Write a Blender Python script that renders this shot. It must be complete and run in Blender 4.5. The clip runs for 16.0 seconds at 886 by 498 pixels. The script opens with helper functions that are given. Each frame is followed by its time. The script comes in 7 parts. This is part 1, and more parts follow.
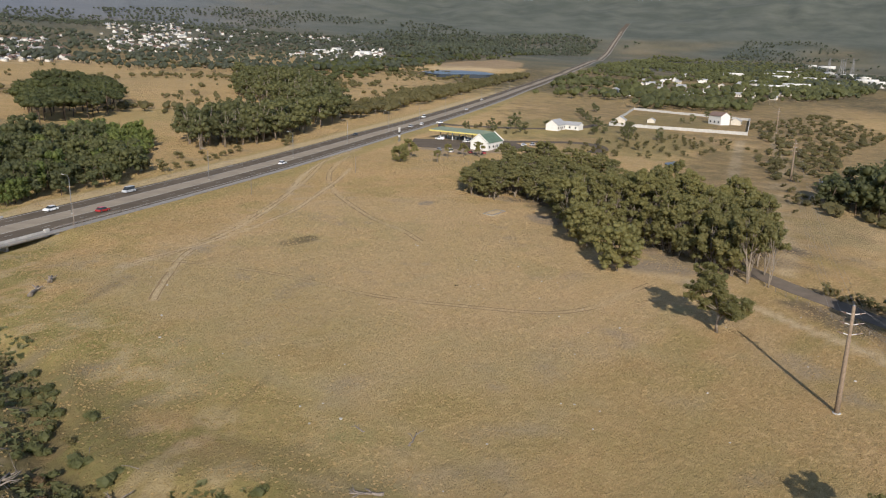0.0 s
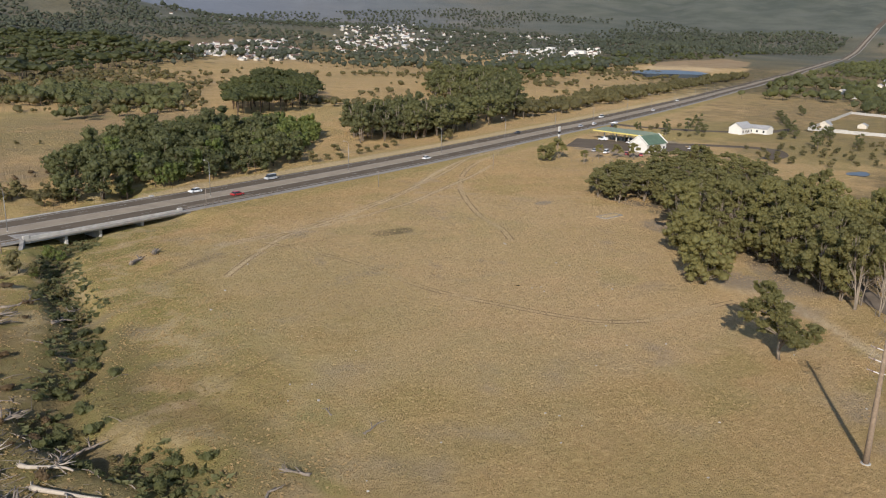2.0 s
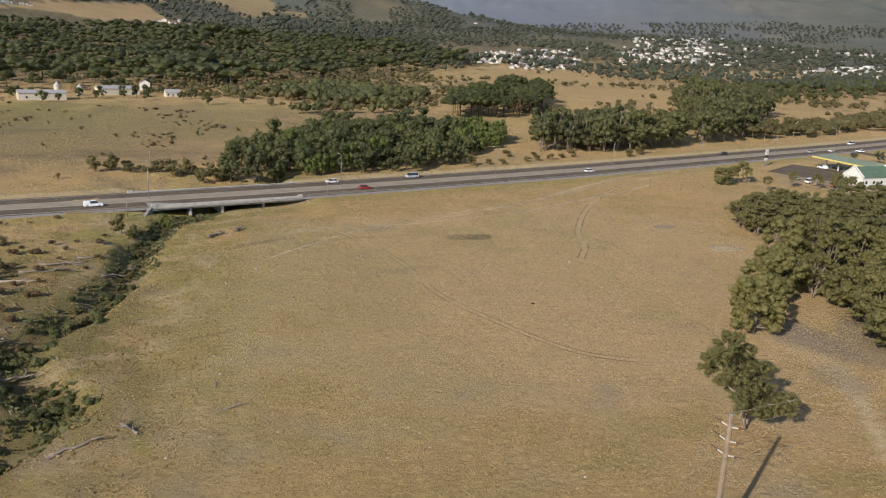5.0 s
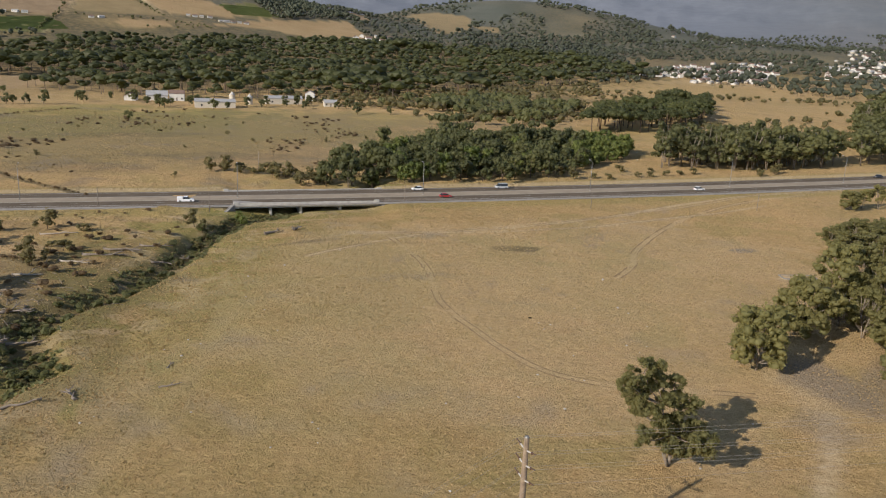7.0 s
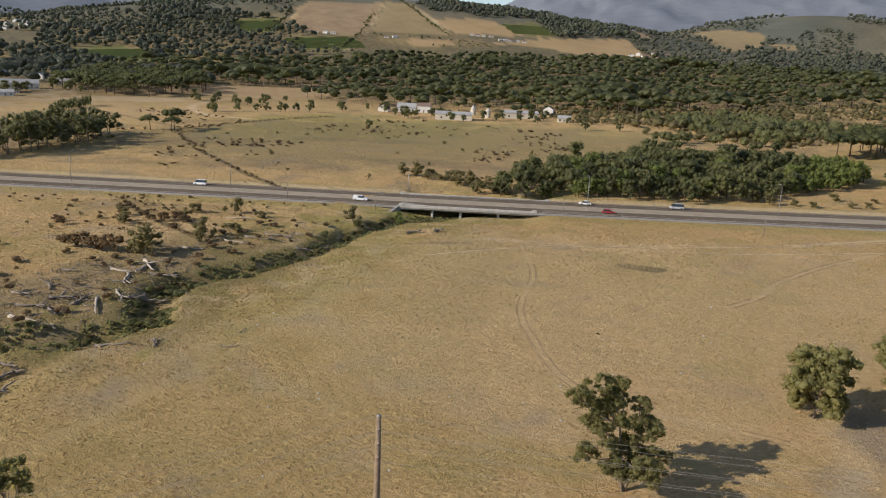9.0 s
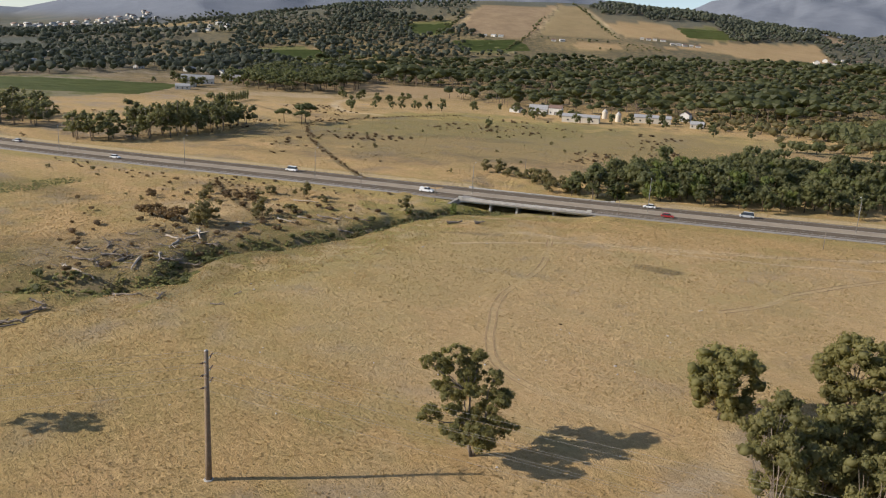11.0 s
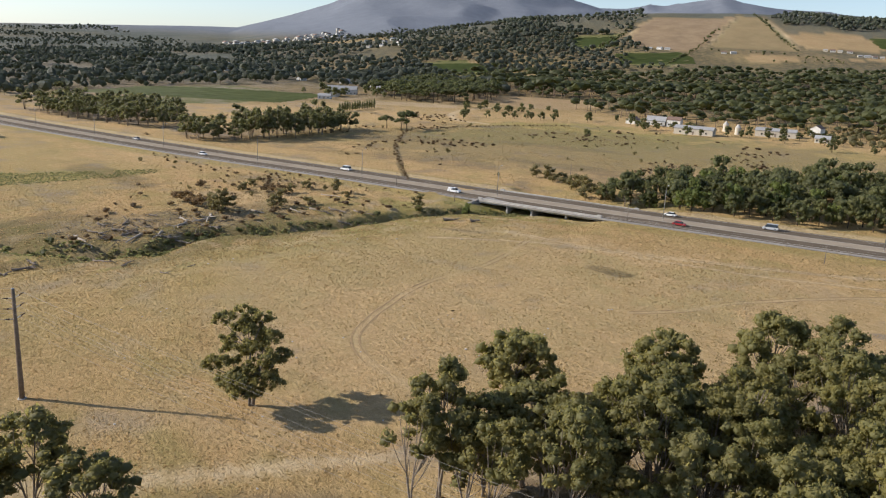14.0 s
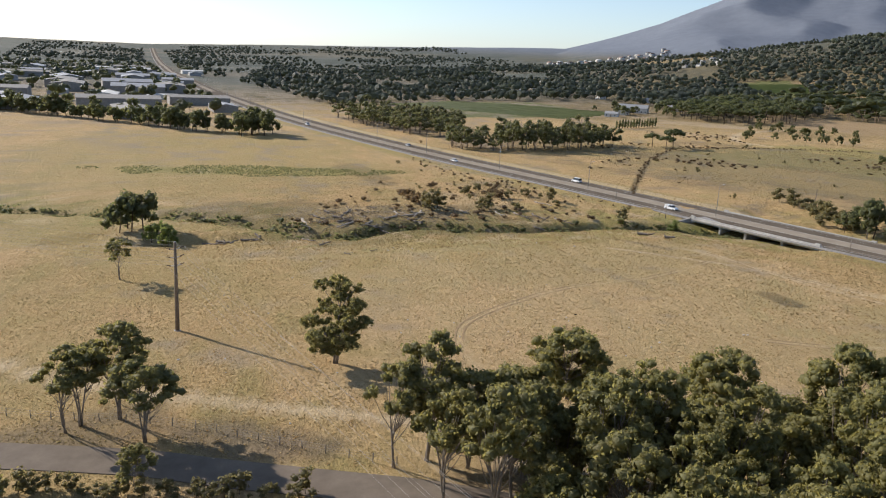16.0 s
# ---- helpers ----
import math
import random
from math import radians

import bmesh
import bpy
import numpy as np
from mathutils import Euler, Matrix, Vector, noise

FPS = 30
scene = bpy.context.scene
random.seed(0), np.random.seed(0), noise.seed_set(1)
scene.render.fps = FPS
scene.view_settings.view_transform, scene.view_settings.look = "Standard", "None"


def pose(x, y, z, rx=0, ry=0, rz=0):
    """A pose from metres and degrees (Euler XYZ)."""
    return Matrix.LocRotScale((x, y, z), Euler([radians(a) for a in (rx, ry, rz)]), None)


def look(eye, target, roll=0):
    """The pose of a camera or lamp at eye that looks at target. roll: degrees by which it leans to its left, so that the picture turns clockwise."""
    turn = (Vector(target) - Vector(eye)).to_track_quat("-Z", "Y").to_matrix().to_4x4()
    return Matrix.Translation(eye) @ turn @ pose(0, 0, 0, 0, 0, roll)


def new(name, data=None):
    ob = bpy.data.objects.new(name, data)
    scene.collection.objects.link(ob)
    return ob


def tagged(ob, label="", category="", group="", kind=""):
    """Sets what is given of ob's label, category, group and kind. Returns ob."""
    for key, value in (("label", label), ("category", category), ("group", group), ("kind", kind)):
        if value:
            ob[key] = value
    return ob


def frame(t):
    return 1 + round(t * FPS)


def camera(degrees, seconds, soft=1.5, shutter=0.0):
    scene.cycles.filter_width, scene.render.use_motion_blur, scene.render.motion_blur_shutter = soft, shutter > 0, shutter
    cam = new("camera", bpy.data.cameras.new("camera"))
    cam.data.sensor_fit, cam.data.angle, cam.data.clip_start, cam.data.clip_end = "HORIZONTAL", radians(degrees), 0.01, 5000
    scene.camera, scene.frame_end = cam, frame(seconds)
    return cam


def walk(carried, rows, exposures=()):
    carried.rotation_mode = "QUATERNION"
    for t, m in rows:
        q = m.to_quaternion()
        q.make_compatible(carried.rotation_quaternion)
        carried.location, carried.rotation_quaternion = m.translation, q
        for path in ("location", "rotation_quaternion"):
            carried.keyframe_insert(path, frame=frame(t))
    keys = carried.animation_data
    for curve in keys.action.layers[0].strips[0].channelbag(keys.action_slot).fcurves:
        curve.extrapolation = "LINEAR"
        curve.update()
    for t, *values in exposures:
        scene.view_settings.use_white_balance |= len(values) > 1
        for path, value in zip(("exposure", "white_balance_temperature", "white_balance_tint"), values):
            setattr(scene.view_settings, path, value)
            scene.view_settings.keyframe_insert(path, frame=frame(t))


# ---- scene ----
cam = camera(59.2, 16.0, soft=1.15)

PATH = [
    (0, (-121.706, -31.877, 51.98), (-120.304, -30.538, 51.486), 1.7),
    (0.5, (-116.015, -36.961, 51.918), (-114.702, -35.538, 51.42), 1.5),
    (1, (-109.828, -42.202, 51.899), (-108.62, -40.689, 51.397), 1.5),
    (1.5, (-102.864, -47.223, 51.934), (-101.779, -45.621, 51.428), 1.4),
    (2, (-95.209, -52.137, 52.118), (-94.243, -50.461, 51.609), 1.4),
    (2.5, (-87.093, -56.597, 52.317), (-86.246, -54.858, 51.806), 1.7),
    (3, (-78.395, -60.501, 52.432), (-77.676, -58.706, 51.921), 1.8),
    (3.5, (-69.33, -63.689, 52.453), (-68.732, -61.85, 51.944), 1.9),
    (4, (-60.125, -65.705, 52.348), (-59.635, -63.834, 51.839), 2.1),
    (4.2, (-56.298, -66.301, 52.33), (-55.849, -64.42, 51.82), 2.3),
    (6.3, (-14.685, -69.611, 52.693), (-14.699, -67.675, 52.191), 2.6),
    (6.5, (-10.886, -69.586, 52.747), (-10.943, -67.65, 52.247), 2.5),
    (7, (-1.038, -68.736, 52.858), (-1.259, -66.811, 52.362), 2.6),
    (7.5, (8.739, -67.48, 52.945), (8.321, -65.587, 52.454), 2.6),
    (8, (18.628, -66.031, 53.09), (18.036, -64.184, 52.602), 2.6),
    (8.5, (28.695, -64.365, 53.174), (27.95, -62.574, 52.688), 2.7),
    (9, (38.762, -62.318, 53.257), (37.869, -60.595, 52.773), 2.7),
    (9.5, (48.699, -59.735, 53.408), (47.667, -58.092, 52.924), 2.7),
    (9.7, (52.598, -58.412, 53.432), (51.512, -56.804, 52.946), 2.8),
    (11.8, (91.972, -40.876, 54.031), (90.673, -39.439, 53.533), 3.2),
    (12, (95.3, -38.885, 54.069), (93.99, -37.458, 53.572), 3.1),
    (12.5, (103.001, -32.751, 54.117), (101.656, -31.357, 53.621), 3.1),
    (13, (110.331, -26.098, 54.009), (108.935, -24.755, 53.515), 3.1),
    (13.5, (117.318, -19.197, 53.818), (115.835, -17.947, 53.329), 3.0),
    (14, (123.996, -12.244, 53.548), (122.419, -11.114, 53.062), 3.0),
    (14.5, (130.263, -4.932, 53.23), (128.596, -3.938, 52.747), 3.0),
    (15, (136.082, 2.694, 52.95), (134.321, 3.513, 52.471), 2.9),
    (15.5, (141.661, 10.63, 52.81), (139.821, 11.252, 52.333), 2.9),
    (16, (147.064, 18.923, 52.818), (145.165, 19.334, 52.341), 3.0),
]
walk(cam, [(t, look(eye, target, roll)) for t, eye, target, roll in PATH],
     exposures=[(0, 0.45, 6250, 10), (4, 0.42, 6300, 10), (8, 0.42, 6500, 10), (12, 0.59, 6500, 10), (14, 0.65, 6350, 10), (16, 0.63, 6200, 10)])

# ---- sky and sun ----
SUN_AZ, SUN_EL = 228.0, 26.0
world = bpy.data.worlds.new("sky")
scene.world = world
world.use_nodes = True
wn = world.node_tree.nodes
sky = wn.new("ShaderNodeTexSky")
sky.sky_type, sky.sun_disc = "NISHITA", False
sky.sun_elevation, sky.sun_rotation = radians(SUN_EL), radians(90 - SUN_AZ)
sky.air_density, sky.dust_density, sky.ozone_density = 1.0, 0.4, 2.0
wn["Background"].inputs["Strength"].default_value = 0.094
tint = wn.new("ShaderNodeMix")
tint.data_type, tint.blend_type = "RGBA", "MULTIPLY"
tint.inputs[0].default_value, tint.inputs[7].default_value = 1.0, (0.90, 0.98, 1.12, 1)
soft_sky = wn.new("ShaderNodeHueSaturation")
soft_sky.inputs["Saturation"].default_value = 0.70
world.node_tree.links.new(sky.outputs[0], soft_sky.inputs["Color"])
world.node_tree.links.new(soft_sky.outputs[0], tint.inputs[6])
world.node_tree.links.new(tint.outputs[2], wn["Background"].inputs["Color"])
sun = new("sun", bpy.data.lights.new("sun", "SUN"))
sun.data.energy, sun.data.angle, sun.data.color = 4.5, radians(0.6), (1.0, 0.9, 0.785)
sd = Vector((math.cos(radians(SUN_AZ)) * math.cos(radians(SUN_EL)), math.sin(radians(SUN_AZ)) * math.cos(radians(SUN_EL)), math.sin(radians(SUN_EL))))
sun.matrix_world = look(sd * 100, (0, 0, 0))

# ---- the lie of the land ----
ROAD_EDGE = [(-4300, -650), (-1936, -275), (-1071, -118), (-683, -34), (-452, 24), (-276, 83), (-155, 133), (-52, 176), (45, 221), (113, 256),
             (175, 289), (266, 337), (460, 447), (721, 601), (1600, 1110), (2918, 1835), (4200, 2450)]
RIVER = [(-60, 215), (-70, 185), (-76, 168), (-86, 148), (-87, 118), (-85, 92), (-88, 76), (-92, 62), (-88, 50), (-79, 40), (-85, 28), (-96, 14), (-104, 0),
         (-112, -18), (-119, -48), (-125, -72), (-150, -110)]
OXBOW = [(-82, 30), (-77, 8), (-73, -14), (-78, -38)]


def spline(points, step=4.0):
    """A smooth line through points, as an array."""
    p = np.array(points, float)
    p = np.vstack([2 * p[0] - p[1], p, 2 * p[-1] - p[-2]])
    out = []
    for i in range(1, len(p) - 2):
        n = max(2, int(np.linalg.norm(p[i + 1] - p[i]) / step))
        u = (np.arange(n) / n)[:, None]
        a, b, c, d = p[i - 1], p[i], p[i + 1], p[i + 2]
        out.append(0.5 * (2 * b + (c - a) * u + (2 * a - 5 * b + 4 * c - d) * u ** 2 + (3 * b - a - 3 * c + d) * u ** 3))
    return np.vstack(out + [p[-2:-1]])


def beside(line, off):
    d = np.gradient(line, axis=0)
    d /= np.linalg.norm(d, axis=1)[:, None]
    return line + np.c_[-d[:, 1], d[:, 0]] * off


def far_from(line, x, y):
    """The distance of each place to a line."""
    x, y = np.asarray(x, float), np.asarray(y, float)
    if x.size <= 2000:
        a, d = line[:-1], line[1:] - line[:-1]
        px, py = x.reshape(-1, 1) - a[:, 0], y.reshape(-1, 1) - a[:, 1]
        k = np.clip((px * d[:, 0] + py * d[:, 1]) / ((d * d).sum(1) + 1e-9), 0, 1)
        return np.sqrt(((px - k * d[:, 0]) ** 2 + (py - k * d[:, 1]) ** 2).min(1)).reshape(x.shape)
    best = np.full(np.shape(x), 1e9)
    for (ax, ay), (bx, by) in zip(line[:-1], line[1:]):
        dx, dy = bx - ax, by - ay
        k = np.clip(((x - ax) * dx + (y - ay) * dy) / (dx * dx + dy * dy + 1e-9), 0, 1)
        best = np.minimum(best, np.hypot(x - ax - k * dx, y - ay - k * dy))
    return best


def lump(x, y, size, seed=0):
    """Smooth noise between -1 and 1."""
    x, y = np.asarray(x, float) / size + seed * 17.3, np.asarray(y, float) / size - seed * 9.1
    i, j = np.floor(x), np.floor(y)
    u, v = x - i, y - j
    u, v = u * u * (3 - 2 * u), v * v * (3 - 2 * v)

    def h(a, b):
        s = np.sin(a * 127.1 + b * 311.7 + seed * 74.7) * 43758.5453
        return (s - np.floor(s)) * 2 - 1
    return (h(i, j) * (1 - u) + h(i + 1, j) * u) * (1 - v) + (h(i, j + 1) * (1 - u) + h(i + 1, j + 1) * u) * v


def ease(x, a, b):
    k = np.clip((x - a) / (b - a), 0, 1)
    return k * k * (3 - 2 * k)


ROAD_MID = beside(spline(ROAD_EDGE, 45), 10.5)
RIVER_LINE, OXBOW_LINE = spline(RIVER, 8), spline(OXBOW, 8)
SKYLINE_AZ = [0, 16, 30, 41, 58, 72, 83, 90, 100, 108, 112, 115, 118, 122, 126, 129, 132, 134, 137, 140, 143, 146, 149.5, 151.4, 153, 156, 159.3, 163, 170, 180, 189, 200, 260, 330, 360]
SKYLINE_EL = [4.5, 4.6, 4.0, 3.9, 4.2, 4.5, 4.6, 4.8, 4.8, 4.9, 4.4, 3.45, 3.7, 3.9, 4.5, 4.1, 3.6, 3.6, 4.5, 5.4, 5.2, 6.2, 4.6, 3.75, 3.05, 2.0, 1.05, .95, .62, .25, -.16, -.2, -.2, 2, 4.5]
HILLS = [(-1150, 1480, 560, 330, 40, 125), (-640, 1760, 330, 250, 40, 34), (-90, 2530, 380, 260, 0, 127), (-157, 1150, 260, 160, 10, 14), (700, 1900, 700, 300, -20, 40)]


def base_height(x, y):
    """The land without road or river."""
    x, y = np.asarray(x, float), np.asarray(y, float)
    z = 0.02 * np.clip(y, -50, 600) + 0.028 * np.clip(y - 600, 0, 2500)
    for cx, cy, a, b, turn, h in HILLS:
        c, s = np.cos(np.radians(turn)), np.sin(np.radians(turn))
        u, v = ((x - cx) * c + (y - cy) * s) / a, (-(x - cx) * s + (y - cy) * c) / b
        z = z + h * np.exp(-0.5 * (u * u + v * v))
    r, az = np.hypot(x - 60, y), np.degrees(np.arctan2(y, x - 60)) % 360
    k = np.clip((r - 2300) / 2250, 0, 1) ** 1.6
    swing = (7 * lump(x, y, 700, 3) + 3 * lump(x, y, 260, 7)) * (1 - k)
    top = 53 + 4500 * np.tan(np.radians(np.interp((az + swing) % 360, SKYLINE_AZ, SKYLINE_EL)))
    arc = np.radians(az) * 3600 + 60 * lump(x, y, 300, 11)
    rib = lambda s, n: 1 - 2.4 * np.abs(lump(arc, r * 0.3, s, n))
    crag = (34 * rib(330, 3) + 18 * rib(140, 4) + 8 * rib(60, 5)) * (1 - 0.75 * ease(az, 125, 146))
    z = z * (1 - k) + top * k + crag * np.clip((top - 150) / 200, 0, 1) * k * (1 - 0.5 * k) * ease(k, 0.15, 0.55)
    near = 1 - ease(r, 300, 900)
    return z + near * (0.35 * lump(x, y, 34, 1) + 0.12 * lump(x, y, 9, 2)) + (1 - near) * 1.5 * lump(x, y, 120, 6)


def road_height(x, y):
    x, y = np.asarray(x, float), np.asarray(y, float)
    k = ease(np.hypot(x, y), 700, 1200)
    return (0.02 * np.clip(y, -50, 600) + 0.028 * np.clip(y - 600, 0, 2500)) * (1 - k) + base_height(x, y) * k + 0.35


def ground(x, y):
    """The height of the land at each place."""
    x, y = np.asarray(x, float), np.asarray(y, float)
    z = base_height(x, y)
    dr = far_from(ROAD_MID, x, y)
    a, b = (x + 76) * 0.908 + (y - 177) * 0.419, -(x + 76) * 0.419 + (y - 177) * 0.908
    cut = (1 - ease(np.abs(a), 15, 28)) * (1 - ease(np.abs(b), 14, 44))
    k = (1 - ease(dr, 12.5, 24)) * (1 - (1 - ease(np.abs(a), 17.5, 22)) * (1 - ease(np.abs(b), 10, 30)))
    z = z * (1 - k) + (road_height(x, y) - 0.25) * k
    d = far_from(RIVER_LINE, x, y) + 1.3 * lump(x, y, 7, 8)
    o = far_from(OXBOW_LINE, x, y) + 1.5 * lump(x, y, 6, 9)
    flat = 1 - ease(d, 4, 26)
    z = z - 2.0 * cut - 0.7 * flat * (1 - 0.6 * cut) - 2.4 * (1 - 0.6 * cut) * (1 - ease(d, 1.2, 6.5)) - 1.3 * (1 - ease(o, 1.5, 7))
    west = ease(d, 6, 12) * (1 - ease(d, 30, 60)) * (x < -85)
    return z + west * 0.35 * lump(x, y, 5, 10)



# ---- materials ----
class Nodes:
    """A short way to write a node material."""

    def __init__(self, name, rough=0.8, spec=0.3, metal=0.0):
        self.m = bpy.data.materials.new(name)
        self.m.use_nodes = True
        self.t = self.m.node_tree
        self.b = self.t.nodes["Principled BSDF"]
        self.b.inputs["Roughness"].default_value = rough
        self.b.inputs["Specular IOR Level"].default_value = spec
        self.b.inputs["Metallic"].default_value = metal
        self.geo = None

    def node(self, kind, **kw):
        n = self.t.nodes.new(kind)
        for k, v in kw.items():
            n.inputs[k.replace("_", " ")].default_value = v
        return n

    def link(self, a, b):
        self.t.links.new(a, b)

    def place(self, obj=False):
        if obj:
            return self.node("ShaderNodeTexCoord").outputs["Object"]
        if self.geo is None:
            self.geo = self.node("ShaderNodeNewGeometry")
        return self.geo.outputs["Position"]

    def noise(self, scale, detail=4.0, rough=0.6, obj=False, stretch=None):
        n = self.node("ShaderNodeTexNoise", Scale=scale, Detail=detail, Roughness=rough)
        p = self.place(obj)
        if stretch:
            mp = self.node("ShaderNodeMapping")
            mp.inputs["Scale"].default_value = stretch
            self.link(p, mp.inputs["Vector"])
            p = mp.outputs[0]
        self.link(p, n.inputs["Vector"])
        return n.outputs["Fac"]

    def ramp(self, fac, lo, hi, a=0.0, b=1.0):
        n = self.t.nodes.new("ShaderNodeMapRange")
        n.inputs["From Min"].default_value, n.inputs["From Max"].default_value = lo, hi
        n.inputs["To Min"].default_value, n.inputs["To Max"].default_value = a, b
        self.link(fac, n.inputs["Value"])
        return n.outputs["Result"]

    def mul(self, a, b):
        n = self.t.nodes.new("ShaderNodeMath")
        n.operation = "MULTIPLY"
        for s, v in ((0, a), (1, b)):
            if isinstance(v, (int, float)):
                n.inputs[s].default_value = v
            else:
                self.link(v, n.inputs[s])
        return n.outputs[0]

    def mix(self, fac, a, b):
        n = self.t.nodes.new("ShaderNodeMix")
        n.data_type = "RGBA"
        for s, v in ((0, fac), (6, a), (7, b)):
            if isinstance(v, (int, float)):
                n.inputs[s].default_value = v
            elif isinstance(v, tuple):
                n.inputs[s].default_value = (*v, 1)
            else:
                self.link(v, n.inputs[s])
        return n.outputs[2]

    def color(self, c):
        if isinstance(c, tuple):
            self.b.inputs["Base Color"].default_value = (*c, 1)
        else:
            self.link(c, self.b.inputs["Base Color"])
        return self

    def bump(self, height, strength=0.3, dist=0.1):
        n = self.node("ShaderNodeBump", Strength=strength, Distance=dist)
        self.link(height, n.inputs["Height"])
        self.link(n.outputs[0], self.b.inputs["Normal"])
        return self

    def island(self):
        self.place()
        return self.geo.outputs["Random Per Island"]

    def thing(self):
        return self.node("ShaderNodeObjectInfo").outputs["Random"]


def plain(name, c, rough=0.7, scale=3.0, vary=0.25, metal=0.0, spec=0.3, bump=0.0):
    k = Nodes(name, rough, spec, metal)
    f = k.noise(scale, 5)
    g = k.noise(scale * 9, 3)
    dark = tuple(v * (1 - vary) for v in c)
    light = tuple(min(1, v * (1 + vary * 0.6)) for v in c)
    k.color(k.mix(k.ramp(g, 0.3, 0.7, 0.0, 0.35), k.mix(k.ramp(f, 0.3, 0.7), dark, light), dark))
    if bump:
        k.bump(g, bump, 0.05)
    return k.m


def leaves(name, dark, light, warm):
    k = Nodes(name, 0.55, 0.35)
    c = k.mix(k.island(), dark, light)
    c = k.mix(k.mul(k.ramp(k.noise(0.35, 3), 0.45, 0.7), 0.6), c, warm)
    c = k.mix(k.mul(k.ramp(k.noise(0.03, 4), 0.42, 0.62), 0.45), c, (light[0] * 0.66, light[1] * 0.72, light[2] * 0.8))
    c = k.mix(k.mul(k.ramp(k.noise(0.011, 3), 0.45, 0.6), 0.45), c, (warm[0] * 1.05, warm[1] * 1.15, warm[2]))
    c = k.mix(k.mul(k.thing(), 0.4), c, (dark[0] * 0.95, dark[1] * 0.92, dark[2]))
    k.color(c)
    k.bump(k.noise(2.6, 4, 0.7), 0.6, 0.3)
    tr = k.node("ShaderNodeBsdfTranslucent")
    k.link(k.mix(0.55, c, (warm[0] * 1.5, warm[1] * 1.6, warm[2] * 1.25)), tr.inputs["Color"])
    ms = k.node("ShaderNodeMixShader", Fac=0.55)
    k.link(k.b.outputs[0], ms.inputs[1])
    k.link(tr.outputs[0], ms.inputs[2])
    k.link(ms.outputs[0], k.t.nodes["Material Output"].inputs["Surface"])
    return k.m


def ground_material():
    k = Nodes("dry_grassland", 0.95, 0.15)
    a = k.node("ShaderNodeAttribute")
    a.attribute_name = "cover"
    sep = k.node("ShaderNodeSeparateColor")
    k.link(a.outputs["Color"], sep.inputs[0])
    b = k.node("ShaderNodeAttribute")
    b.attribute_name = "land"
    sep2 = k.node("ShaderNodeSeparateColor")
    k.link(b.outputs["Color"], sep2.inputs[0])
    big, mid, small, fine = k.noise(0.018, 5), k.noise(0.12, 6, 0.65), k.noise(0.9, 5, 0.7), k.noise(5.0, 4, 0.7)
    tuft = k.noise(0.55, 5, 0.75, stretch=(1, 1.6, 1))
    c = k.mix(k.ramp(big, 0.35, 0.68), (0.379, 0.250, 0.104), (0.477, 0.301, 0.139))
    c = k.mix(k.ramp(mid, 0.42, 0.68, 0, 0.6), c, (0.310, 0.225, 0.084))
    c = k.mix(k.ramp(k.noise(0.06, 5, 0.6, stretch=(0.4, 1.5, 1)), 0.46, 0.6, 0, 0.5), c, (0.276, 0.220, 0.084))
    c = k.mix(k.ramp(k.noise(0.035, 4, 0.6, stretch=(0.5, 1.3, 1)), 0.5, 0.64, 0, 0.5), c, (0.490, 0.321, 0.156))
    c = k.mix(k.ramp(k.noise(0.3, 5, 0.7), 0.45, 0.7, 0, 0.5), c, (0.499, 0.345, 0.164))
    c = k.mix(k.ramp(k.noise(1.0, 5, 0.75, stretch=(0.6, 1.3, 1)), 0.5, 0.66, 0, 0.6), c, (0.248, 0.170, 0.068))
    c = k.mix(k.ramp(tuft, 0.5, 0.64, 0, 0.75), c, (0.578, 0.399, 0.187))
    c = k.mix(k.ramp(k.noise(2.2, 4, 0.75), 0.52, 0.68, 0, 0.6), c, (0.242, 0.167, 0.068))
    c = k.mix(k.ramp(fine, 0.48, 0.66, 0, 0.6), c, (0.540, 0.388, 0.190))
    green = k.mix(k.ramp(mid, 0.35, 0.65), (0.185, 0.175, 0.048), (0.30, 0.255, 0.085))
    c = k.mix(k.mul(sep.outputs[0], k.ramp(small, 0.3, 0.6, 0.5, 1.0)), c, green)
    bare = k.mix(k.ramp(small, 0.35, 0.7), (0.50, 0.375, 0.22), (0.60, 0.465, 0.285))
    c = k.mix(k.mul(sep.outputs[1], k.ramp(small, 0.25, 0.55, 0.45, 1.0)), c, bare)
    scrub = k.mix(k.ramp(small, 0.35, 0.7), (0.072, 0.060, 0.031), (0.162, 0.127, 0.064))
    c = k.mix(k.mul(sep.outputs[2], k.ramp(mid, 0.3, 0.6, 0.4, 1.0)), c, scrub)
    vine = k.mix(k.ramp(small, 0.35, 0.7), (0.062, 0.085, 0.026), (0.105, 0.13, 0.04))
    c = k.mix(sep2.outputs[0], c, vine)
    gravel = k.mix(k.ramp(small, 0.3, 0.7), (0.235, 0.185, 0.130), (0.32, 0.26, 0.188))
    c = k.mix(k.mul(sep2.outputs[1], k.ramp(small, 0.2, 0.5, 0.6, 1.0)), c, gravel)
    w = k.node("ShaderNodeAttribute")
    w.attribute_name = "wild"
    sep3 = k.node("ShaderNodeSeparateColor")
    k.link(w.outputs["Color"], sep3.inputs[0])
    veld = k.mix(k.ramp(k.noise(0.006, 7, 0.65), 0.4, 0.62), (0.074, 0.082, 0.064), (0.112, 0.116, 0.092))
    veld = k.mix(k.ramp(k.noise(0.011, 6, 0.65, stretch=(0.8, 1.3, 2)), 0.6, 0.7, 0, 0.3), veld, (0.160, 0.152, 0.118))
    c = k.mix(sep3.outputs[0], c, veld)
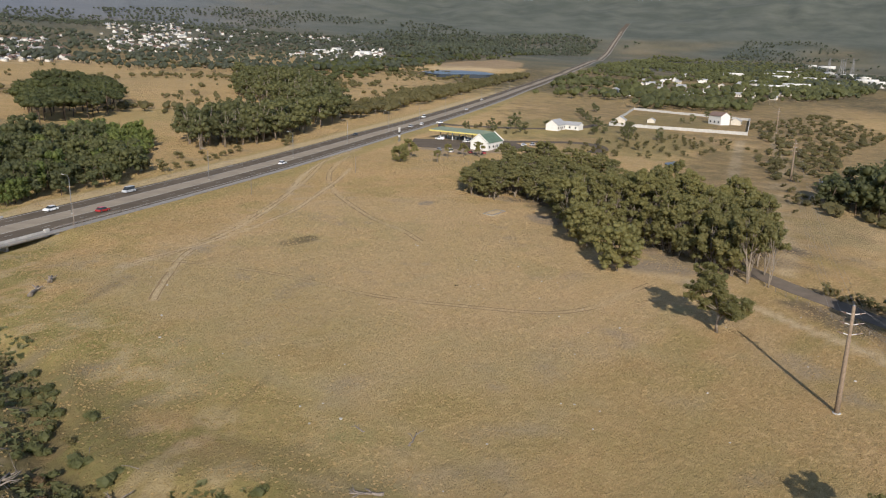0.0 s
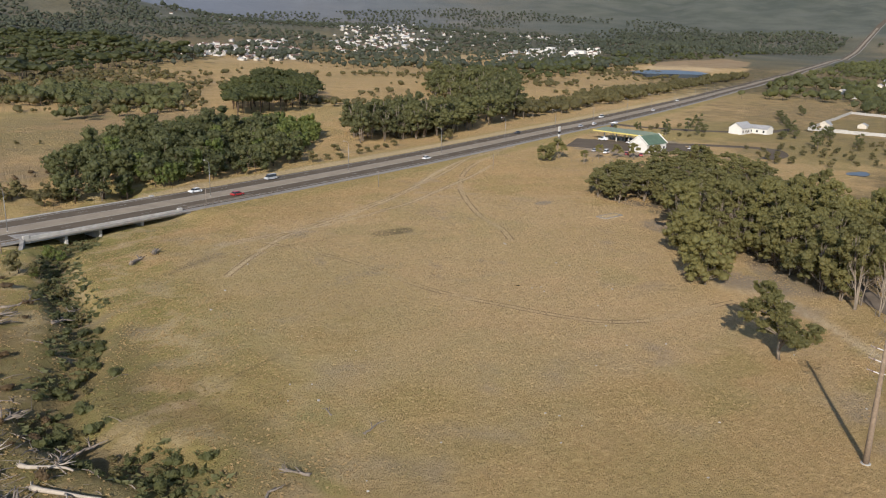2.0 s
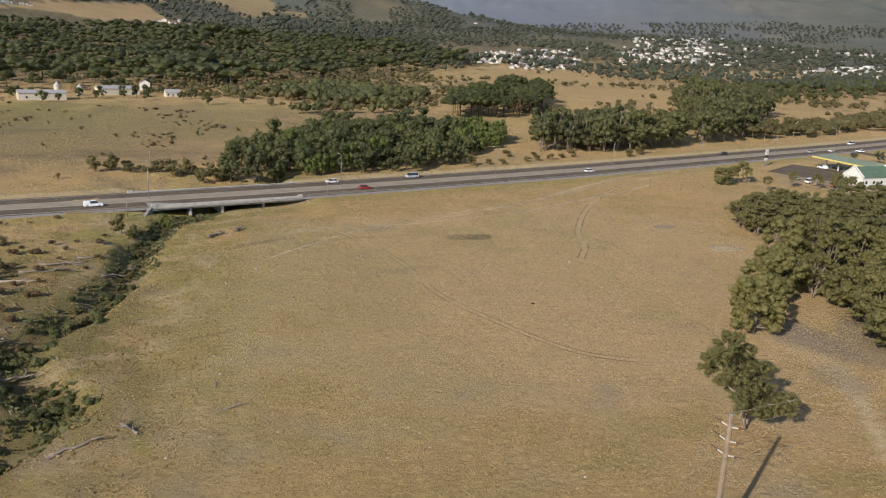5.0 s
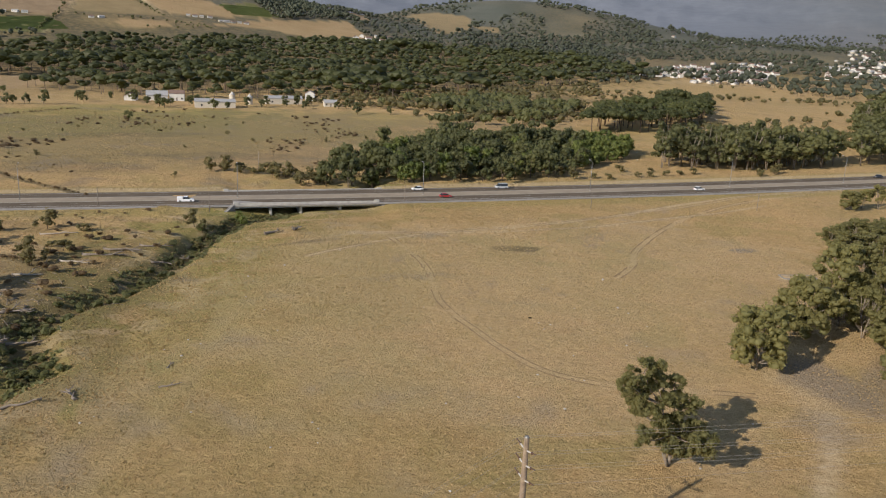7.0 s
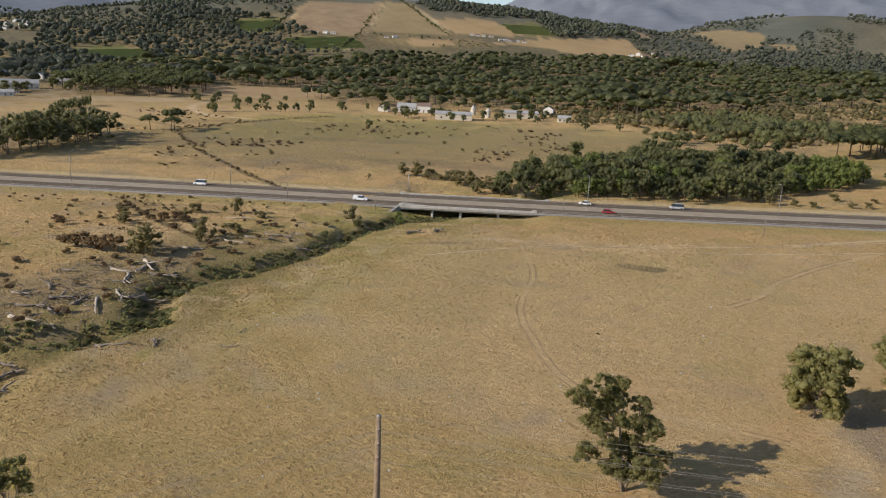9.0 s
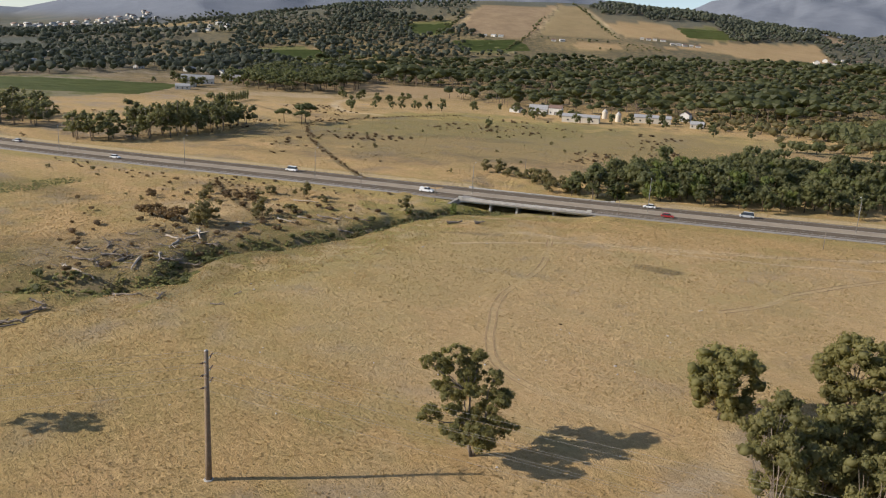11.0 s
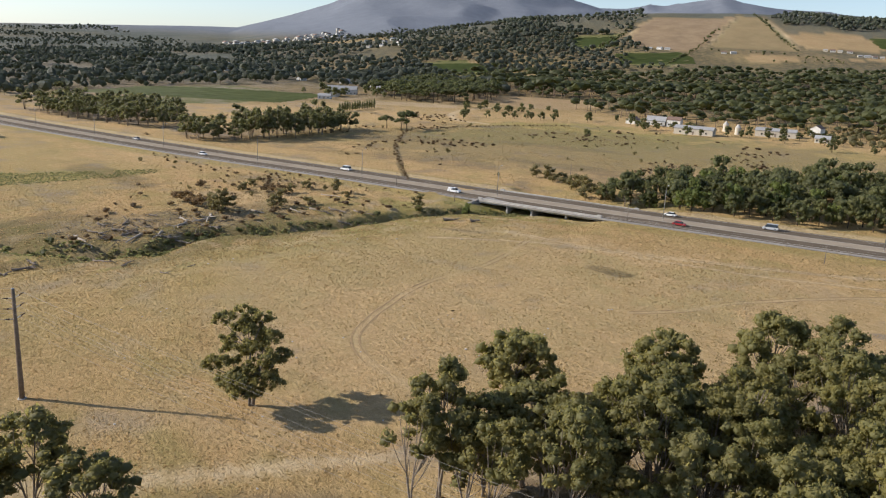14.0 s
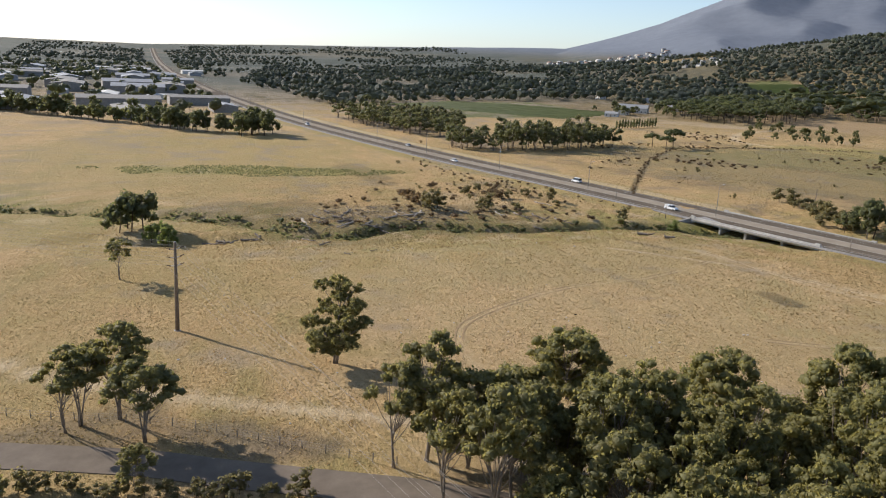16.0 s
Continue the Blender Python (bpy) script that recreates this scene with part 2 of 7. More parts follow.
    tilled = k.mix(k.ramp(k.noise(0.03, 6, 0.7), 0.4, 0.62), (0.205, 0.146, 0.092), (0.275, 0.204, 0.126))
    c = k.mix(sep3.outputs[1], c, tilled)
    litter = k.mix(k.ramp(small, 0.35, 0.7), (0.105, 0.082, 0.056), (0.215, 0.165, 0.108))
    c = k.mix(k.mul(sep3.outputs[2], k.ramp(mid, 0.3, 0.6, 0.55, 1.0)), c, litter)
    # Blue-grey of distance haze is painted into the mountain rock.
    hazed_rock = k.mix(k.ramp(k.noise(0.02, 8, 0.65, stretch=(1, 1, 0.3)), 0.38, 0.62), (0.142, 0.158, 0.186), (0.164, 0.180, 0.208))
    c = k.mix(sep2.outputs[2], c, hazed_rock)
    k.color(c)
    return k.bump(k.mix(0.35, k.noise(0.8, 6, 0.7, stretch=(0.7, 1.2, 1)), k.noise(4.0, 4, 0.75)), 1.0, 1.1).m


M_GROUND = ground_material()
M_ASPHALT = plain("asphalt", (0.132, 0.107, 0.080), 1.0, 0.15, 0.25, spec=0.03)
M_WORN = plain("worn_asphalt", (0.300, 0.252, 0.190), 1.0, 0.2, 0.2, spec=0.03)
M_OLDROAD = plain("old_tar", (0.178, 0.143, 0.108), 0.92, 0.3, 0.25, spec=0.1)
M_PAINT = plain("road_paint", (0.36, 0.35, 0.32), 0.7, 1.0, 0.2)
M_CONC = plain("concrete", (0.42, 0.40, 0.36), 0.85, 0.7, 0.25)
M_CONCD = plain("weathered_concrete", (0.28, 0.26, 0.23), 0.9, 0.7, 0.3)
M_WHITE = plain("white_plaster", (0.60, 0.58, 0.53), 0.8, 0.8, 0.12)
M_CREAM = plain("cream_plaster", (0.52, 0.47, 0.38), 0.8, 0.8, 0.15)
M_GREENROOF = plain("green_sheet_roof", (0.10, 0.15, 0.10), 0.6, 0.5, 0.25)
M_CANOPY = plain("faded_green_roof", (0.20, 0.235, 0.16), 0.6, 0.5, 0.25)
M_GREYROOF = plain("grey_sheet_roof", (0.34, 0.335, 0.325), 0.6, 0.5, 0.2)
M_TILEROOF = plain("clay_tile_roof", (0.20, 0.135, 0.105), 0.8, 0.8, 0.3)
M_GLASS = plain("dark_window", (0.03, 0.035, 0.04), 0.15, 1.0, 0.2, spec=0.6)
M_BARK = plain("pale_gum_bark", (0.25, 0.205, 0.155), 0.85, 1.4, 0.4, bump=0.3)
M_DARKBARK = plain("dark_bark", (0.12, 0.085, 0.06), 0.9, 1.4, 0.4)
M_DEADWOOD = plain("bleached_wood", (0.40, 0.345, 0.275), 0.85, 1.2, 0.3, bump=0.3)
M_GREYWOOD = plain("grey_weathered_wood", (0.24, 0.20, 0.16), 0.85, 2.0, 0.4, bump=0.3)
M_GUM = leaves("gum_leaves", (0.116, 0.116, 0.048), (0.256, 0.240, 0.088), (0.316, 0.256, 0.094))
M_FARGUM = leaves("dull_gum_leaves", (0.070, 0.078, 0.036), (0.165, 0.168, 0.070), (0.205, 0.185, 0.078))
M_GUMCORE = leaves("gum_leaf_shade", (0.140, 0.140, 0.060), (0.240, 0.226, 0.092), (0.280, 0.238, 0.098))
M_PINE = leaves("pine_needles", (0.046, 0.056, 0.024), (0.112, 0.124, 0.046), (0.155, 0.150, 0.055))
M_WILLOW = leaves("willow_leaves", (0.094, 0.128, 0.035), (0.201, 0.234, 0.067), (0.242, 0.242, 0.08))
M_RIVERTREE = leaves("river_tree_leaves", (0.062, 0.072, 0.034), (0.150, 0.158, 0.066), (0.195, 0.182, 0.074))
M_BUSH = leaves("scrub_leaves", (0.092, 0.088, 0.036), (0.185, 0.165, 0.070), (0.235, 0.182, 0.086))
M_DRYBUSH = leaves("dry_scrub", (0.078, 0.058, 0.032), (0.178, 0.126, 0.068), (0.225, 0.138, 0.074))
M_REED = leaves("reeds", (0.090, 0.100, 0.042), (0.172, 0.172, 0.076), (0.205, 0.188, 0.092))
M_STEEL = plain("galvanised_steel", (0.26, 0.255, 0.245), 0.5, 2.0, 0.15, metal=0.6)
M_WIRE = plain("line_wire", (0.30, 0.27, 0.23), 0.7, 2.0, 0.1)
M_CERAMIC = plain("insulator_glaze", (0.45, 0.42, 0.38), 0.3, 3.0, 0.1)
M_BLACK = plain("black_rubber", (0.02, 0.02, 0.02), 0.7, 2.0, 0.2)
M_WATER = Nodes("still_water", 0.3, 0.1).color((0.040, 0.048, 0.056)).m
# Far foliage: distance haze is put into the leaf colour, greyer and bluer.
M_HAZEWOOD = leaves("hazed_wood_leaves", (0.058, 0.069, 0.051), (0.118, 0.130, 0.090), (0.145, 0.146, 0.095))
M_VINE = leaves("vine_leaves", (0.085, 0.125, 0.036), (0.165, 0.205, 0.065), (0.21, 0.205, 0.075))
M_RUT = plain("trodden_soil", (0.325, 0.228, 0.122), 0.95, 0.8, 0.3, spec=0.1)


# ---- building tools ----
def mesh_of(name, verts, faces, mats, index=None, smooth=False):
    me = bpy.data.meshes.new(name)
    me.from_pydata([tuple(v) for v in verts], [], [tuple(int(i) for i in f) for f in faces])
    for m in mats if isinstance(mats, (list, tuple)) else [mats]:
        me.materials.append(m)
    if index is not None:
        me.polygons.foreach_set("material_index", np.asarray(index, np.int32))
    if smooth:
        me.polygons.foreach_set("use_smooth", np.ones(len(me.polygons), bool))
    me.update()
    return me


def part(name, me, parent, label=""):
    ob = new(name, me)
    ob.parent = parent
    if label:
        ob["label"] = label
    return ob


def empty(name, m, label, category, group="", kind=""):
    ob = new(name)
    ob.matrix_world = m
    ob.empty_display_size = 0.2
    return tagged(ob, label, category, group, kind)


class Shape:
    """Collects boxes, tubes and prisms into one mesh."""

    def __init__(self):
        self.v, self.f, self.mi = [], [], []

    def add(self, verts, faces, mi=0):
        n = len(self.v)
        self.v += [tuple(p) for p in verts]
        self.f += [tuple(i + n for i in f) for f in faces]
        self.mi += [mi] * len(faces)
        return self

    def box(self, x0, y0, z0, x1, y1, z1, mi=0, bevel=0.0):
        b = bevel
        if not b:
            v = [(x, y, z) for z in (z0, z1) for y in (y0, y1) for x in (x0, x1)]
            return self.add(v, [(0, 2, 3, 1), (4, 5, 7, 6), (0, 1, 5, 4), (2, 6, 7, 3), (0, 4, 6, 2), (1, 3, 7, 5)], mi)
        ring = lambda a, z: [(x0 + a, y0 + b, z), (x0 + b, y0 + a, z), (x1 - b, y0 + a, z), (x1 - a, y0 + b, z), (x1 - a, y1 - b, z), (x1 - b, y1 - a, z), (x0 + b, y1 - a, z), (x0 + a, y1 - b, z)]
        v = ring(b, z0) + ring(0, z0 + b) + ring(0, z1 - b) + ring(b, z1)
        f = [tuple(range(7, -1, -1)), tuple(range(24, 32))]
        for r in range(3):
            for i in range(8):
                f.append((r * 8 + i, r * 8 + (i + 1) % 8, r * 8 + 8 + (i + 1) % 8, r * 8 + 8 + i))
        return self.add(v, f, mi)

    def tube(self, pts, radii, sides=6, mi=0, cap=True):
        pts = [Vector(p) for p in pts]
        if isinstance(radii, (int, float)):
            radii = [radii] * len(pts)
        v, f = [], []
        for i, p in enumerate(pts):
            d = (pts[min(i + 1, len(pts) - 1)] - pts[max(i - 1, 0)]).normalized()
            a = d.cross(Vector((0, 0, 1)) if abs(d.z) < 0.95 else Vector((1, 0, 0))).normalized()
            b = d.cross(a)
            for k in range(sides):
                w = 2 * math.pi * k / sides
                v.append(p + (a * math.cos(w) + b * math.sin(w)) * radii[i])
        for i in range(len(pts) - 1):
            for k in range(sides):
                f.append((i * sides + k, i * sides + (k + 1) % sides, (i + 1) * sides + (k + 1) % sides, (i + 1) * sides + k))
        if cap:
            f.append(tuple(range(sides - 1, -1, -1)))
            f.append(tuple(range((len(pts) - 1) * sides, len(pts) * sides)))
        return self.add(v, f, mi)

    def mesh(self, name, mats, smooth=False):
        return mesh_of(name, self.v, self.f, mats, self.mi, smooth)


def gz(x, y):
    return float(ground(np.array([x]), np.array([y]))[0])


ICO = bmesh.new()
bmesh.ops.create_icosphere(ICO, subdivisions=1, radius=1)
ICO_V = np.array([v.co[:] for v in ICO.verts])
ICO_F = np.array([[v.index for v in f.verts] for f in ICO.faces])
ICO.free()
ICO = bmesh.new()
bmesh.ops.create_icosphere(ICO, subdivisions=2, radius=1)
ICO2_V = np.array([v.co[:] for v in ICO.verts])
ICO2_F = np.array([[v.index for v in f.verts] for f in ICO.faces])
ICO.free()


def blobs(centres, radii, rng, rough=0.22, flat=1.0, fine=False):
    """Lumpy balls: vertices and triangles."""
    vs, fs = [], []
    iv, tf = (ICO2_V, ICO2_F) if fine else (ICO_V, ICO_F)
    for n, (c, r) in enumerate(zip(centres, radii)):
        v = iv * (1 + rng.uniform(-rough, rough, (len(iv), 1)))
        vs.append(v * np.array([r, r, r * flat]) + c)
        fs.append(tf + n * len(iv))
    return np.vstack(vs), np.vstack(fs)


def sprays(centres, radii, count, size, rng, flat=1.0, up=0.35, droop=0.0):
    """Small leaf sprays over the outsides of balls: vertices and quads."""
    if not count:
        return np.zeros((0, 3)), np.zeros((0, 4), int)
    c = np.repeat(np.asarray(centres, float), count, axis=0)
    r = np.repeat(np.asarray(radii, float), count)[:, None]
    n = rng.normal(size=(len(c), 3))
    n[:, 2] += up
    n /= np.linalg.norm(n, axis=1)[:, None]
    p = c + n * r * rng.uniform(0.82, 1.28, (len(c), 1)) * np.array([1, 1, flat])
    w = n + rng.normal(size=n.shape) * 0.55
    w /= np.linalg.norm(w, axis=1)[:, None]
    a = np.cross(w, rng.normal(size=n.shape))
    a /= np.linalg.norm(a, axis=1)[:, None] + 1e-9
    b = np.cross(w, a)
    s = size * rng.uniform(0.55, 1.3, (len(c), 1))
    t = s * rng.uniform(0.45, 0.8, (len(c), 1))
    q = np.stack([p - a * s, p - b * t + w * s * 0.15, p + a * s - w * s * droop, p + b * t + w * s * 0.15], axis=1)
    return q.reshape(-1, 3), np.arange(len(c) * 4).reshape(-1, 4)


def crown_mesh(name, centres, radii, rng, count, size, mat, core, flat=1.0, fill=0.82, fine=False):
    v1, f1 = blobs(centres, np.asarray(radii) * fill, rng, 0.38, flat, fine)
    v2, f2 = sprays(centres, radii, count, size, rng, flat)
    faces = [tuple(f) for f in f1] + [tuple(f + len(v1)) for f in f2]
    me = mesh_of(name, np.vstack([v1, v2]), faces, [core, mat], [0] * len(f1) + [1] * len(f2))
    me.polygons.foreach_set("use_smooth", np.arange(len(faces)) < len(f1))
    return me


def gum_tree(rng, height, spread, stems=3, clear=0.35, clumps=26, count=60, size=0.34, open_crown=0.0, fine=True, low=-0.4):
    """Trunk and crown meshes of a gum tree with clumped foliage on forked pale limbs."""
    wood = Shape()
    centres, radii, trunks = [], [], []
    r0 = height * 0.0125
    for s in range(stems):
        ang = 2 * math.pi * (s + rng.uniform(-.3, .3)) / stems
        lean = spread * rng.uniform(0.2, 0.5) if stems > 1 else spread * 0.12
        top = np.array([math.cos(ang) * lean, math.sin(ang) * lean, height * rng.uniform(0.66, 0.8)])
        bend = rng.normal(size=3) * 0.4
        pts = [np.array([math.cos(ang) * 0.2, math.sin(ang) * 0.2, -0.3])]
        for k in range(1, 7):
            u = k / 6
            pts.append(top * np.array([u ** 1.3, u ** 1.3, u]) + bend * math.sin(u * 3.1) * np.array([1, 1, 0.2]))
        wood.tube(pts, [r0 * rng.uniform(.8, 1.1) * (1 - 0.75 * k / 6) for k in range(7)], 7)
        trunks.append(pts)
    mid, half = height * (0.5 + clear * 0.42), height * (0.5 - clear * 0.42)
    for n in range(clumps):
        for _ in range(30):
            d = rng.normal(size=3)
            d /= np.linalg.norm(d)
            if d[2] > low:
                break
        q = rng.uniform(0.62, 0.9)
        wide = 1.0 if d[2] < 0.3 else 0.92
        end = np.array([d[0] * spread * q * wide, d[1] * spread * q * wide, mid + d[2] * half * q])
        pts = min(trunks, key=lambda t: np.linalg.norm((t[-1] - end)[:2]))
        k = int(np.clip((end[2] - height * 0.22) / (height * 0.8) * 6, 1, 5))
        start = pts[k]
        midp = (start + end) / 2 + np.array([0, 0, -0.03 * height])
        wood.tube([start, midp, end], [r0 * 0.36, r0 * 0.25, r0 * 0.1], 5, cap=False)
        for m in range(rng.integers(3, 6)):
            off = rng.normal(size=3)
            off *= spread * rng.uniform(0.1, 0.24) / np.linalg.norm(off)
            off[2] *= 0.6
            centres.append(end + off)
            radii.append(spread * rng.uniform(0.11, 0.2) * (1 - 0.2 * open_crown))
    centres = np.array(centres)
    crown = crown_mesh("crown", centres, radii, rng, count, size, M_GUM, M_GUMCORE, 0.68, 0.84 - 0.1 * open_crown, fine)
    return wood.mesh("trunk", M_BARK, True), crown


def simple_tree(rng, height, spread, kind, puffs, count, size):
    """Trunk and crown meshes of a tree seen from farther off."""
    wood = Shape()
    mat, core, bark = {"pine": (M_PINE, M_PINE, M_DARKBARK), "gum": (M_FARGUM, M_FARGUM, M_BARK), "willow": (M_WILLOW, M_WILLOW, M_DARKBARK),
                       "river": (M_RIVERTREE, M_RIVERTREE, M_DARKBARK), "bush": (M_BUSH, M_BUSH, M_DARKBARK), "dry": (M_DRYBUSH, M_DRYBUSH, M_DARKBARK)}[kind]
    c, r = [], []
    r0 = height * (0.014 if kind == "gum" else 0.022)
    lean = rng.normal(size=2) * 0.04 * height
    if kind == "pine":
        wood.tube([(0, 0, -0.3), (lean[0] * .5, lean[1] * .5, height * 0.4), (lean[0], lean[1], height * 0.8)], [r0, r0 * 0.8, r0 * 0.5], 6)
        for i in range(puffs):
            a, d = rng.uniform(0, 6.28), spread * math.sqrt(rng.uniform(0, 1)) * 0.85
            c.append((lean[0] + math.cos(a) * d, lean[1] + math.sin(a) * d, height * (0.84 - 0.26 * (d / spread) ** 2) + rng.uniform(-.7, .3)))
            r.append(spread * rng.uniform(0.2, 0.34))
            if i % 3 == 0:
                wood.tube([(lean[0] * .8, lean[1] * .8, height * 0.6), c[-1]], [r0 * 0.4, r0 * 0.15], 4, cap=False)
        flat = 0.72
    else:
        low = {"gum": 0.2, "willow": 0.18, "river": 0.12, "bush": 0.1, "dry": 0.1}[kind]
        for s in range(2 if kind == "gum" else 1):
            o = rng.normal(size=2) * spread * 0.12
            wood.tube([(o[0] * .3, o[1] * .3, -0.3), (o[0], o[1], height * 0.45), (o[0] * 2 + lean[0], o[1] * 2 + lean[1], height * 0.85)], [r0, r0 * 0.7, r0 * 0.25], 6)
        for i in range(puffs):
            u = rng.uniform(low + 0.1, 0.92)
            a = rng.uniform(0, 6.28)
            d = spread * math.sqrt(rng.uniform(0.05, 1)) * math.sin(math.pi * min(1.0, (u - low) / (1.02 - low)) ** 0.75) ** 0.6
            c.append((lean[0] * u + math.cos(a) * d * .85, lean[1] * u + math.sin(a) * d * .85, height * u))
            r.append(spread * (rng.uniform(0.14, 0.3) if kind == "gum" else rng.uniform(0.2, 0.36)))
            if kind == "gum" and i % 3 == 0:
                wood.tube([(lean[0] * .4, lean[1] * .4, height * max(0.25, u - 0.3)), c[-1]], [r0 * 0.4, r0 * 0.12], 4, cap=False)
        flat = {"gum": 0.85, "willow": 1.25, "river": 0.95, "bush": 0.7, "dry": 0.65}[kind]
    return wood.mesh("trunk", bark, True), crown_mesh("crown", np.array(c), r, rng, count, size, mat, core, flat)


def joined(name, items, label, category):
    """Many far repeats in one mesh."""
    cos, loops, starts, mi, mats, nv, nl = [], [], [], [], [], 0, 0
    for me, m in items:
        n, l, p = len(me.vertices), len(me.loops), len(me.polygons)
        co, lv, st, ix = np.empty(n * 3, np.float32), np.empty(l, np.int32), np.empty(p, np.int32), np.empty(p, np.int32)
        me.vertices.foreach_get("co", co)
        me.loops.foreach_get("vertex_index", lv)
        me.polygons.foreach_get("loop_start", st)
        me.polygons.foreach_get("material_index", ix)
        a = np.array(m)
        cos.append(co.reshape(-1, 3) @ a[:3, :3].T + a[:3, 3])
        loops.append(lv + nv)
        starts.append(st + nl)
        slot = []
        for k in me.materials:
            if k not in mats:
                mats.append(k)
            slot.append(mats.index(k))
        mi.append(np.array(slot)[ix])
        nv, nl = nv + n, nl + l
    me = bpy.data.meshes.new(name)
    me.vertices.add(nv)
    me.vertices.foreach_set("co", np.vstack(cos).astype(np.float32).ravel())
    me.loops.add(nl)
    me.loops.foreach_set("vertex_index", np.concatenate(loops).astype(np.int32))
    st = np.concatenate(starts).astype(np.int32)
    me.polygons.add(len(st))
    me.polygons.foreach_set("loop_start", st)
    me.polygons.foreach_set("material_index", np.concatenate(mi).astype(np.int32))
    for k in mats:
        me.materials.append(k)
    me.update(calc_edges=True)
    return tagged(new(name, me), label, category, kind="stuff")


def plant(kind_name, meshes, x, y, turn, scale, label, group="", sink=0.0, tall=1.0, category="tree"):
    """A tree on the land: a thing with a trunk and a crown."""
    e = empty(kind_name, Matrix.LocRotScale((x, y, gz(x, y) - sink), Euler((0, 0, turn)), (scale, scale, scale * tall)), label, category, group)
    part("trunk", meshes[0], e)
    part("crown", meshes[1], e)
    return e



# ---- ground: one sheet out to the mountains ----
TRACKS = [  # line, half width, strength
    ([(-55, 111), (-45, 124), (-34, 137), (-18, 148), (1, 161), (28, 184), (54, 211), (84, 235), (122, 257)], 0.7, 0.95),
    ([(-42, 140), (-23, 144), (9, 159), (33, 176), (56, 194), (80, 214)], 0.65, 0.85),
    ([(-52, 133), (-45, 138), (-35, 140), (2, 164), (46, 200), (83, 235)], 0.6, 0.6),
    ([(37, 53), (28, 53), (14, 52), (2, 56), (-9, 69), (-19, 86), (-26, 111), (-40, 136)], 0.5, 0.4),
    ([(-62, 80), (-57, 58), (-53, 44), (-53, 30), (-52, 10), (-50, -20)], 1.2, 0.16),
    ([(20, 112), (25, 125), (28, 141), (44, 178), (67, 211), (101, 241)], 0.8, 0.45),
    ([(-16, 80), (-9, 69), (2, 56), (14, 52), (28, 53)], 1.3, 0.45),
    ([(8, -40), (14, -27), (24, -10), (30, 2), (36, 19), (43, 37), (46, 48)], 1.5, 0.95),
    ([(46, 48), (45, 56), (42, 62)], 3.0, 0.6),
    ([(349, 169), (231, 120), (154, 87), (110, 68)], 2.2, 0.9),
    ([(420, 178), (254, 107), (170, 78), (125, 59), (100, 45), (72, 36)], 2.5, 0.8),
    ([(-737, 1039), (-816, 1243), (-917, 1455), (-950, 1510)], 6, 0.95),
    ([(-673, 1314), (-764, 1386), (-864, 1477), (-900, 1510)], 6, 0.95),
    ([(-909, 1025), (-962, 1179), (-1032, 1293)], 5, 0.9), ([(-470, 590), (-500, 620), (-600, 560)], 4, .6),
    ([(-314, 334), (-345, 330), (-400, 370), (-430, 440)], 2.5, 0.9),
]
DARK_LINES = [([(-142, 158), (-170, 173), (-240, 213), (-296, 256)], 1.3, .95), ([(-165, 108), (-140, 98), (-116, 90), (-105, 84)], 1.1, .9), ([(-303, 263), (-298, 340), (-285, 386)], 2.2, .9), ([(-300, 266), (-420, 300)], 2, .6),
              ([(-50, 122), (-38, 128), (-20, 133)], .8, .25), ([(-66, 118), (-52, 128)], 1.0, .4), ([(-70, 60), (-58, 66)], 0.8, .3)]
FIELDS = {  # fields on the hills, by what they carry
    "tilled": [[(-998, 1245), (-1040, 1341), (-921, 1451), (-823, 1252), (-803, 1173), (-906, 1133)], [(-422, 1697), (-520, 1900), (-400, 1779)], [(-1342, 1250), (-1250, 1300), (-1300, 1400)]],
    "vine": [[(-873, 1080), (-796, 1164), (-744, 1052), (-786, 998)], [(-646, 1475), (-616, 1589), (-538, 1487), (-568, 1429)], [(-1055, 1132), (-985, 1187), (-925, 1081), (-947, 1026)],
             [(-1075, 777), (-1037, 850), (-849, 767), (-875, 681)], [(-745, 216), (-744, 308), (-597, 333), (-517, 227), (-515, 147)]],
    "olive": [[(-914, 1457), (-870, 1481), (-677, 1310), (-803, 1240)], [(-405, 2213), (-331, 2272), (-212, 2174), (-190, 1954), (-243, 1757)], [(-188, 2045), (-129, 2054), (-114, 1960), (-158, 1954)]],
    "stubble": [[(-764, 1386), (-692, 1488), (-546, 1455), (-675, 1328)], [(-591, 1306), (-544, 1439), (-422, 1635), (-331, 1450), (-429, 1350), (-510, 1368)], [(-720, 1215), (-660, 1270), (-620, 1235), (-690, 1180)],
                [(-620, 505), (-470, 600), (-410, 560), (-390, 470), (-500, 440)]],
    "quarry": [[(880, 940), (980, 1050), (1180, 1140), (1330, 1180), (1300, 1090), (1160, 985), (1040, 905)]],
}
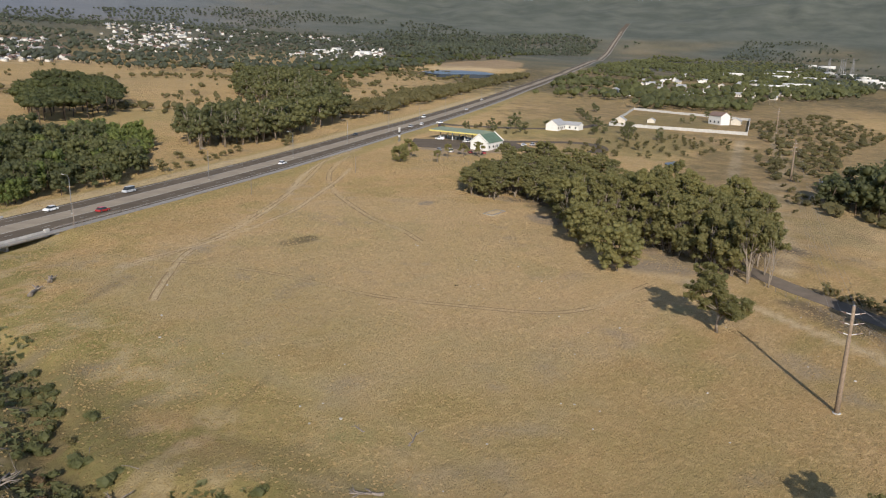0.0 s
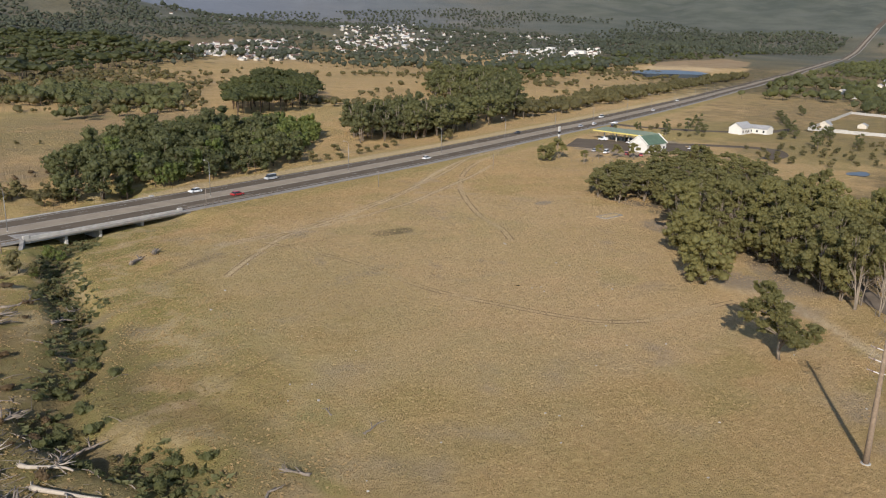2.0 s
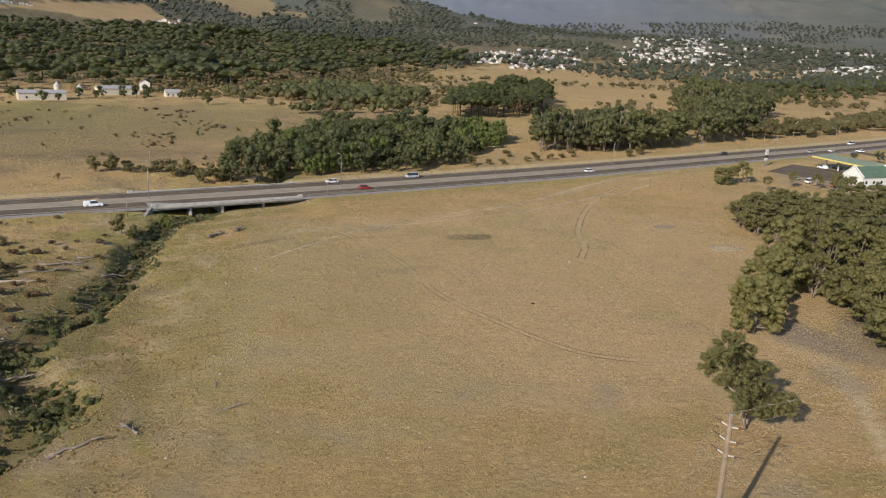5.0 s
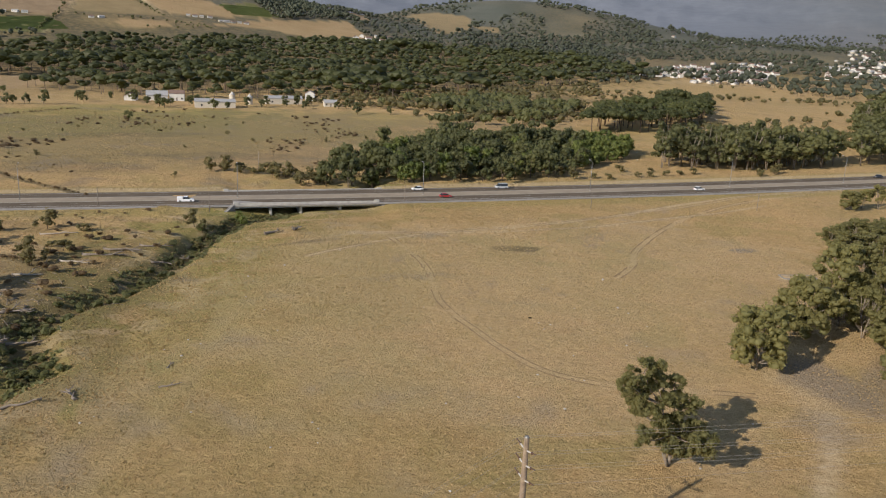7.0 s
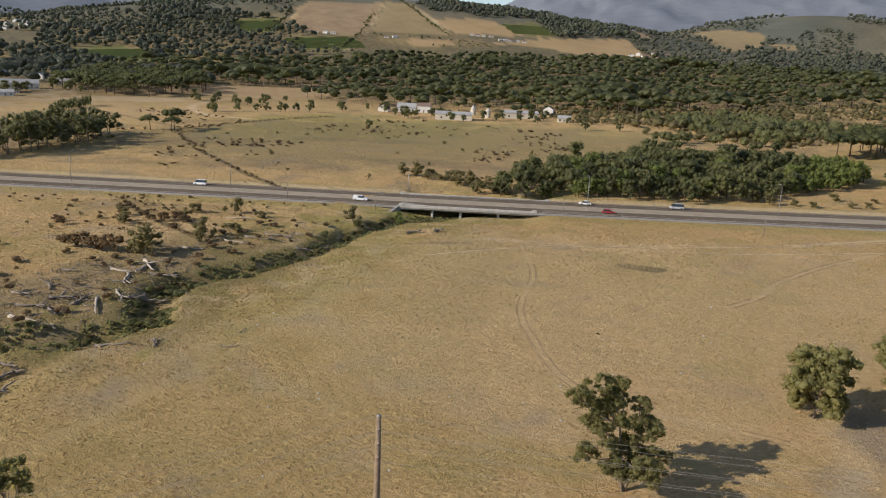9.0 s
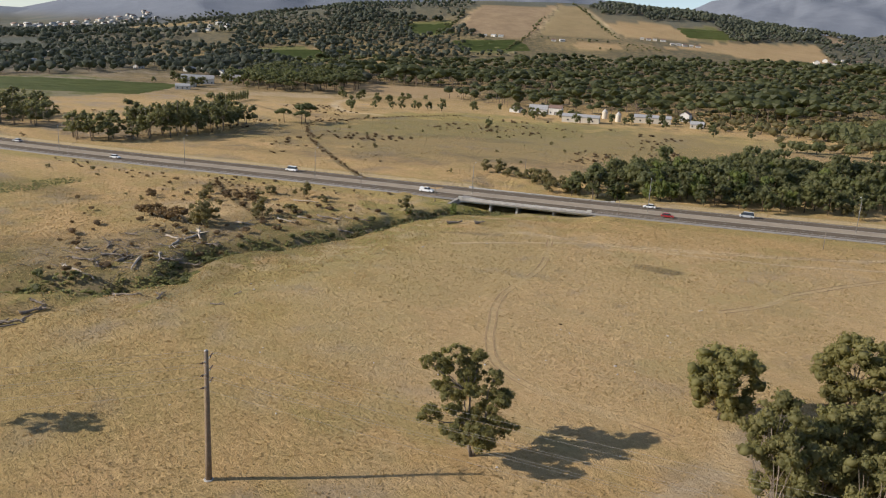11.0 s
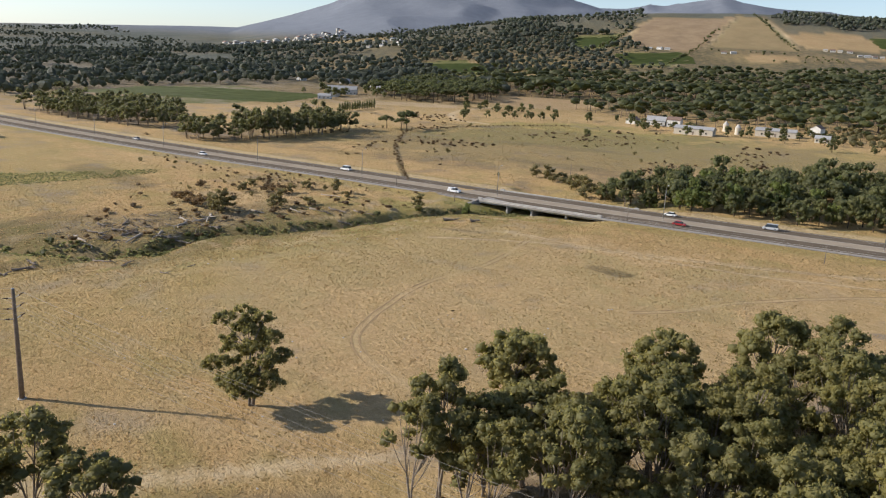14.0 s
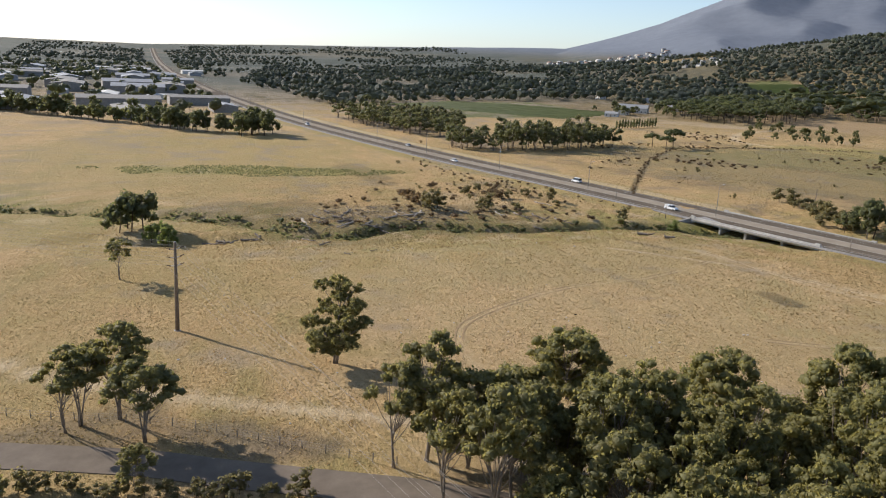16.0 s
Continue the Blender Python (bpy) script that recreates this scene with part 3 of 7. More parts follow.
SPOTS = {  # what covers the land: x, y, half length, half width, turn, strength
    "green": [(-260, -20, 130, 90, 0, .4), (-230, 335, 110, 60, 60, .95), (-240, 255, 60, 40, 30, .45), (-150, 330, 90, 40, 30, .7), (-180, 240, 50, 30, 20, .4), (-220, 265, 150, 70, 35, .45), (-60, 330, 60, 40, 30, .5), (60, 420, 70, 40, 30, .3), (-203, 10, 15, 68, -4, .95), (-196, -40, 14, 30, -25, .5), (-72, 96, 14, 40, 10, .75), (-64, 60, 12, 30, -10, .6), (-78, 120, 10, 16, 0, .8), (-66, 165, 16, 9, 25, .9), (-285, 370, 60, 26, 60, .8), (-130, 400, 90, 45, 25, .55), (-90, -40, 40, 25, 60, .5), (-95, 130, 8, 20, 0, .4),
              (40, 330, 30, 20, 30, .4), (-20, -30, 30, 14, 20, .25), (5, 110, 40, 30, 0, .12), (-45, 95, 26, 46, 5, .35), (-40, 45, 26, 34, 0, .3), (-50, 0, 40, 36, 10, .3), (20, -16, 34, 18, 20, .25), (-100, -5, 12, 40, 20, .4), (255, 175, 24, 12, 20, .6), (330, 230, 60, 26, 25, .4), (300, 270, 70, 40, 25, .6), (420, 260, 60, 40, 25, .5), (270, 190, 60, 34, 20, .5), (230, 270, 40, 22, 30, .6), (-30, 20, 26, 30, 0, .18)],
    "bare": [(20, 95, 90, 75, 0, .26), (-45, 138, 6, 1.6, 25, .9), (63, 123, 5.5, 2.6, 20, .9), (-66, 34, 9, 6, 40, .22), (-110, 40, 12, 20, 0, .35), (-125, 80, 20, 30, 0, .3), (-62, 45, 7, 5, 0, .2), (-80, -20, 12, 10, 0, .5),
             (250, 990, 120, 40, 20, .3), (600, 1150, 160, 60, 30, .4), (-480, 370, 55, 22, 40, .7), (900, 900, 120, 60, 30, .6), (130, 70, 30, 8, 25, .6), (160, 40, 60, 30, 20, .3)],
    "scrub": [(240, 110, 90, 40, 22, .7), (300, 60, 120, 40, 20, .6), (200, 40, 50, 26, 20, .6), (600, 260, 260, 70, 24, .7), (420, 210, 90, 50, 25, .55), (-5, 132, 7, 3.2, 15, .8), (-100, 70, 24, 44, 0, .6), (-110, 20, 24, 34, 0, .6), (-78, 40, 14, 30, 0, .4), (-200, 55, 40, 8, 15, .5), (-150, 110, 30, 9, 22, .35), (-215, 175, 60, 7, 35, .3), (150, 60, 60, 25, 20, .35), (-170, 200, 30, 12, 0, .3), (-260, 230, 50, 16, 40, .45), (-200, 290, 40, 10, 25, .4), (-130, 250, 40, 10, 15, .45), (-320, 300, 30, 10, 50, .4), (300, 210, 90, 60, 20, .4), (460, 300, 180, 110, 25, .6), (380, 130, 180, 60, 22, .5), (520, 420, 160, 50, 30, .4), (320, 300, 80, 30, 25, .35)],
    "vine": [(-930, 640, 60, 40, 30, .7)],
    "stubble": [(350, 800, 330, 300, 30, .75), (560, 1060, 230, 90, 30, .7), (900, 900, 160, 90, 30, 1), (-1550, 900, 120, 60, 30, .7), (-1200, 500, 150, 30, 30, .5)],
    "litter": [(-180, 300, 170, 110, 35, .42), (-40, 390, 90, 60, 30, .4), (87, 73, 20, 40, -20, .9), (65, 47, 7, 10, 0, .7), (110, 130, 24, 36, -25, .9), (40, -4, 8, 10, 0, .7), (46, 16, 5, 18, -20, .8), (42, -14, 5, 16, -14, .7), (-320, 170, 26, 60, 15, .6), (-430, 105, 80, 26, 18, .6)],
    # Gravel patches; the last, vast spot paints haze grey over the far plain.
    "gravel": [(50, 60, 7, 10, 20, .85), (70, 108, 10, 6, 60, .8), (44, 44, 6, 8, 0, .5), (58, 56, 5, 13, -20, .65), (86, 140, 12, 5, 100, .7), (180, 240, 40, 26, 25, .9), (57, 147, 4, 2, 20, .9), (-2600, -300, 2100, 800, 8, .75)],
}


def vineyard(x, y, l, w, turn, gap, mat, label):
    """Straight rows of vines over a field."""
    c, q = math.cos(math.radians(turn)), math.sin(math.radians(turn))
    g = np.random.default_rng(int(abs(x)))
    v, f = [], []
    steps = int(2 * l / 9) + 2
    for o in np.arange(-w, w, gap):
        u = np.linspace(-l, l, steps) + g.uniform(-3, 3)
        px, py = x + u * c - o * q, y + u * q + o * c
        pz = ground(px, py)
        b, n = gap * .26, len(v)
        for i in range(steps):
            h = g.uniform(1.0, 1.7) * (gap / 4) ** .4
            v += [(px[i] + q * b, py[i] - c * b, pz[i] - .2), (px[i] + g.normal() * .2, py[i] + g.normal() * .2, pz[i] + h), (px[i] - q * b, py[i] + c * b, pz[i] - .2)]
            if i and g.uniform() > .06:
                a = n + 3 * i
                f += [(a - 3, a, a + 1, a - 2), (a - 2, a + 1, a + 2, a - 1)]
    tagged(new("vineyard", mesh_of("vineyard", v, f, mat)), label, "vineyard", kind="stuff")


def in_field(poly, x, y):
    """Where the places lie inside a polygon."""
    hit = np.zeros(np.shape(x), bool)
    for (ax, ay), (bx, by) in zip(poly, poly[1:] + poly[:1]):
        hit ^= ((ay > y) != (by > y)) & (x < (bx - ax) * (y - ay) / (by - ay + 1e-9) + ax)
    return hit


def build_ground():
    cx, cy = 0.0, 80.0
    r = np.concatenate([[0.4], np.arange(1.2, 170, 1.4), np.geomspace(171, 4850, 215)])
    a = np.radians(np.concatenate([np.linspace(5, 205, 640, endpoint=False), np.linspace(205, 365, 64, endpoint=False)]))
    n = len(a)
    x, y = cx + np.outer(r, np.cos(a)), cy + np.outer(r, np.sin(a))
    z = ground(x, y)
    d = far_from(RIVER_LINE, x, y)
    cover, land = np.zeros(x.shape + (4,), np.float32), np.zeros(x.shape + (4,), np.float32)
    wild = np.zeros(x.shape + (4,), np.float32)
    cover[..., 3] = land[..., 3] = wild[..., 3] = 1
    wob = 0.25 * lump(x, y, 14, 20) + 0.2 * lump(x, y, 4, 21)

    def spots(kind):
        m = np.zeros(x.shape)
        for px, py, l, w, turn, s in SPOTS[kind]:
            c, q = np.cos(np.radians(turn)), np.sin(np.radians(turn))
            u, v = ((x - px) * c + (y - py) * q) / l, (-(x - px) * q + (y - py) * c) / w
            crisp = kind in ("vine", "stubble")
            shape = np.maximum(np.abs(u), np.abs(v)) + 0.15 * wob if crisp and l < 300 else np.hypot(u, v) + wob
            m = np.maximum(m, s * (1 - (ease(shape, 0.93, 1.0) if crisp else ease(shape, 0.75, 1.15))))
        return m
    road = far_from(ROAD_MID, x, y)
    cover[..., 0] = np.maximum(spots("green"), 0.75 * (1 - ease(np.abs(d - 6) + 5 * wob, 2, 9)) + 0.6 * (1 - ease(np.abs(road - 16) + 4 * wob, 2.5, 7)))
    patch = ease(0.6 * lump(x, y, 7, 25) + 0.4 * lump(x, y, 2.6, 26) + 0.3 * lump(x, y, 30, 27), 0.02, 0.22)
    cover[..., 0] = np.maximum(cover[..., 0], 0.95 * patch * (1 - ease(d, 16, 38)) * (y < 175))
    cover[..., 0] = np.maximum(cover[..., 0], 0.45 * ease(0.6 * lump(x, y, 16, 28) + 0.4 * lump(x, y, 5, 29), 0.15, 0.45) * (1 - ease(np.hypot(x + 20, y - 60), 120, 260)))
    bare = spots("bare")
    bare = np.maximum(bare, 0.5 * (1 - patch) * ease(0.6 * lump(x, y, 5, 33) + 0.4 * lump(x, y, 2, 34), 0.1, 0.35) * (1 - ease(d, 14, 30)))
    for pts, w, s in TRACKS:
        t = np.full(x.shape, 1e3)
        q = np.array(pts)
        b = (x > q[:, 0].min() - 40) & (x < q[:, 0].max() + 40) & (y > q[:, 1].min() - 40) & (y < q[:, 1].max() + 40)
        t[b] = far_from(spline(pts, 6), x[b], y[b])
        bare = np.maximum(bare, s * (1 - ease(t + 0.8 * wob, w * 0.6, w * 1.7)))
    north = far_from(beside(ROAD_MID, 15.0), x, y)
    cover[..., 1] = np.maximum(bare, 0.75 * (1 - ease(north + 2 * wob, 2.0, 5.0)))
    dark = np.zeros(x.shape)
    for pts, w, s in DARK_LINES:
        dark = np.maximum(dark, s * (1 - ease(far_from(np.array(pts, float), x, y) + wob, w * .6, w * 1.5)))
    cover[..., 2] = np.maximum(np.maximum(spots("scrub"), dark), 0.8 * (1 - ease(d, 1, 5)))
    land[..., 0], land[..., 1] = spots("vine"), spots("gravel")
    far = np.hypot(x - 60, y)
    fields = 1 - spots("stubble")
    cover[..., 2] = np.maximum(cover[..., 2], ease(far + 120 * wob, 540, 800) * fields * np.clip(0.95 + 0.5 * lump(x, y, 90, 23), 0, 1.1))
    cover[..., 0] = np.maximum(cover[..., 0], ease(far + 120 * wob, 540, 800) * fields * np.clip(0.2 + 0.6 * lump(x, y, 140, 24), 0, 0.45))
    az = np.degrees(np.arctan2(y, x - 60)) % 360
    plain_side = ease(az, 148, 160)
    sown = {kind: np.maximum.reduce([in_field(p, x + 5 * wob, y + 5 * wob) for p in polys]).astype(float) for kind, polys in FIELDS.items()}
    any_field = np.maximum.reduce(list(sown.values()))
    grey = ease(far + 250 * wob, 650, 1250) * plain_side * np.clip(0.8 + 0.4 * lump(x, y, 160, 35), 0.4, 0.95) * fields
    foot = ease(far + 250 * wob, 1150, 1900) * fields * np.clip(0.85 + 0.3 * lump(x, y, 260, 36), 0.5, 1)
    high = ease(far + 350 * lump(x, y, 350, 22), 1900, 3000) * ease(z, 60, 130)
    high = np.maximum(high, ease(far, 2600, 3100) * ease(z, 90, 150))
    # The haze-tinted rock colour sets in by bearing and distance.
    hazy_crags = ease(az, 48, 85) * ease(far, 2500, 3200)
    land[..., 2] = high * hazy_crags * (1 - any_field)
    wild[..., 0] = np.maximum(np.maximum(grey, foot), high * (1 - hazy_crags)) * (1 - any_field)
    hilltop = ease(np.hypot(x + 760, y - 1330), 560, 420) * (1 - any_field)
    wild[..., 0] = np.maximum(wild[..., 0], 0.3 * hilltop * np.clip(0.7 + 0.6 * lump(x, y, 120, 41), 0, 1))
    wild[..., 1] = 0.9 * sown["tilled"] + 0.5 * sown["stubble"] + 0.55 * sown["olive"] + 0.75 * sown["quarry"]
    wild[..., 2] = spots("litter")
    worn = np.clip(bare, 0, 1) * (far < 1900)
    wild[..., 0] *= 1 - worn
    wild[..., 1] *= 1 - worn
    land[..., 0] = np.maximum(land[..., 0], 0.85 * sown["vine"] + 0.5 * sown["olive"])
    cover[..., 2] *= 1 - any_field
    cover[..., 0] = cover[..., 0] * (1 - any_field * (far > 400))
    k, m = len(r), n
    verts = np.stack([x, y, z], -1).reshape(-1, 3)
    i = np.arange((k - 1) * m)
    row, col = i // m, i % m
    nxt = (col + 1) % m
    quads = np.stack([row * m + col, (row + 1) * m + col, (row + 1) * m + nxt, row * m + nxt], 1)
    me = bpy.data.meshes.new("ground")
    me.vertices.add(len(verts))
    me.vertices.foreach_set("co", verts.ravel())
    me.loops.add(quads.size)
    me.loops.foreach_set("vertex_index", quads.ravel().astype(np.int32))
    me.polygons.add(len(quads))
    me.polygons.foreach_set("loop_start", np.arange(0, quads.size, 4, dtype=np.int32))
    me.polygons.foreach_set("use_smooth", np.ones(len(quads), bool))
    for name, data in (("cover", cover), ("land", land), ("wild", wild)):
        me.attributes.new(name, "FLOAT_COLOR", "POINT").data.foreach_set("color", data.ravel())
    me.materials.append(M_GROUND)
    me.update(calc_edges=True)
    me.validate()
    return tagged(new("ground", me), "dry yellow grassland rising to far mountains", "ground", kind="structure")


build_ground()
for x, y, l, w, turn, gap in ((-632, 240, 100, 58, 42, 4), (-960, 770, 84, 52, 50, 6), (-805, 1082, 62, 44, 52, 7), (-590, 1490, 48, 34, 45, 6), (-980, 1108, 46, 40, 45, 6)):
    vineyard(x, y, l, w, turn, gap, M_VINE, "green vineyard in straight rows")


def ribbon(name, line, left, right, lift, mat, label, kind="structure", category="road", height=None):
    """A strip of road surface that follows a line."""
    a, b = beside(line, left), beside(line, right)
    n = len(line)
    za = (height or ground)(a[:, 0], a[:, 1]) + lift
    zb = (height or ground)(b[:, 0], b[:, 1]) + lift
    v = np.vstack([np.c_[a, za], np.c_[b, zb], np.c_[a, za - 0.3], np.c_[b, zb - 0.3]])
    f = []
    for i in range(n - 1):
        f += [(n + i, n + i + 1, i + 1, i), (i, i + 1, 2 * n + i + 1, 2 * n + i), (3 * n + i, 3 * n + i + 1, n + i + 1, n + i)]
    return tagged(new(name, mesh_of(name, v, f, mat)), label, category, kind=kind)


HIGHWAY = beside(spline(ROAD_EDGE, 12), 10.5)
HIGHWAY = HIGHWAY[np.hypot(HIGHWAY[:, 0], HIGHWAY[:, 1]) < 3800]
ribbon("road", HIGHWAY, 10.5, -10.5, 0.0, M_ASPHALT, "dark asphalt dual carriageway across the grassland", height=road_height)


# ---- highway: lanes, verge, bridge ----
ribbon("median", HIGHWAY, 3.2, -3.4, 0.03, M_WORN, "pale worn strip down the middle of the highway", height=road_height)
ribbon("shoulder", HIGHWAY, -10.5, -12.6, -0.05, M_CONCD, "grey gravel shoulder of the highway", height=road_height)
for name, o in (("edge_line", 9.3), ("edge_line", -9.3), ("edge_line", 3.0), ("edge_line", -3.2)):
    ribbon(name, HIGHWAY[40:-30], o + 0.09, o - 0.09, 0.045, M_PAINT, "thin white edge line on the asphalt", category="road line", height=road_height)


def lane_dashes():
    line = spline(ROAD_EDGE, 3)
    line = line[(line[:, 0] > -500) & (line[:, 0] < 500)]
    s = Shape()
    for off in (4.3, 16.8):
        a = beside(line, off)
        d = np.gradient(a, axis=0)
        for i in range(0, len(a) - 4, 4):
            t = d[i] / np.linalg.norm(d[i])
            w = np.array([-t[1], t[0]]) * 0.07
            p, q = a[i], a[i] + t * 3.0
            z0, z1 = float(road_height(*p)) + 0.05, float(road_height(*q)) + 0.05
            s.add([(*(p - w), z0), (*(q - w), z1), (*(q + w), z1), (*(p + w), z0)], [(0, 1, 2, 3)])
    tagged(new("lane_dashes", s.mesh("lane_dashes", M_PAINT)), "broken white lane lines along the highway", "road line", kind="structure")


lane_dashes()
BA, BB = np.array([-92.5, 157.6]), np.array([-51.0, 176.9])
BU = (BB - BA) / np.linalg.norm(BB - BA)
BN = np.array([-BU[1], BU[0]])
BL = float(np.linalg.norm(BB - BA))


def bridge():
    z = float(road_height(*(BA + BB) / 2))
    turn = math.atan2(BU[1], BU[0])
    e = empty("bridge", Matrix.LocRotScale((BA[0], BA[1], z), Euler((0, 0, turn)), None), "low pale concrete road bridge over a river bed", "bridge")
    part("deck", Shape().box(0, -0.4, -1.0, BL, 21.4, -0.06, bevel=0.08).mesh("deck", M_CONCD), e)
    for y, x0, x1 in ((-0.75, 0.0, BL), (21.35, -2.0, BL + 6)):
        part("parapet", Shape().box(x0, y, -1.05, x1, y + 0.4, 0.62, bevel=0.05).mesh("parapet", M_CONC), e, "pale concrete parapet")
        for x in (x0, x1 - 1.6):
            part("end_block", Shape().box(x, y - 0.12, -1.1, x + 1.6, y + 0.52, 0.95, bevel=0.06).mesh("end_block", M_CONC), e)
    for f in (0.245, 0.45, 0.725):
        part("pier", Shape().box(BL * f - 0.4, -0.1, -5.5, BL * f + 0.4, 21, -1.0, bevel=0.15).mesh("pier", M_CONC), e)
    for x, s in ((-0.6, 1), (BL - 0.4, -1)):
        part("abutment", Shape().box(x, -0.6, -5.5, x + 1.0, 21.6, -0.9, bevel=0.05).mesh("abutment", M_CONC), e)
        w = Shape().add([(x, -0.6, -5), (x + 1, -0.6, -5), (x + 1 - s * 3, -5, -5), (x - s * 3, -5, -5), (x, -0.6, 0.2), (x + 1, -0.6, 0.2), (x + 1 - s * 3, -5, -1.6), (x - s * 3, -5, -1.6)],
                        [(0, 3, 2, 1), (4, 5, 6, 7), (0, 1, 5, 4), (1, 2, 6, 5), (2, 3, 7, 6), (3, 0, 4, 7)])
        part("wing_wall", w.mesh("wing_wall", M_CONCD), e)


bridge()


def guard_rail(p0, p1, label):
    p0, p1 = np.array(p0, float), np.array(p1, float)
    d = p1 - p0
    n = float(np.linalg.norm(d))
    e = empty("guard_rail", Matrix.LocRotScale((*p0, float(road_height(*p0))), Euler((0, -math.atan2(float(road_height(*p1) - road_height(*p0)), n), math.atan2(d[1], d[0]))), None), label, "guard rail", "guard rails by the bridge")
    r = Shape()
    prof = [(0.0, .50), (.05, .56), (0.0, .62), (.0, .66), (.05, .72), (0.0, .78)]
    v = [(x, -y, z) for x in (0, n) for y, z in prof] + [(x, -y + 0.012, z) for x in (0, n) for y, z in prof]
    f = [(i, i + 1, 7 + i, 6 + i) for i in range(5)] + [(12 + i, 18 + i, 19 + i, 13 + i) for i in range(5)]
    r.add(v, f)
    part("rail", r.mesh("rail", M_GREYWOOD), e)
    post = Shape().box(-0.07, 0.0, -0.4, 0.07, 0.16, 0.8, bevel=0.02).mesh("post", M_GREYWOOD)
    for k in range(int(n / 3) + 1):
        o = part("post", post, e)
        o.location = (k * 3.0, 0.02, 0)


guard_rail(BA + BN * -0.6 - BU * 22, BA + BN * -0.6 - BU * 1, "steel guard rail on wooden posts leading to the bridge")
guard_rail(BB + BN * -0.6 + BU * 2, BB + BN * -0.6 + BU * 26, "steel guard rail on wooden posts leading to the bridge")


def street_lamp_meshes():
    pole = Shape().tube([(0, 0, -0.4), (0, 0, 5), (0, 0, 10.2)], [0.12, 0.10, 0.07], 8)
    arm = Shape().tube([(0, 0, 10.1), (0.25, 0, 10.75), (0.9, 0, 11.05), (1.9, 0, 11.15)], [0.06, 0.055, 0.05, 0.045], 6)
    head = Shape().box(1.75, -0.16, 11.06, 2.6, 0.16, 11.24, bevel=0.05)
    base = Shape().tube([(0, 0, -0.3), (0, 0, 0.25)], [0.28, 0.24], 8)
    return [("pole", pole.mesh("pole", M_STEEL, True)), ("arm", arm.mesh("arm", M_STEEL, True)), ("lamp_head", head.mesh("lamp_head", M_CERAMIC)), ("base", base.mesh("base", M_CONC))]


LAMP = street_lamp_meshes()
LAMP_LINE = beside(spline(ROAD_EDGE, 1.0), 9.6)
i0 = int(np.argmin(np.hypot(LAMP_LINE[:, 0] + 97, LAMP_LINE[:, 1] - 171)))
gap = int(round(61 / float(np.linalg.norm(LAMP_LINE[i0 + 1] - LAMP_LINE[i0]))))
for k in range(-14, 13):
    i = i0 + k * gap
    if 1 < i < len(LAMP_LINE) - 1 and np.hypot(*LAMP_LINE[i]) < 900:
        t = LAMP_LINE[i + 1] - LAMP_LINE[i - 1]
        e = empty("street_lamp", Matrix.LocRotScale((*LAMP_LINE[i], float(road_height(*LAMP_LINE[i]))), Euler((0, 0, math.atan2(t[1], t[0]) + math.pi / 2)), None), "tall grey steel street lamp beside the highway", "street lamp", "street lamps along the highway")
        for nm, me in LAMP:
            part(nm, me, e)


# ---- vehicles ----
def car_meshes(kind):
    """Side profile pulled across, with glass, wheels and lamps. Nose towards +x."""
    if kind == "car":
        L, W, low, roof, cab = 4.2, 1.72, 0.86, 1.46, (-1.75, -1.25, 0.35, 1.15)
    elif kind == "pickup":
        L, W, low, roof, cab = 5.1, 1.82, 1.02, 1.75, (-0.75, -0.55, 0.65, 1.35)
    else:
        L, W, low, roof, cab = 4.7, 1.75, 1.0, 2.0, (-2.2, -2.1, 1.1, 1.85)
    h, w = L / 2, W / 2
    prof = [(-h, .42), (-h + .06, low - .1), (-h + .2, low), (cab[3] + .05, low), (h - .25, low - .1), (h, low - .3), (h, .38), (h - .2, .28), (-h + .2, .28)]

    def pull(s, pts, w0, w1=None, mi=0):
        n = len(pts)
        v = [(x, -w0, z) for x, z in pts] + [(x, w0, z) for x, z in pts]
        s.add(v, [tuple(range(n)), tuple(range(2 * n - 1, n - 1, -1))] + [(i, n + i, n + (i + 1) % n, (i + 1) % n) for i in range(n)], mi)
    body = Shape()
    pull(body, prof, w)
    if kind == "pickup":
        body.box(-h + .12, -w + .1, low, cab[0], w - .1, low + 0.62, bevel=0.1)
    a, b, c, d = cab
    cabin = Shape()
    v = [(a, -w + .04, low), (d, -w + .04, low), (d, w - .04, low), (a, w - .04, low), (b, -w + .22, roof - .06), (c, -w + .22, roof - .06), (c, w - .22, roof - .06), (b, w - .22, roof - .06)]
    cabin.add(v, [(0, 1, 5, 4), (1, 2, 6, 5), (2, 3, 7, 6), (3, 0, 4, 7)])
    top = Shape().box(b - .04, -w + .18, roof - .07, c + .04, w - .18, roof, bevel=0.03)
    tyre = Shape().tube([(0, -.1, 0), (0, .1, 0)], 0.33, 14)
    rim = Shape().tube([(0, -.11, 0), (0, .11, 0)], 0.19, 10)
    lampf = Shape().box(h - .06, -.16, .55, h + .02, .16, .7, bevel=.02)
    lampr = Shape().box(-h - .02, -.12, .62, -h + .08, .12, .8, bevel=.02)
    return dict(L=L, W=W, body=body, cabin=cabin.mesh("cabin", M_GLASS), roof=top, tyre=tyre.mesh("tyre", M_BLACK), rim=rim.mesh("rim", M_STEEL), front=lampf.mesh("headlight", M_CERAMIC), rear=lampr.mesh("tail_light", M_TAIL))


M_TAIL = plain("red_lens", (0.35, 0.02, 0.02), 0.3)
PAINTS = {n: plain(n + "_car_paint", c, 0.3, 2.0, 0.06, spec=0.5) for n, c in (("white", (.78, .78, .77)), ("silver", (.45, .46, .47)), ("red", (.35, .03, .03)), ("dark", (.035, .038, .045)), ("blue", (.04, .07, .16)))}
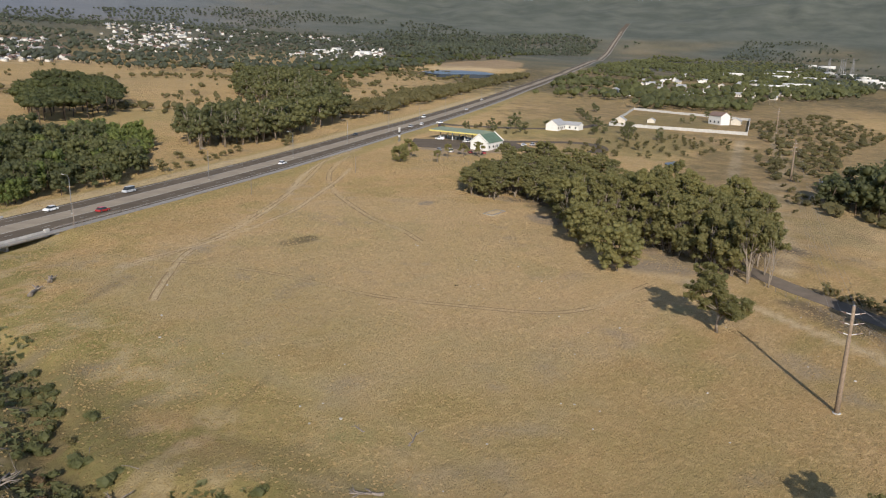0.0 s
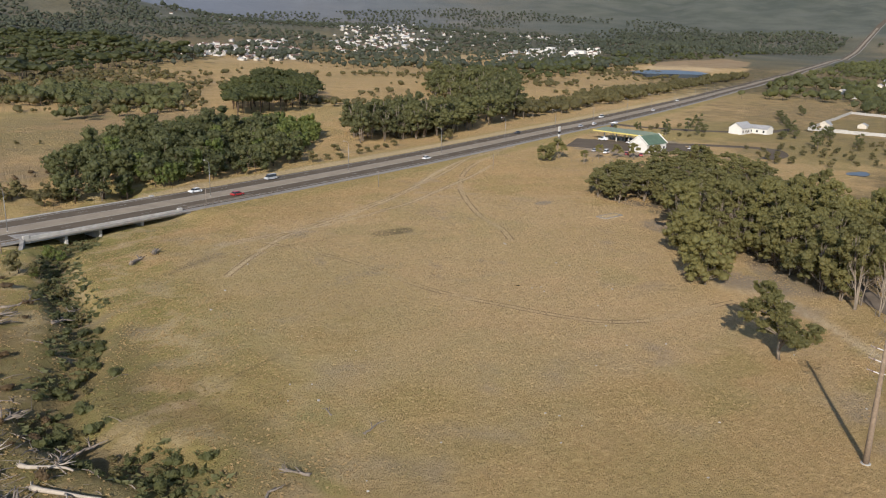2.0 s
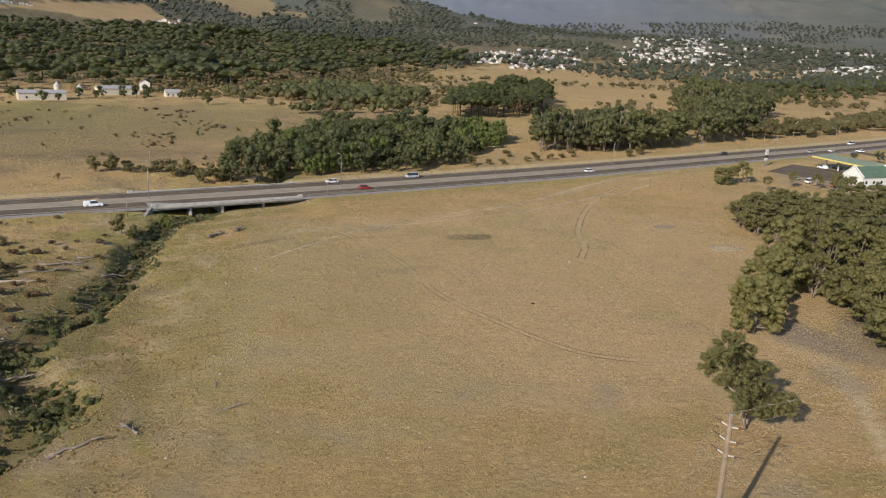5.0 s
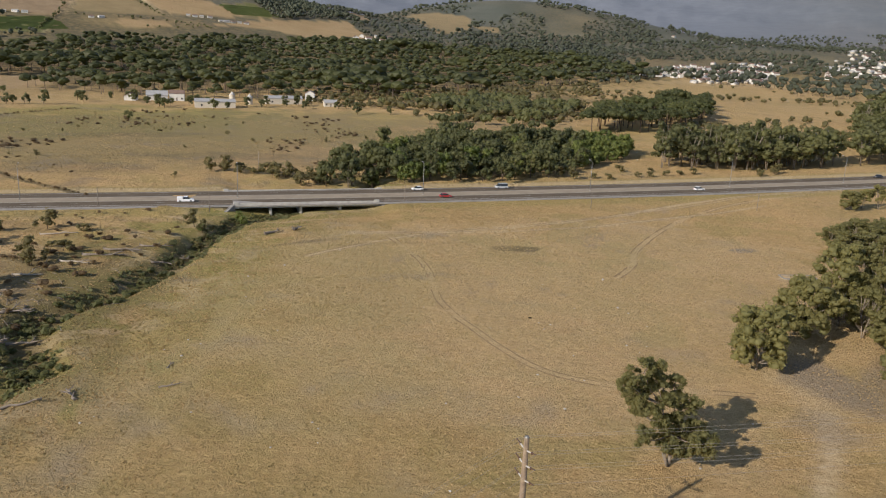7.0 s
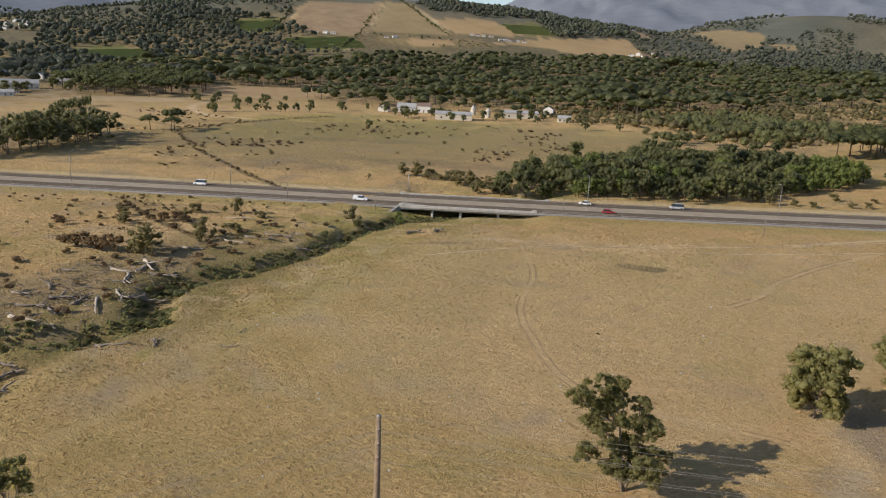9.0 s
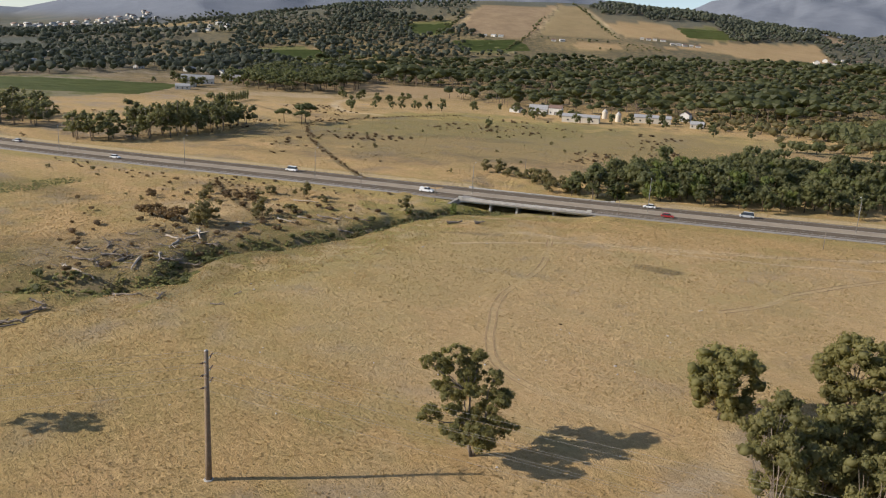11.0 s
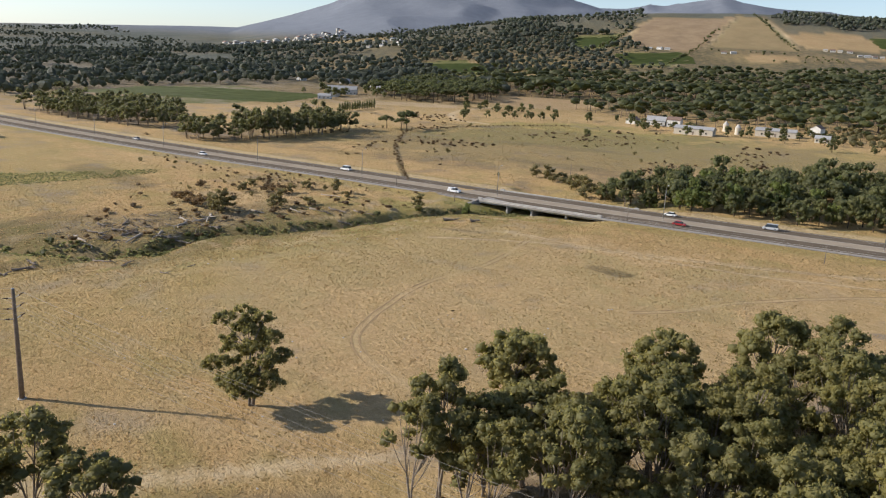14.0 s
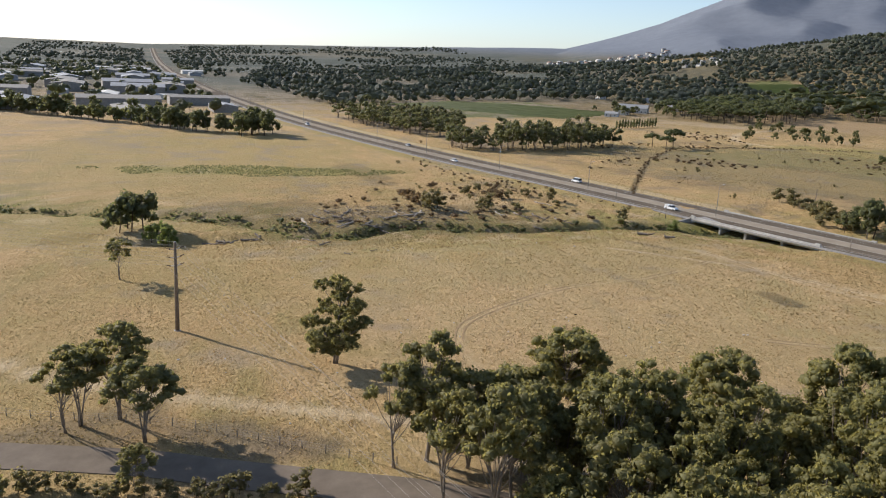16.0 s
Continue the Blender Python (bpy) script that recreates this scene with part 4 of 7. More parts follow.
KINDS = {k: car_meshes(k) for k in ("car", "pickup", "van")}
SKINS = {}


def vehicle(kind, paint, x, y, turn, where, z=None, group=""):
    k = KINDS[kind]
    if (kind, paint) not in SKINS:
        SKINS[kind, paint] = (k["body"].mesh("body", PAINTS[paint]), k["roof"].mesh("roof", PAINTS[paint]))
    z = gz(x, y) if z is None else z
    e = empty({"car": "car", "pickup": "pickup_truck", "van": "minibus"}[kind], Matrix.LocRotScale((x, y, z), Euler((0, 0, turn)), None), f"{paint} {dict(car='hatchback car', pickup='pickup with canopy', van='minibus')[kind]} {where}", "car", group)
    part("body", SKINS[kind, paint][0], e)
    part("roof", SKINS[kind, paint][1], e)
    part("glasshouse", k["cabin"], e, "dark glass")
    for sx in (-1, 1):
        for sy in (-1, 1):
            w = part("wheel", k["tyre"], e)
            w.location = (sx * k["L"] * .31, sy * (k["W"] / 2 - .1), .33)
            part("rim", k["rim"], w)
    for sy in (-1, 1):
        part("headlight", k["front"], e).location = (0, sy * (k["W"] / 2 - .28), 0)
        part("tail_light", k["rear"], e).location = (0, sy * (k["W"] / 2 - .22), 0)
    return e


def on_road(x, off, kind, paint, back=False):
    line = beside(spline(ROAD_EDGE, 3), off)
    i = int(np.argmin(np.abs(line[:, 0] - x)))
    t = line[i + 1] - line[i - 1]
    vehicle(kind, paint, *line[i], math.atan2(t[1], t[0]) + (math.pi if back else 0), "driving on the highway", float(road_height(*line[i])) + 0.01, "traffic on the highway")


for x, off, kind, paint, back in ((-108, 5.0, "pickup", "white", False), (-42, 17.5, "car", "white", True), (-12, 17.5, "van", "silver", True), (62, 5.2, "car", "white", False), (-168, 16.5, "van", "white", True),
                                  (-30, 4.8, "car", "red", False), (205, 5.0, "car", "silver", False), (255, 16, "van", "white", True), (330, 5, "car", "white", False), (420, 16, "car", "white", True),
                                  (-235, 5, "car", "white", False), (-300, 16, "car", "silver", True), (-420, 5, "van", "white", False), (150, 17, "car", "dark", True)):
    on_road(x, off, kind, paint, back)


# ---- trees near the field ----
rng = np.random.default_rng(7)
GUMS = [gum_tree(np.random.default_rng(40 + i), h, s, st, cl, n, 26, 0.23, 0, False) for i, (h, s, st, cl, n) in enumerate(
    [(14, 4.8, 3, .40, 25), (15.5, 4.5, 3, .44, 24), (12.5, 5.0, 4, .34, 26), (14.5, 4.2, 2, .46, 22), (10.5, 4.6, 3, .18, 24)])]
FAR_GUMS = [gum_tree(np.random.default_rng(50 + i), h, s, st, cl, n, 14, 0.3, 0, False) for i, (h, s, st, cl, n) in enumerate([(11.5, 4.8, 3, .15, 20), (12.5, 4.5, 2, .2, 20), (10.5, 4.9, 3, .08, 20)])]


def lone_gum():
    """An open, lopsided gum: foliage in separate lobes on bare forked limbs."""
    g = np.random.default_rng(63)
    wood = Shape()
    lobes = [(-3.8, -3.6, 13.4, 1.5), (-.8, -2.8, 14.6, 1.6), (2.0, -1.6, 14.0, 1.5), (-1.6, -4.8, 11.8, 1.2), (3.4, .4, 11.6, 1.3), (4.6, .8, 8.4, 1.4), (2.8, 2.4, 9.2, 1.6), (.6, .6, 10.6, 1.5), (1.2, 2.8, 7.0, 1.9),
             (3.2, 3.4, 5.2, 1.7), (.6, 4.0, 4.2, 1.6), (-2.6, .2, 8.6, 1.7), (-5.6, -1.0, 6.8, 1.4), (-3.6, 2.0, 5.2, 1.5), (-1.0, 1.6, 5.6, 1.6), (-.4, -3.0, 8.0, 1.1), (-2.0, 3.6, 4.4, 1.5), (2.2, .2, 5.6, 1.6), (-3.2, -2.0, 10.4, 1.2), (.4, -1.4, 12.4, 1.3), (-2.0, 5.6, 6.5, 1.5), (-1.0, 6.2, 5.0, 1.4), (2.2, -3.6, 10.5, 1.4), (1.5, -4.8, 8.6, 1.2)]
    forks = [np.array((-.6, .8, 4.6)), np.array((.9, -.7, 4.2)), np.array((.2, 1.8, 8.4)), np.array((1.6, -.4, 8.0)), np.array((-1.6, -.2, 5.4))]
    foot = np.array((0, 0, -.4))
    for f, base, r0, r1 in ((forks[0], foot, .34, .22), (forks[1], foot + (.3, .2, 0), .30, .2), (forks[2], forks[0], .22, .13), (forks[3], forks[1], .2, .12), (forks[4], forks[0] * .6, .17, .11)):
        wood.tube([base, base * .55 + f * .45 + g.normal(size=3) * .15, f], [r0, (r0 + r1) / 2, r1], 8)
    centres, radii = [], []
    for u, v, h, r in lobes:
        v, h = 1.6 - v, h * .92
        end = np.array((u, v, h - r * .4))
        f = min((q for q in forks if q[2] < end[2] + .3), key=lambda q: np.linalg.norm(q - end), default=forks[1] * .8)
        mid = (f + end) / 2 + g.normal(size=3) * .25
        wood.tube([f, mid, end], [.11, .08, .04], 6, cap=False)
        r *= 1.22
        for k in range(int(10 * r)):
            d = g.normal(size=3)
            d *= r * g.uniform(.35, 1.0) ** .6 / np.linalg.norm(d)
            d[2] *= .62
            if k % 3 == 0:
                wood.tube([end, end + d], [.04, .015], 4, cap=False)
            centres.append(np.array((u, v, h)) + d)
            radii.append(g.uniform(.34, .6))
    return wood.mesh("trunk", M_BARK, True), crown_mesh("crown", np.array(centres), radii, g, 34, 0.2, M_GUM, M_GUMCORE, .8, .78)


LONE = lone_gum()
ROUND = gum_tree(np.random.default_rng(61), 10.5, 5.2, 2, .0, 50, 24, 0.24, 0, False, -.95)
LOW_GUMS = [gum_tree(np.random.default_rng(70 + i), h, sp, 3, .02, 34, 24, 0.24, 0, False, -.9) for i, (h, sp) in enumerate([(12.5, 4.6), (11, 4.9)])]
THIN = gum_tree(np.random.default_rng(62), 8.0, 2.6, 2, .25, 20, 22, 0.19, 0.6, False)


def inside(poly, x, y):
    hit = False
    for (ax, ay), (bx, by) in zip(poly, poly[1:] + poly[:1]):
        if (ay > y) != (by > y) and x < (bx - ax) * (y - ay) / (by - ay) + ax:
            hit = not hit
    return hit


def scatter(poly, gap, rng, tries=4000, keep=None):
    p = np.array(poly)
    (x0, y0), (x1, y1) = p.min(0), p.max(0)
    out, cells = [], {}
    for _ in range(tries):
        x, y = rng.uniform(x0, x1), rng.uniform(y0, y1)
        i, j = int(x // gap), int(y // gap)
        if not inside(poly, x, y) or (keep and not keep(x, y)):
            continue
        if any((x - a) ** 2 + (y - b) ** 2 < gap * gap for di in (-1, 0, 1) for dj in (-1, 0, 1) for a, b in cells.get((i + di, j + dj), ())):
            continue
        cells.setdefault((i, j), []).append((x, y))
        out.append((x, y))
    return out


plant("gum_tree", LONE, 19.4, 28.3, math.radians(69), 1.0, "lone open-crowned gum tree on dry grass")
for x, y, m, s in ((39.5, 63.5, ROUND, 1.12), (53, 81.5, ROUND, 1.15)):
    plant("gum_tree", m, x, y, rng.uniform(0, 6), s, "round bushy gum tree at the edge of a gravel lane", "trees before the grove", tall=1.12)
GROVE_A = [(59, 93), (66, 86), (68, 72), (62, 58), (61, 46), (57, 37), (66, 38), (84, 46), (100, 56), (108, 76), (122, 112), (132, 150), (104, 152), (92, 132), (88, 118), (76, 108)]
GROVE_B = [(80, 137), (78, 146), (90, 160), (108, 162), (106, 146), (92, 136)]
GROVE_C = [(108, 150), (132, 150), (124, 112), (140, 120), (166, 158), (164, 176), (136, 176), (118, 166)]
lane = spline([(52, 43), (54, 52), (57, 62), (63, 78), (74, 116)], 4)
for n, (x, y) in enumerate(scatter(GROVE_A, 5.5, rng, 9000, lambda x, y: far_from(lane, np.array(x), np.array(y)) > 3.4) + scatter(GROVE_B, 4.8, rng) + scatter(GROVE_C, 6.6, rng)):
    near = y < 96
    plant("gum_tree", GUMS[rng.integers(5)] if near else FAR_GUMS[rng.integers(3)], x, y, rng.uniform(0, 6.28), rng.uniform(.9, 1.14) if near else rng.uniform(.8, 1.0), "tall gum tree with olive clumped foliage in a grove", "grove of gum trees", tall=rng.uniform(1.04, 1.2) if near else rng.uniform(.8, .95))
for x, y, k, s in ((55.5, 38, 1, 1.05), (58, 43, 0, 1.1), (59, 48.5, 2, 1.15), (61.5, 54, 3, 1.1), (64, 60, 0, 1.1), (56.5, 33.5, 3, .95), (66, 66, 1, 1.1)):
    plant("gum_tree", GUMS[k] if y < 42 else LOW_GUMS[k % 2], x, y, rng.uniform(0, 6), s, "tall gum tree with pale stems at the grove's edge" if y < 42 else "dense gum tree leafy to the ground at the grove's edge", "grove of gum trees", tall=1.12)
for x, y, k in ((67.5, 72, 0), (67, 78, 1), (64.5, 84, 0), (62, 90, 1), (66, 94, 0), (71, 101, 1), (77, 106, 0), (83, 112, 1), (88, 119, 0), (91, 127, 1), (94, 134, 0), (82, 141, 1), (86, 150, 0), (92, 157, 1), (100, 160, 0)):
    plant("gum_tree", LOW_GUMS[k], x, y, rng.uniform(0, 6), rng.uniform(.8, 1.0), "dense gum tree leafy to the ground at the grove's edge", "grove of gum trees")
for x, y, m, s in ((109, 216, ROUND, .75), (121, 222, GUMS[4], .85), (122, 206, THIN, .8), (115, 221, GUMS[4], .7), (137, 214, THIN, .9), (148, 214, GUMS[4], .6), (152, 208, GUMS[4], .7), (138, 180, GUMS[2], .9), (150, 168, GUMS[0], .9), (160, 176, GUMS[4], .9)):
    plant("gum_tree", m, x, y, rng.uniform(0, 6), s, "gum tree beside the service station fence", "trees by the service station")
for x, y, m, s, t in ((38.5, -8.5, GUMS[0], 1.0, .9), (37, -3.5, GUMS[1], 1.0, 1.0), (44.5, 1, GUMS[2], 1.0, .95), (40.5, -10, GUMS[3], .9, .95)):
    plant("gum_tree", m, x, y, rng.uniform(0, 6), s, "slender gum tree on a bare road verge", "trees by the tar road", tall=t)
plant("gum_tree", THIN, -36, -17, 1.0, 1.3, "small thin gum tree alone on dry grass")
for x, y, s in ((57, 2, .55), (62, -14, .75), (55, -26, .8), (58, -36, .9), (-2, -95, 1.0)):
    plant("gum_tree", GUMS[4], x, y, rng.uniform(0, 6), s, "leafy young gum tree beside the tar road", "trees by the tar road")

# ---- trees of the middle distance ----
MID = {
    "river": [simple_tree(np.random.default_rng(100 + i), h, s, "river", 17, 15, .55) for i, (h, s) in enumerate([(9, 4.6), (10.5, 4.8), (7.5, 4.4)])],
    "willow": [simple_tree(np.random.default_rng(110 + i), h, s, "willow", 16, 24, .45) for i, (h, s) in enumerate([(8.5, 3.6), (7, 3.2)])],
    "gum": [simple_tree(np.random.default_rng(120 + i), h, s, "gum", 26, 18, .42) for i, (h, s) in enumerate([(13, 5.4), (11.5, 5.6), (14.5, 5.2)])],
    "pine": [simple_tree(np.random.default_rng(130 + i), h, s, "pine", 20, 16, .5) for i, (h, s) in enumerate([(12, 6.5), (13, 7.5), (10.5, 5.5)])],
    "dry": [simple_tree(np.random.default_rng(160 + i), h, s, "dry", 12, 26, .26) for i, (h, s) in enumerate([(2.6, 2.6), (3.0, 2.2)])],
    "bush": [simple_tree(np.random.default_rng(140 + i), h, s, "bush", 9, 22, .24) for i, (h, s) in enumerate([(2.4, 2.0), (3.6, 2.6), (1.6, 1.8)])],
}
SAY = {"river": ("river_tree", "dense dark green tree in the river wood"), "willow": ("willow_tree", "pale green willow in the river wood"), "gum": ("gum_tree", "tall gum tree in a roadside row"),
       "pine": ("stone_pine", "flat-topped dark stone pine"), "bush": ("shrub", "low olive-brown shrub on dry ground"), "dry": ("dry_shrub", "broad rust-brown withered shrub on dry ground")}


def clear_of_road(x, y, d=15.5):
    return float(far_from(ROAD_MID, np.array(x), np.array(y))) > d


def stand(kind, places, group, lo=.8, hi=1.15, label=None):
    for x, y in places:
        if clear_of_road(x, y):
            nm, say = SAY[kind]
            plant(nm, MID[kind][rng.integers(len(MID[kind]))], x, y, rng.uniform(0, 6.28), rng.uniform(lo, hi), label or say, group, tall=rng.uniform(.85, 1.1), category="shrub" if kind in ("bush", "dry") else "tree")


def thicket(name, kind, places, lo, hi, label):
    items = []
    for x, y in places:
        if clear_of_road(x, y):
            s = rng.uniform(lo, hi)
            m = Matrix.LocRotScale((x, y, gz(x, y)), Euler((0, 0, rng.uniform(0, 6.28))), (s, s, s * rng.uniform(.7, 1.2)))
            items += [(me, m) for me in MID[kind][rng.integers(len(MID[kind]))]]
    joined(name, items, label, "trees")


def in_wood(gap, *poly, tries=3000):
    return scatter(list(poly), gap, rng, tries)


stand("river", in_wood(6.2, (-78, 201), (-31, 218), (0, 236), (16, 262), (20, 300), (6, 350), (-28, 330), (-66, 285), (-80, 240)), "river wood", .75, 1.3)
stand("gum", in_wood(17, (-70, 205), (-31, 222), (0, 240), (10, 300), (-60, 280)), "river wood", .6, .85, "grey-green gum tree in the river wood")
stand("willow", in_wood(14, (-70, 205), (-31, 222), (0, 240), (10, 300), (-60, 280)), "river wood", .9, 1.3)
stand("willow", in_wood(4.6, (18, 270), (36, 296), (46, 330), (28, 362), (10, 330)), "willows in the river wood")
stand("willow", [(-46, 216), (-43, 219), (-49, 214)], "willows in the river wood", .9, 1.0)
stand("gum", in_wood(6.2, (54, 288), (84, 292), (113, 304), (140, 322), (150, 345), (112, 350), (62, 318)), "gum trees beyond the highway", 1.1, 1.6)
stand("pine", in_wood(9, (28, 410), (70, 425), (110, 490), (140, 640), (105, 620), (60, 520), (34, 450)), "stone pines on the heath", 1.0, 1.45)
thicket("gum_belt", "gum", in_wood(7.2, (-286, 120), (-279, 150), (-286, 185), (-308, 224), (-328, 222), (-312, 190), (-302, 150), (-306, 112)), .95, 1.35, "belt of broad grey-green gum trees by a field")
thicket("gum_belt", "gum", in_wood(10.5, (-490, 62), (-430, 78), (-352, 108), (-350, 130), (-420, 150), (-510, 110)), .9, 1.3, "belt of broad gum trees beside the far highway")
stand("river", [(x + rng.uniform(-5, 5), y + rng.uniform(-4, 4)) for x, y in spline([(-520, -260), (-485, -182), (-426, -96), (-380, -40), (-355, 14)], 5.0)], "tree belt before the warehouses", .9, 1.5)
thicket("gum_belt", "gum", [(x + rng.uniform(-8, 4), y + rng.uniform(-4, 8)) for x, y in spline([(-520, -260), (-485, -182), (-426, -96), (-380, -40), (-362, 0)], 11)], .8, 1.2, "grey-green gum trees in front of warehouses")
stand("river", [(-352, 2), (-345, -4), (-358, -6), (-349, 10), (-366, 2)], "round trees by the far highway", 1.2, 1.6, "broad dark round tree beside the highway")
stand("pine", [(-311, 250), (-303, 260), (-297, 252)], "stone pines by the ditch", .85, .95)
stand("pine", in_wood(11, (-475, 385), (-600, 395), (-770, 600), (-600, 580), (-480, 470)), "stone pines of the estate", 1.0, 1.3)
stand("river", [(-362, 350), (-350, 362), (-340, 372), (-380, 395), (-330, 385), (-322, 392), (-312, 396), (-336, 378), (-326, 386)], "bushy trees by the farm road", .6, .85, "low bushy dark tree by the farm road")
stand("river", [(-390, 405), (-384, 412), (-378, 405), (-372, 415), (-388, 440), (-380, 452), (-350, 340), (-420, 395), (-430, 402), (-412, 408), (-405, 398), (-300, 420), (-310, 430), (-250, 425), (-243, 418), (-262, 432), (-276, 440), (-296, 446), (-190, 452), (-176, 462), (-200, 452), (-212, 424), (-165, 480), (-140, 466), (-195, 500), (-172, 505), (-240, 462), (-160, 500)], "trees round the farm", .5, .85, "rounded dark garden tree by the farm")
stand("river", [(rng.uniform(-640, -540), rng.uniform(330, 470)) for _ in range(22)], "garden trees of the estate", .7, 1.1)
stand("river", [(-230, 349), (-247, 435), (-236, 440), (-205, 430), (-190, 462), (-170, 470), (-150, 490), (-160, 455), (-135, 470), (-120, 440), (-100, 450), (-265, 455), (-285, 450), (-228, 452)], "trees round the farm", .55, .85)
stand("river", in_wood(7.5, (160, 30), (195, 34), (200, 62), (172, 62)), "trees by the hut", 1.2, 1.6, "tall dark tree beside a small hut")
stand("gum", [(284, 232), (290, 236), (296, 232), (276, 206), (270, 200), (297, 196), (303, 199), (430, 326), (436, 332), (308, 226), (316, 224), (322, 230), (330, 236), (262, 268), (256, 274), (268, 278), (250, 262), (276, 286), (300, 280), (338, 252), (344, 244), (232, 268), (240, 276), (224, 282), (470, 250), (476, 236), (410, 240), (418, 236)] + [(312 + 10 * i, 246 + 9 * i) for i in range(9)], "trees round the houses", .4, .65, "dark garden tree beside a house")
stand("bush", [(-123 + 4.2 * i + rng.uniform(-1, 1), 211 - 1.0 * i + (i % 3) * 4 + rng.uniform(-2, 2)) for i in range(12)] + [(-118 + 5 * i, 214 - 0.6 * i) for i in range(9)], "bushes along the stream", 1.3, 1.9, "brown-green bushy tree along a stream")
stand("bush", [(41, 259), (46, 262), (22, 249), (28, 250), (8, 246), (60, 272), (66, 276), (34, 270), (48, 276), (54, 268), (14, 244), (-10, 246), (95, 282), (104, 290)], "shrubs beyond the highway", 1.0, 1.6)
stand("dry", [(-126, 66), (-130, 65), (-122, 67.5), (-133, 63)], "large scrub thicket", 1.1, 1.5)
stand("dry", [(-137, 98), (-134, 100), (-130, 99), (-140, 96), (-156, 78), (-160, 80)], "withered shrubs", .7, 1.1)
stand("bush", [(-118, 70), (-116, 73), (-114, 70)], "large scrub thicket", 1.5, 2.0, "broad brown-green shrub among dead wood")
stand("bush", [(-116, 102), (-112, 100), (-112, 88), (-114, 91), (-143, 89), (-146, 91), (-117, 117), (-94, 133), (-91, 131), (-152, 96), (-134, 104), (-138, 112), (-128, 118)], "shrubs west of the river", .8, 1.5)
river_spots = []
for x, y in RIVER_LINE[6:]:
    for _ in range(2):
        river_spots.append((x + rng.normal() * 1.8, y + rng.normal() * 1.8))
stand("bush", river_spots, "shrubs in the river bed", .3, .62, "dark green shrub in the dry river bed")
stand("river", [(-86, -23), (-89, -20), (-84, -26), (-91, -25)], "bushy trees at the river", .95, 1.2)
stand("willow", [(-74, -13), (-71, -11), (-76, -16)], "bushy trees at the river", .85, 1.05, "bright green bushy tree at the river bank")
stand("willow", [(-85, 146), (-87, 149), (-91, 131)], "young willows by the river", .35, .55)
stand("bush", [(rng.uniform(-330, -120), rng.uniform(190, 330)) for _ in range(16)] + [(rng.uniform(-240, -60), rng.uniform(270, 360)) for _ in range(12)] + [(rng.uniform(-230, -130), rng.uniform(70, 115)) for _ in range(12)], "scattered shrubs", .35, .8)
stand("bush", in_wood(10, (150, 62), (215, 95), (300, 130), (330, 120), (240, 82), (160, 40)), "scrub beside the sandy track", .7, 1.4)
stand("bush", [(54.2 + .38 * k + rng.uniform(-.6, 1.6), -14 + 1.9 * k + rng.uniform(-.6, .6)) for k in range(20)], "shrubs beside the tar road", .5, .95, "yellow-green shrub on the road verge")
stand("bush", [(185 + 7 * i + rng.uniform(-3, 3), 285 + rng.uniform(0, 28)) for i in range(14)] + [(236, 262), (240, 258), (248, 256), (300, 236), (318, 230)], "garden shrubs", .5, 1.0)
stand("bush", in_wood(9, (232, 214), (262, 204), (330, 205), (345, 176), (300, 150), (240, 150), (205, 176)), "scrub east of the station", .6, 1.3, "olive scrub on rough ground by the station")

thicket("gum_wood", "gum", in_wood(9.5, (150, 328), (195, 360), (300, 520), (330, 600), (285, 630), (232, 545), (192, 430)), 1.35, 1.8, "dense block of tall dark gum wood")


def poplar(r):
    """A narrow upright tree."""
    c = [(r.normal() * .25, r.normal() * .25, .9 + .55 * k) for k in range(11)]
    rad = [.75 * math.sin(math.pi * min(1, (k + 1.5) / 12.5)) ** .6 + .15 for k in range(11)]
    return Shape().tube([(0, 0, -.3), (0, 0, 5)], [.14, .05], 6).mesh("trunk", M_DARKBARK, True), crown_mesh("crown", np.array(c), rad, r, 12, .3, M_RIVERTREE, M_RIVERTREE, 1.3)


POPLAR = poplar(np.random.default_rng(150))
for k in range(15):
    u = k / 14
    plant("poplar_tree", POPLAR, -428 - 21 * u, 277 + 43 * u, rng.uniform(0, 6), rng.uniform(.9, 1.1), "narrow upright poplar in a straight row", "row of poplars", tall=rng.uniform(.9, 1.15))

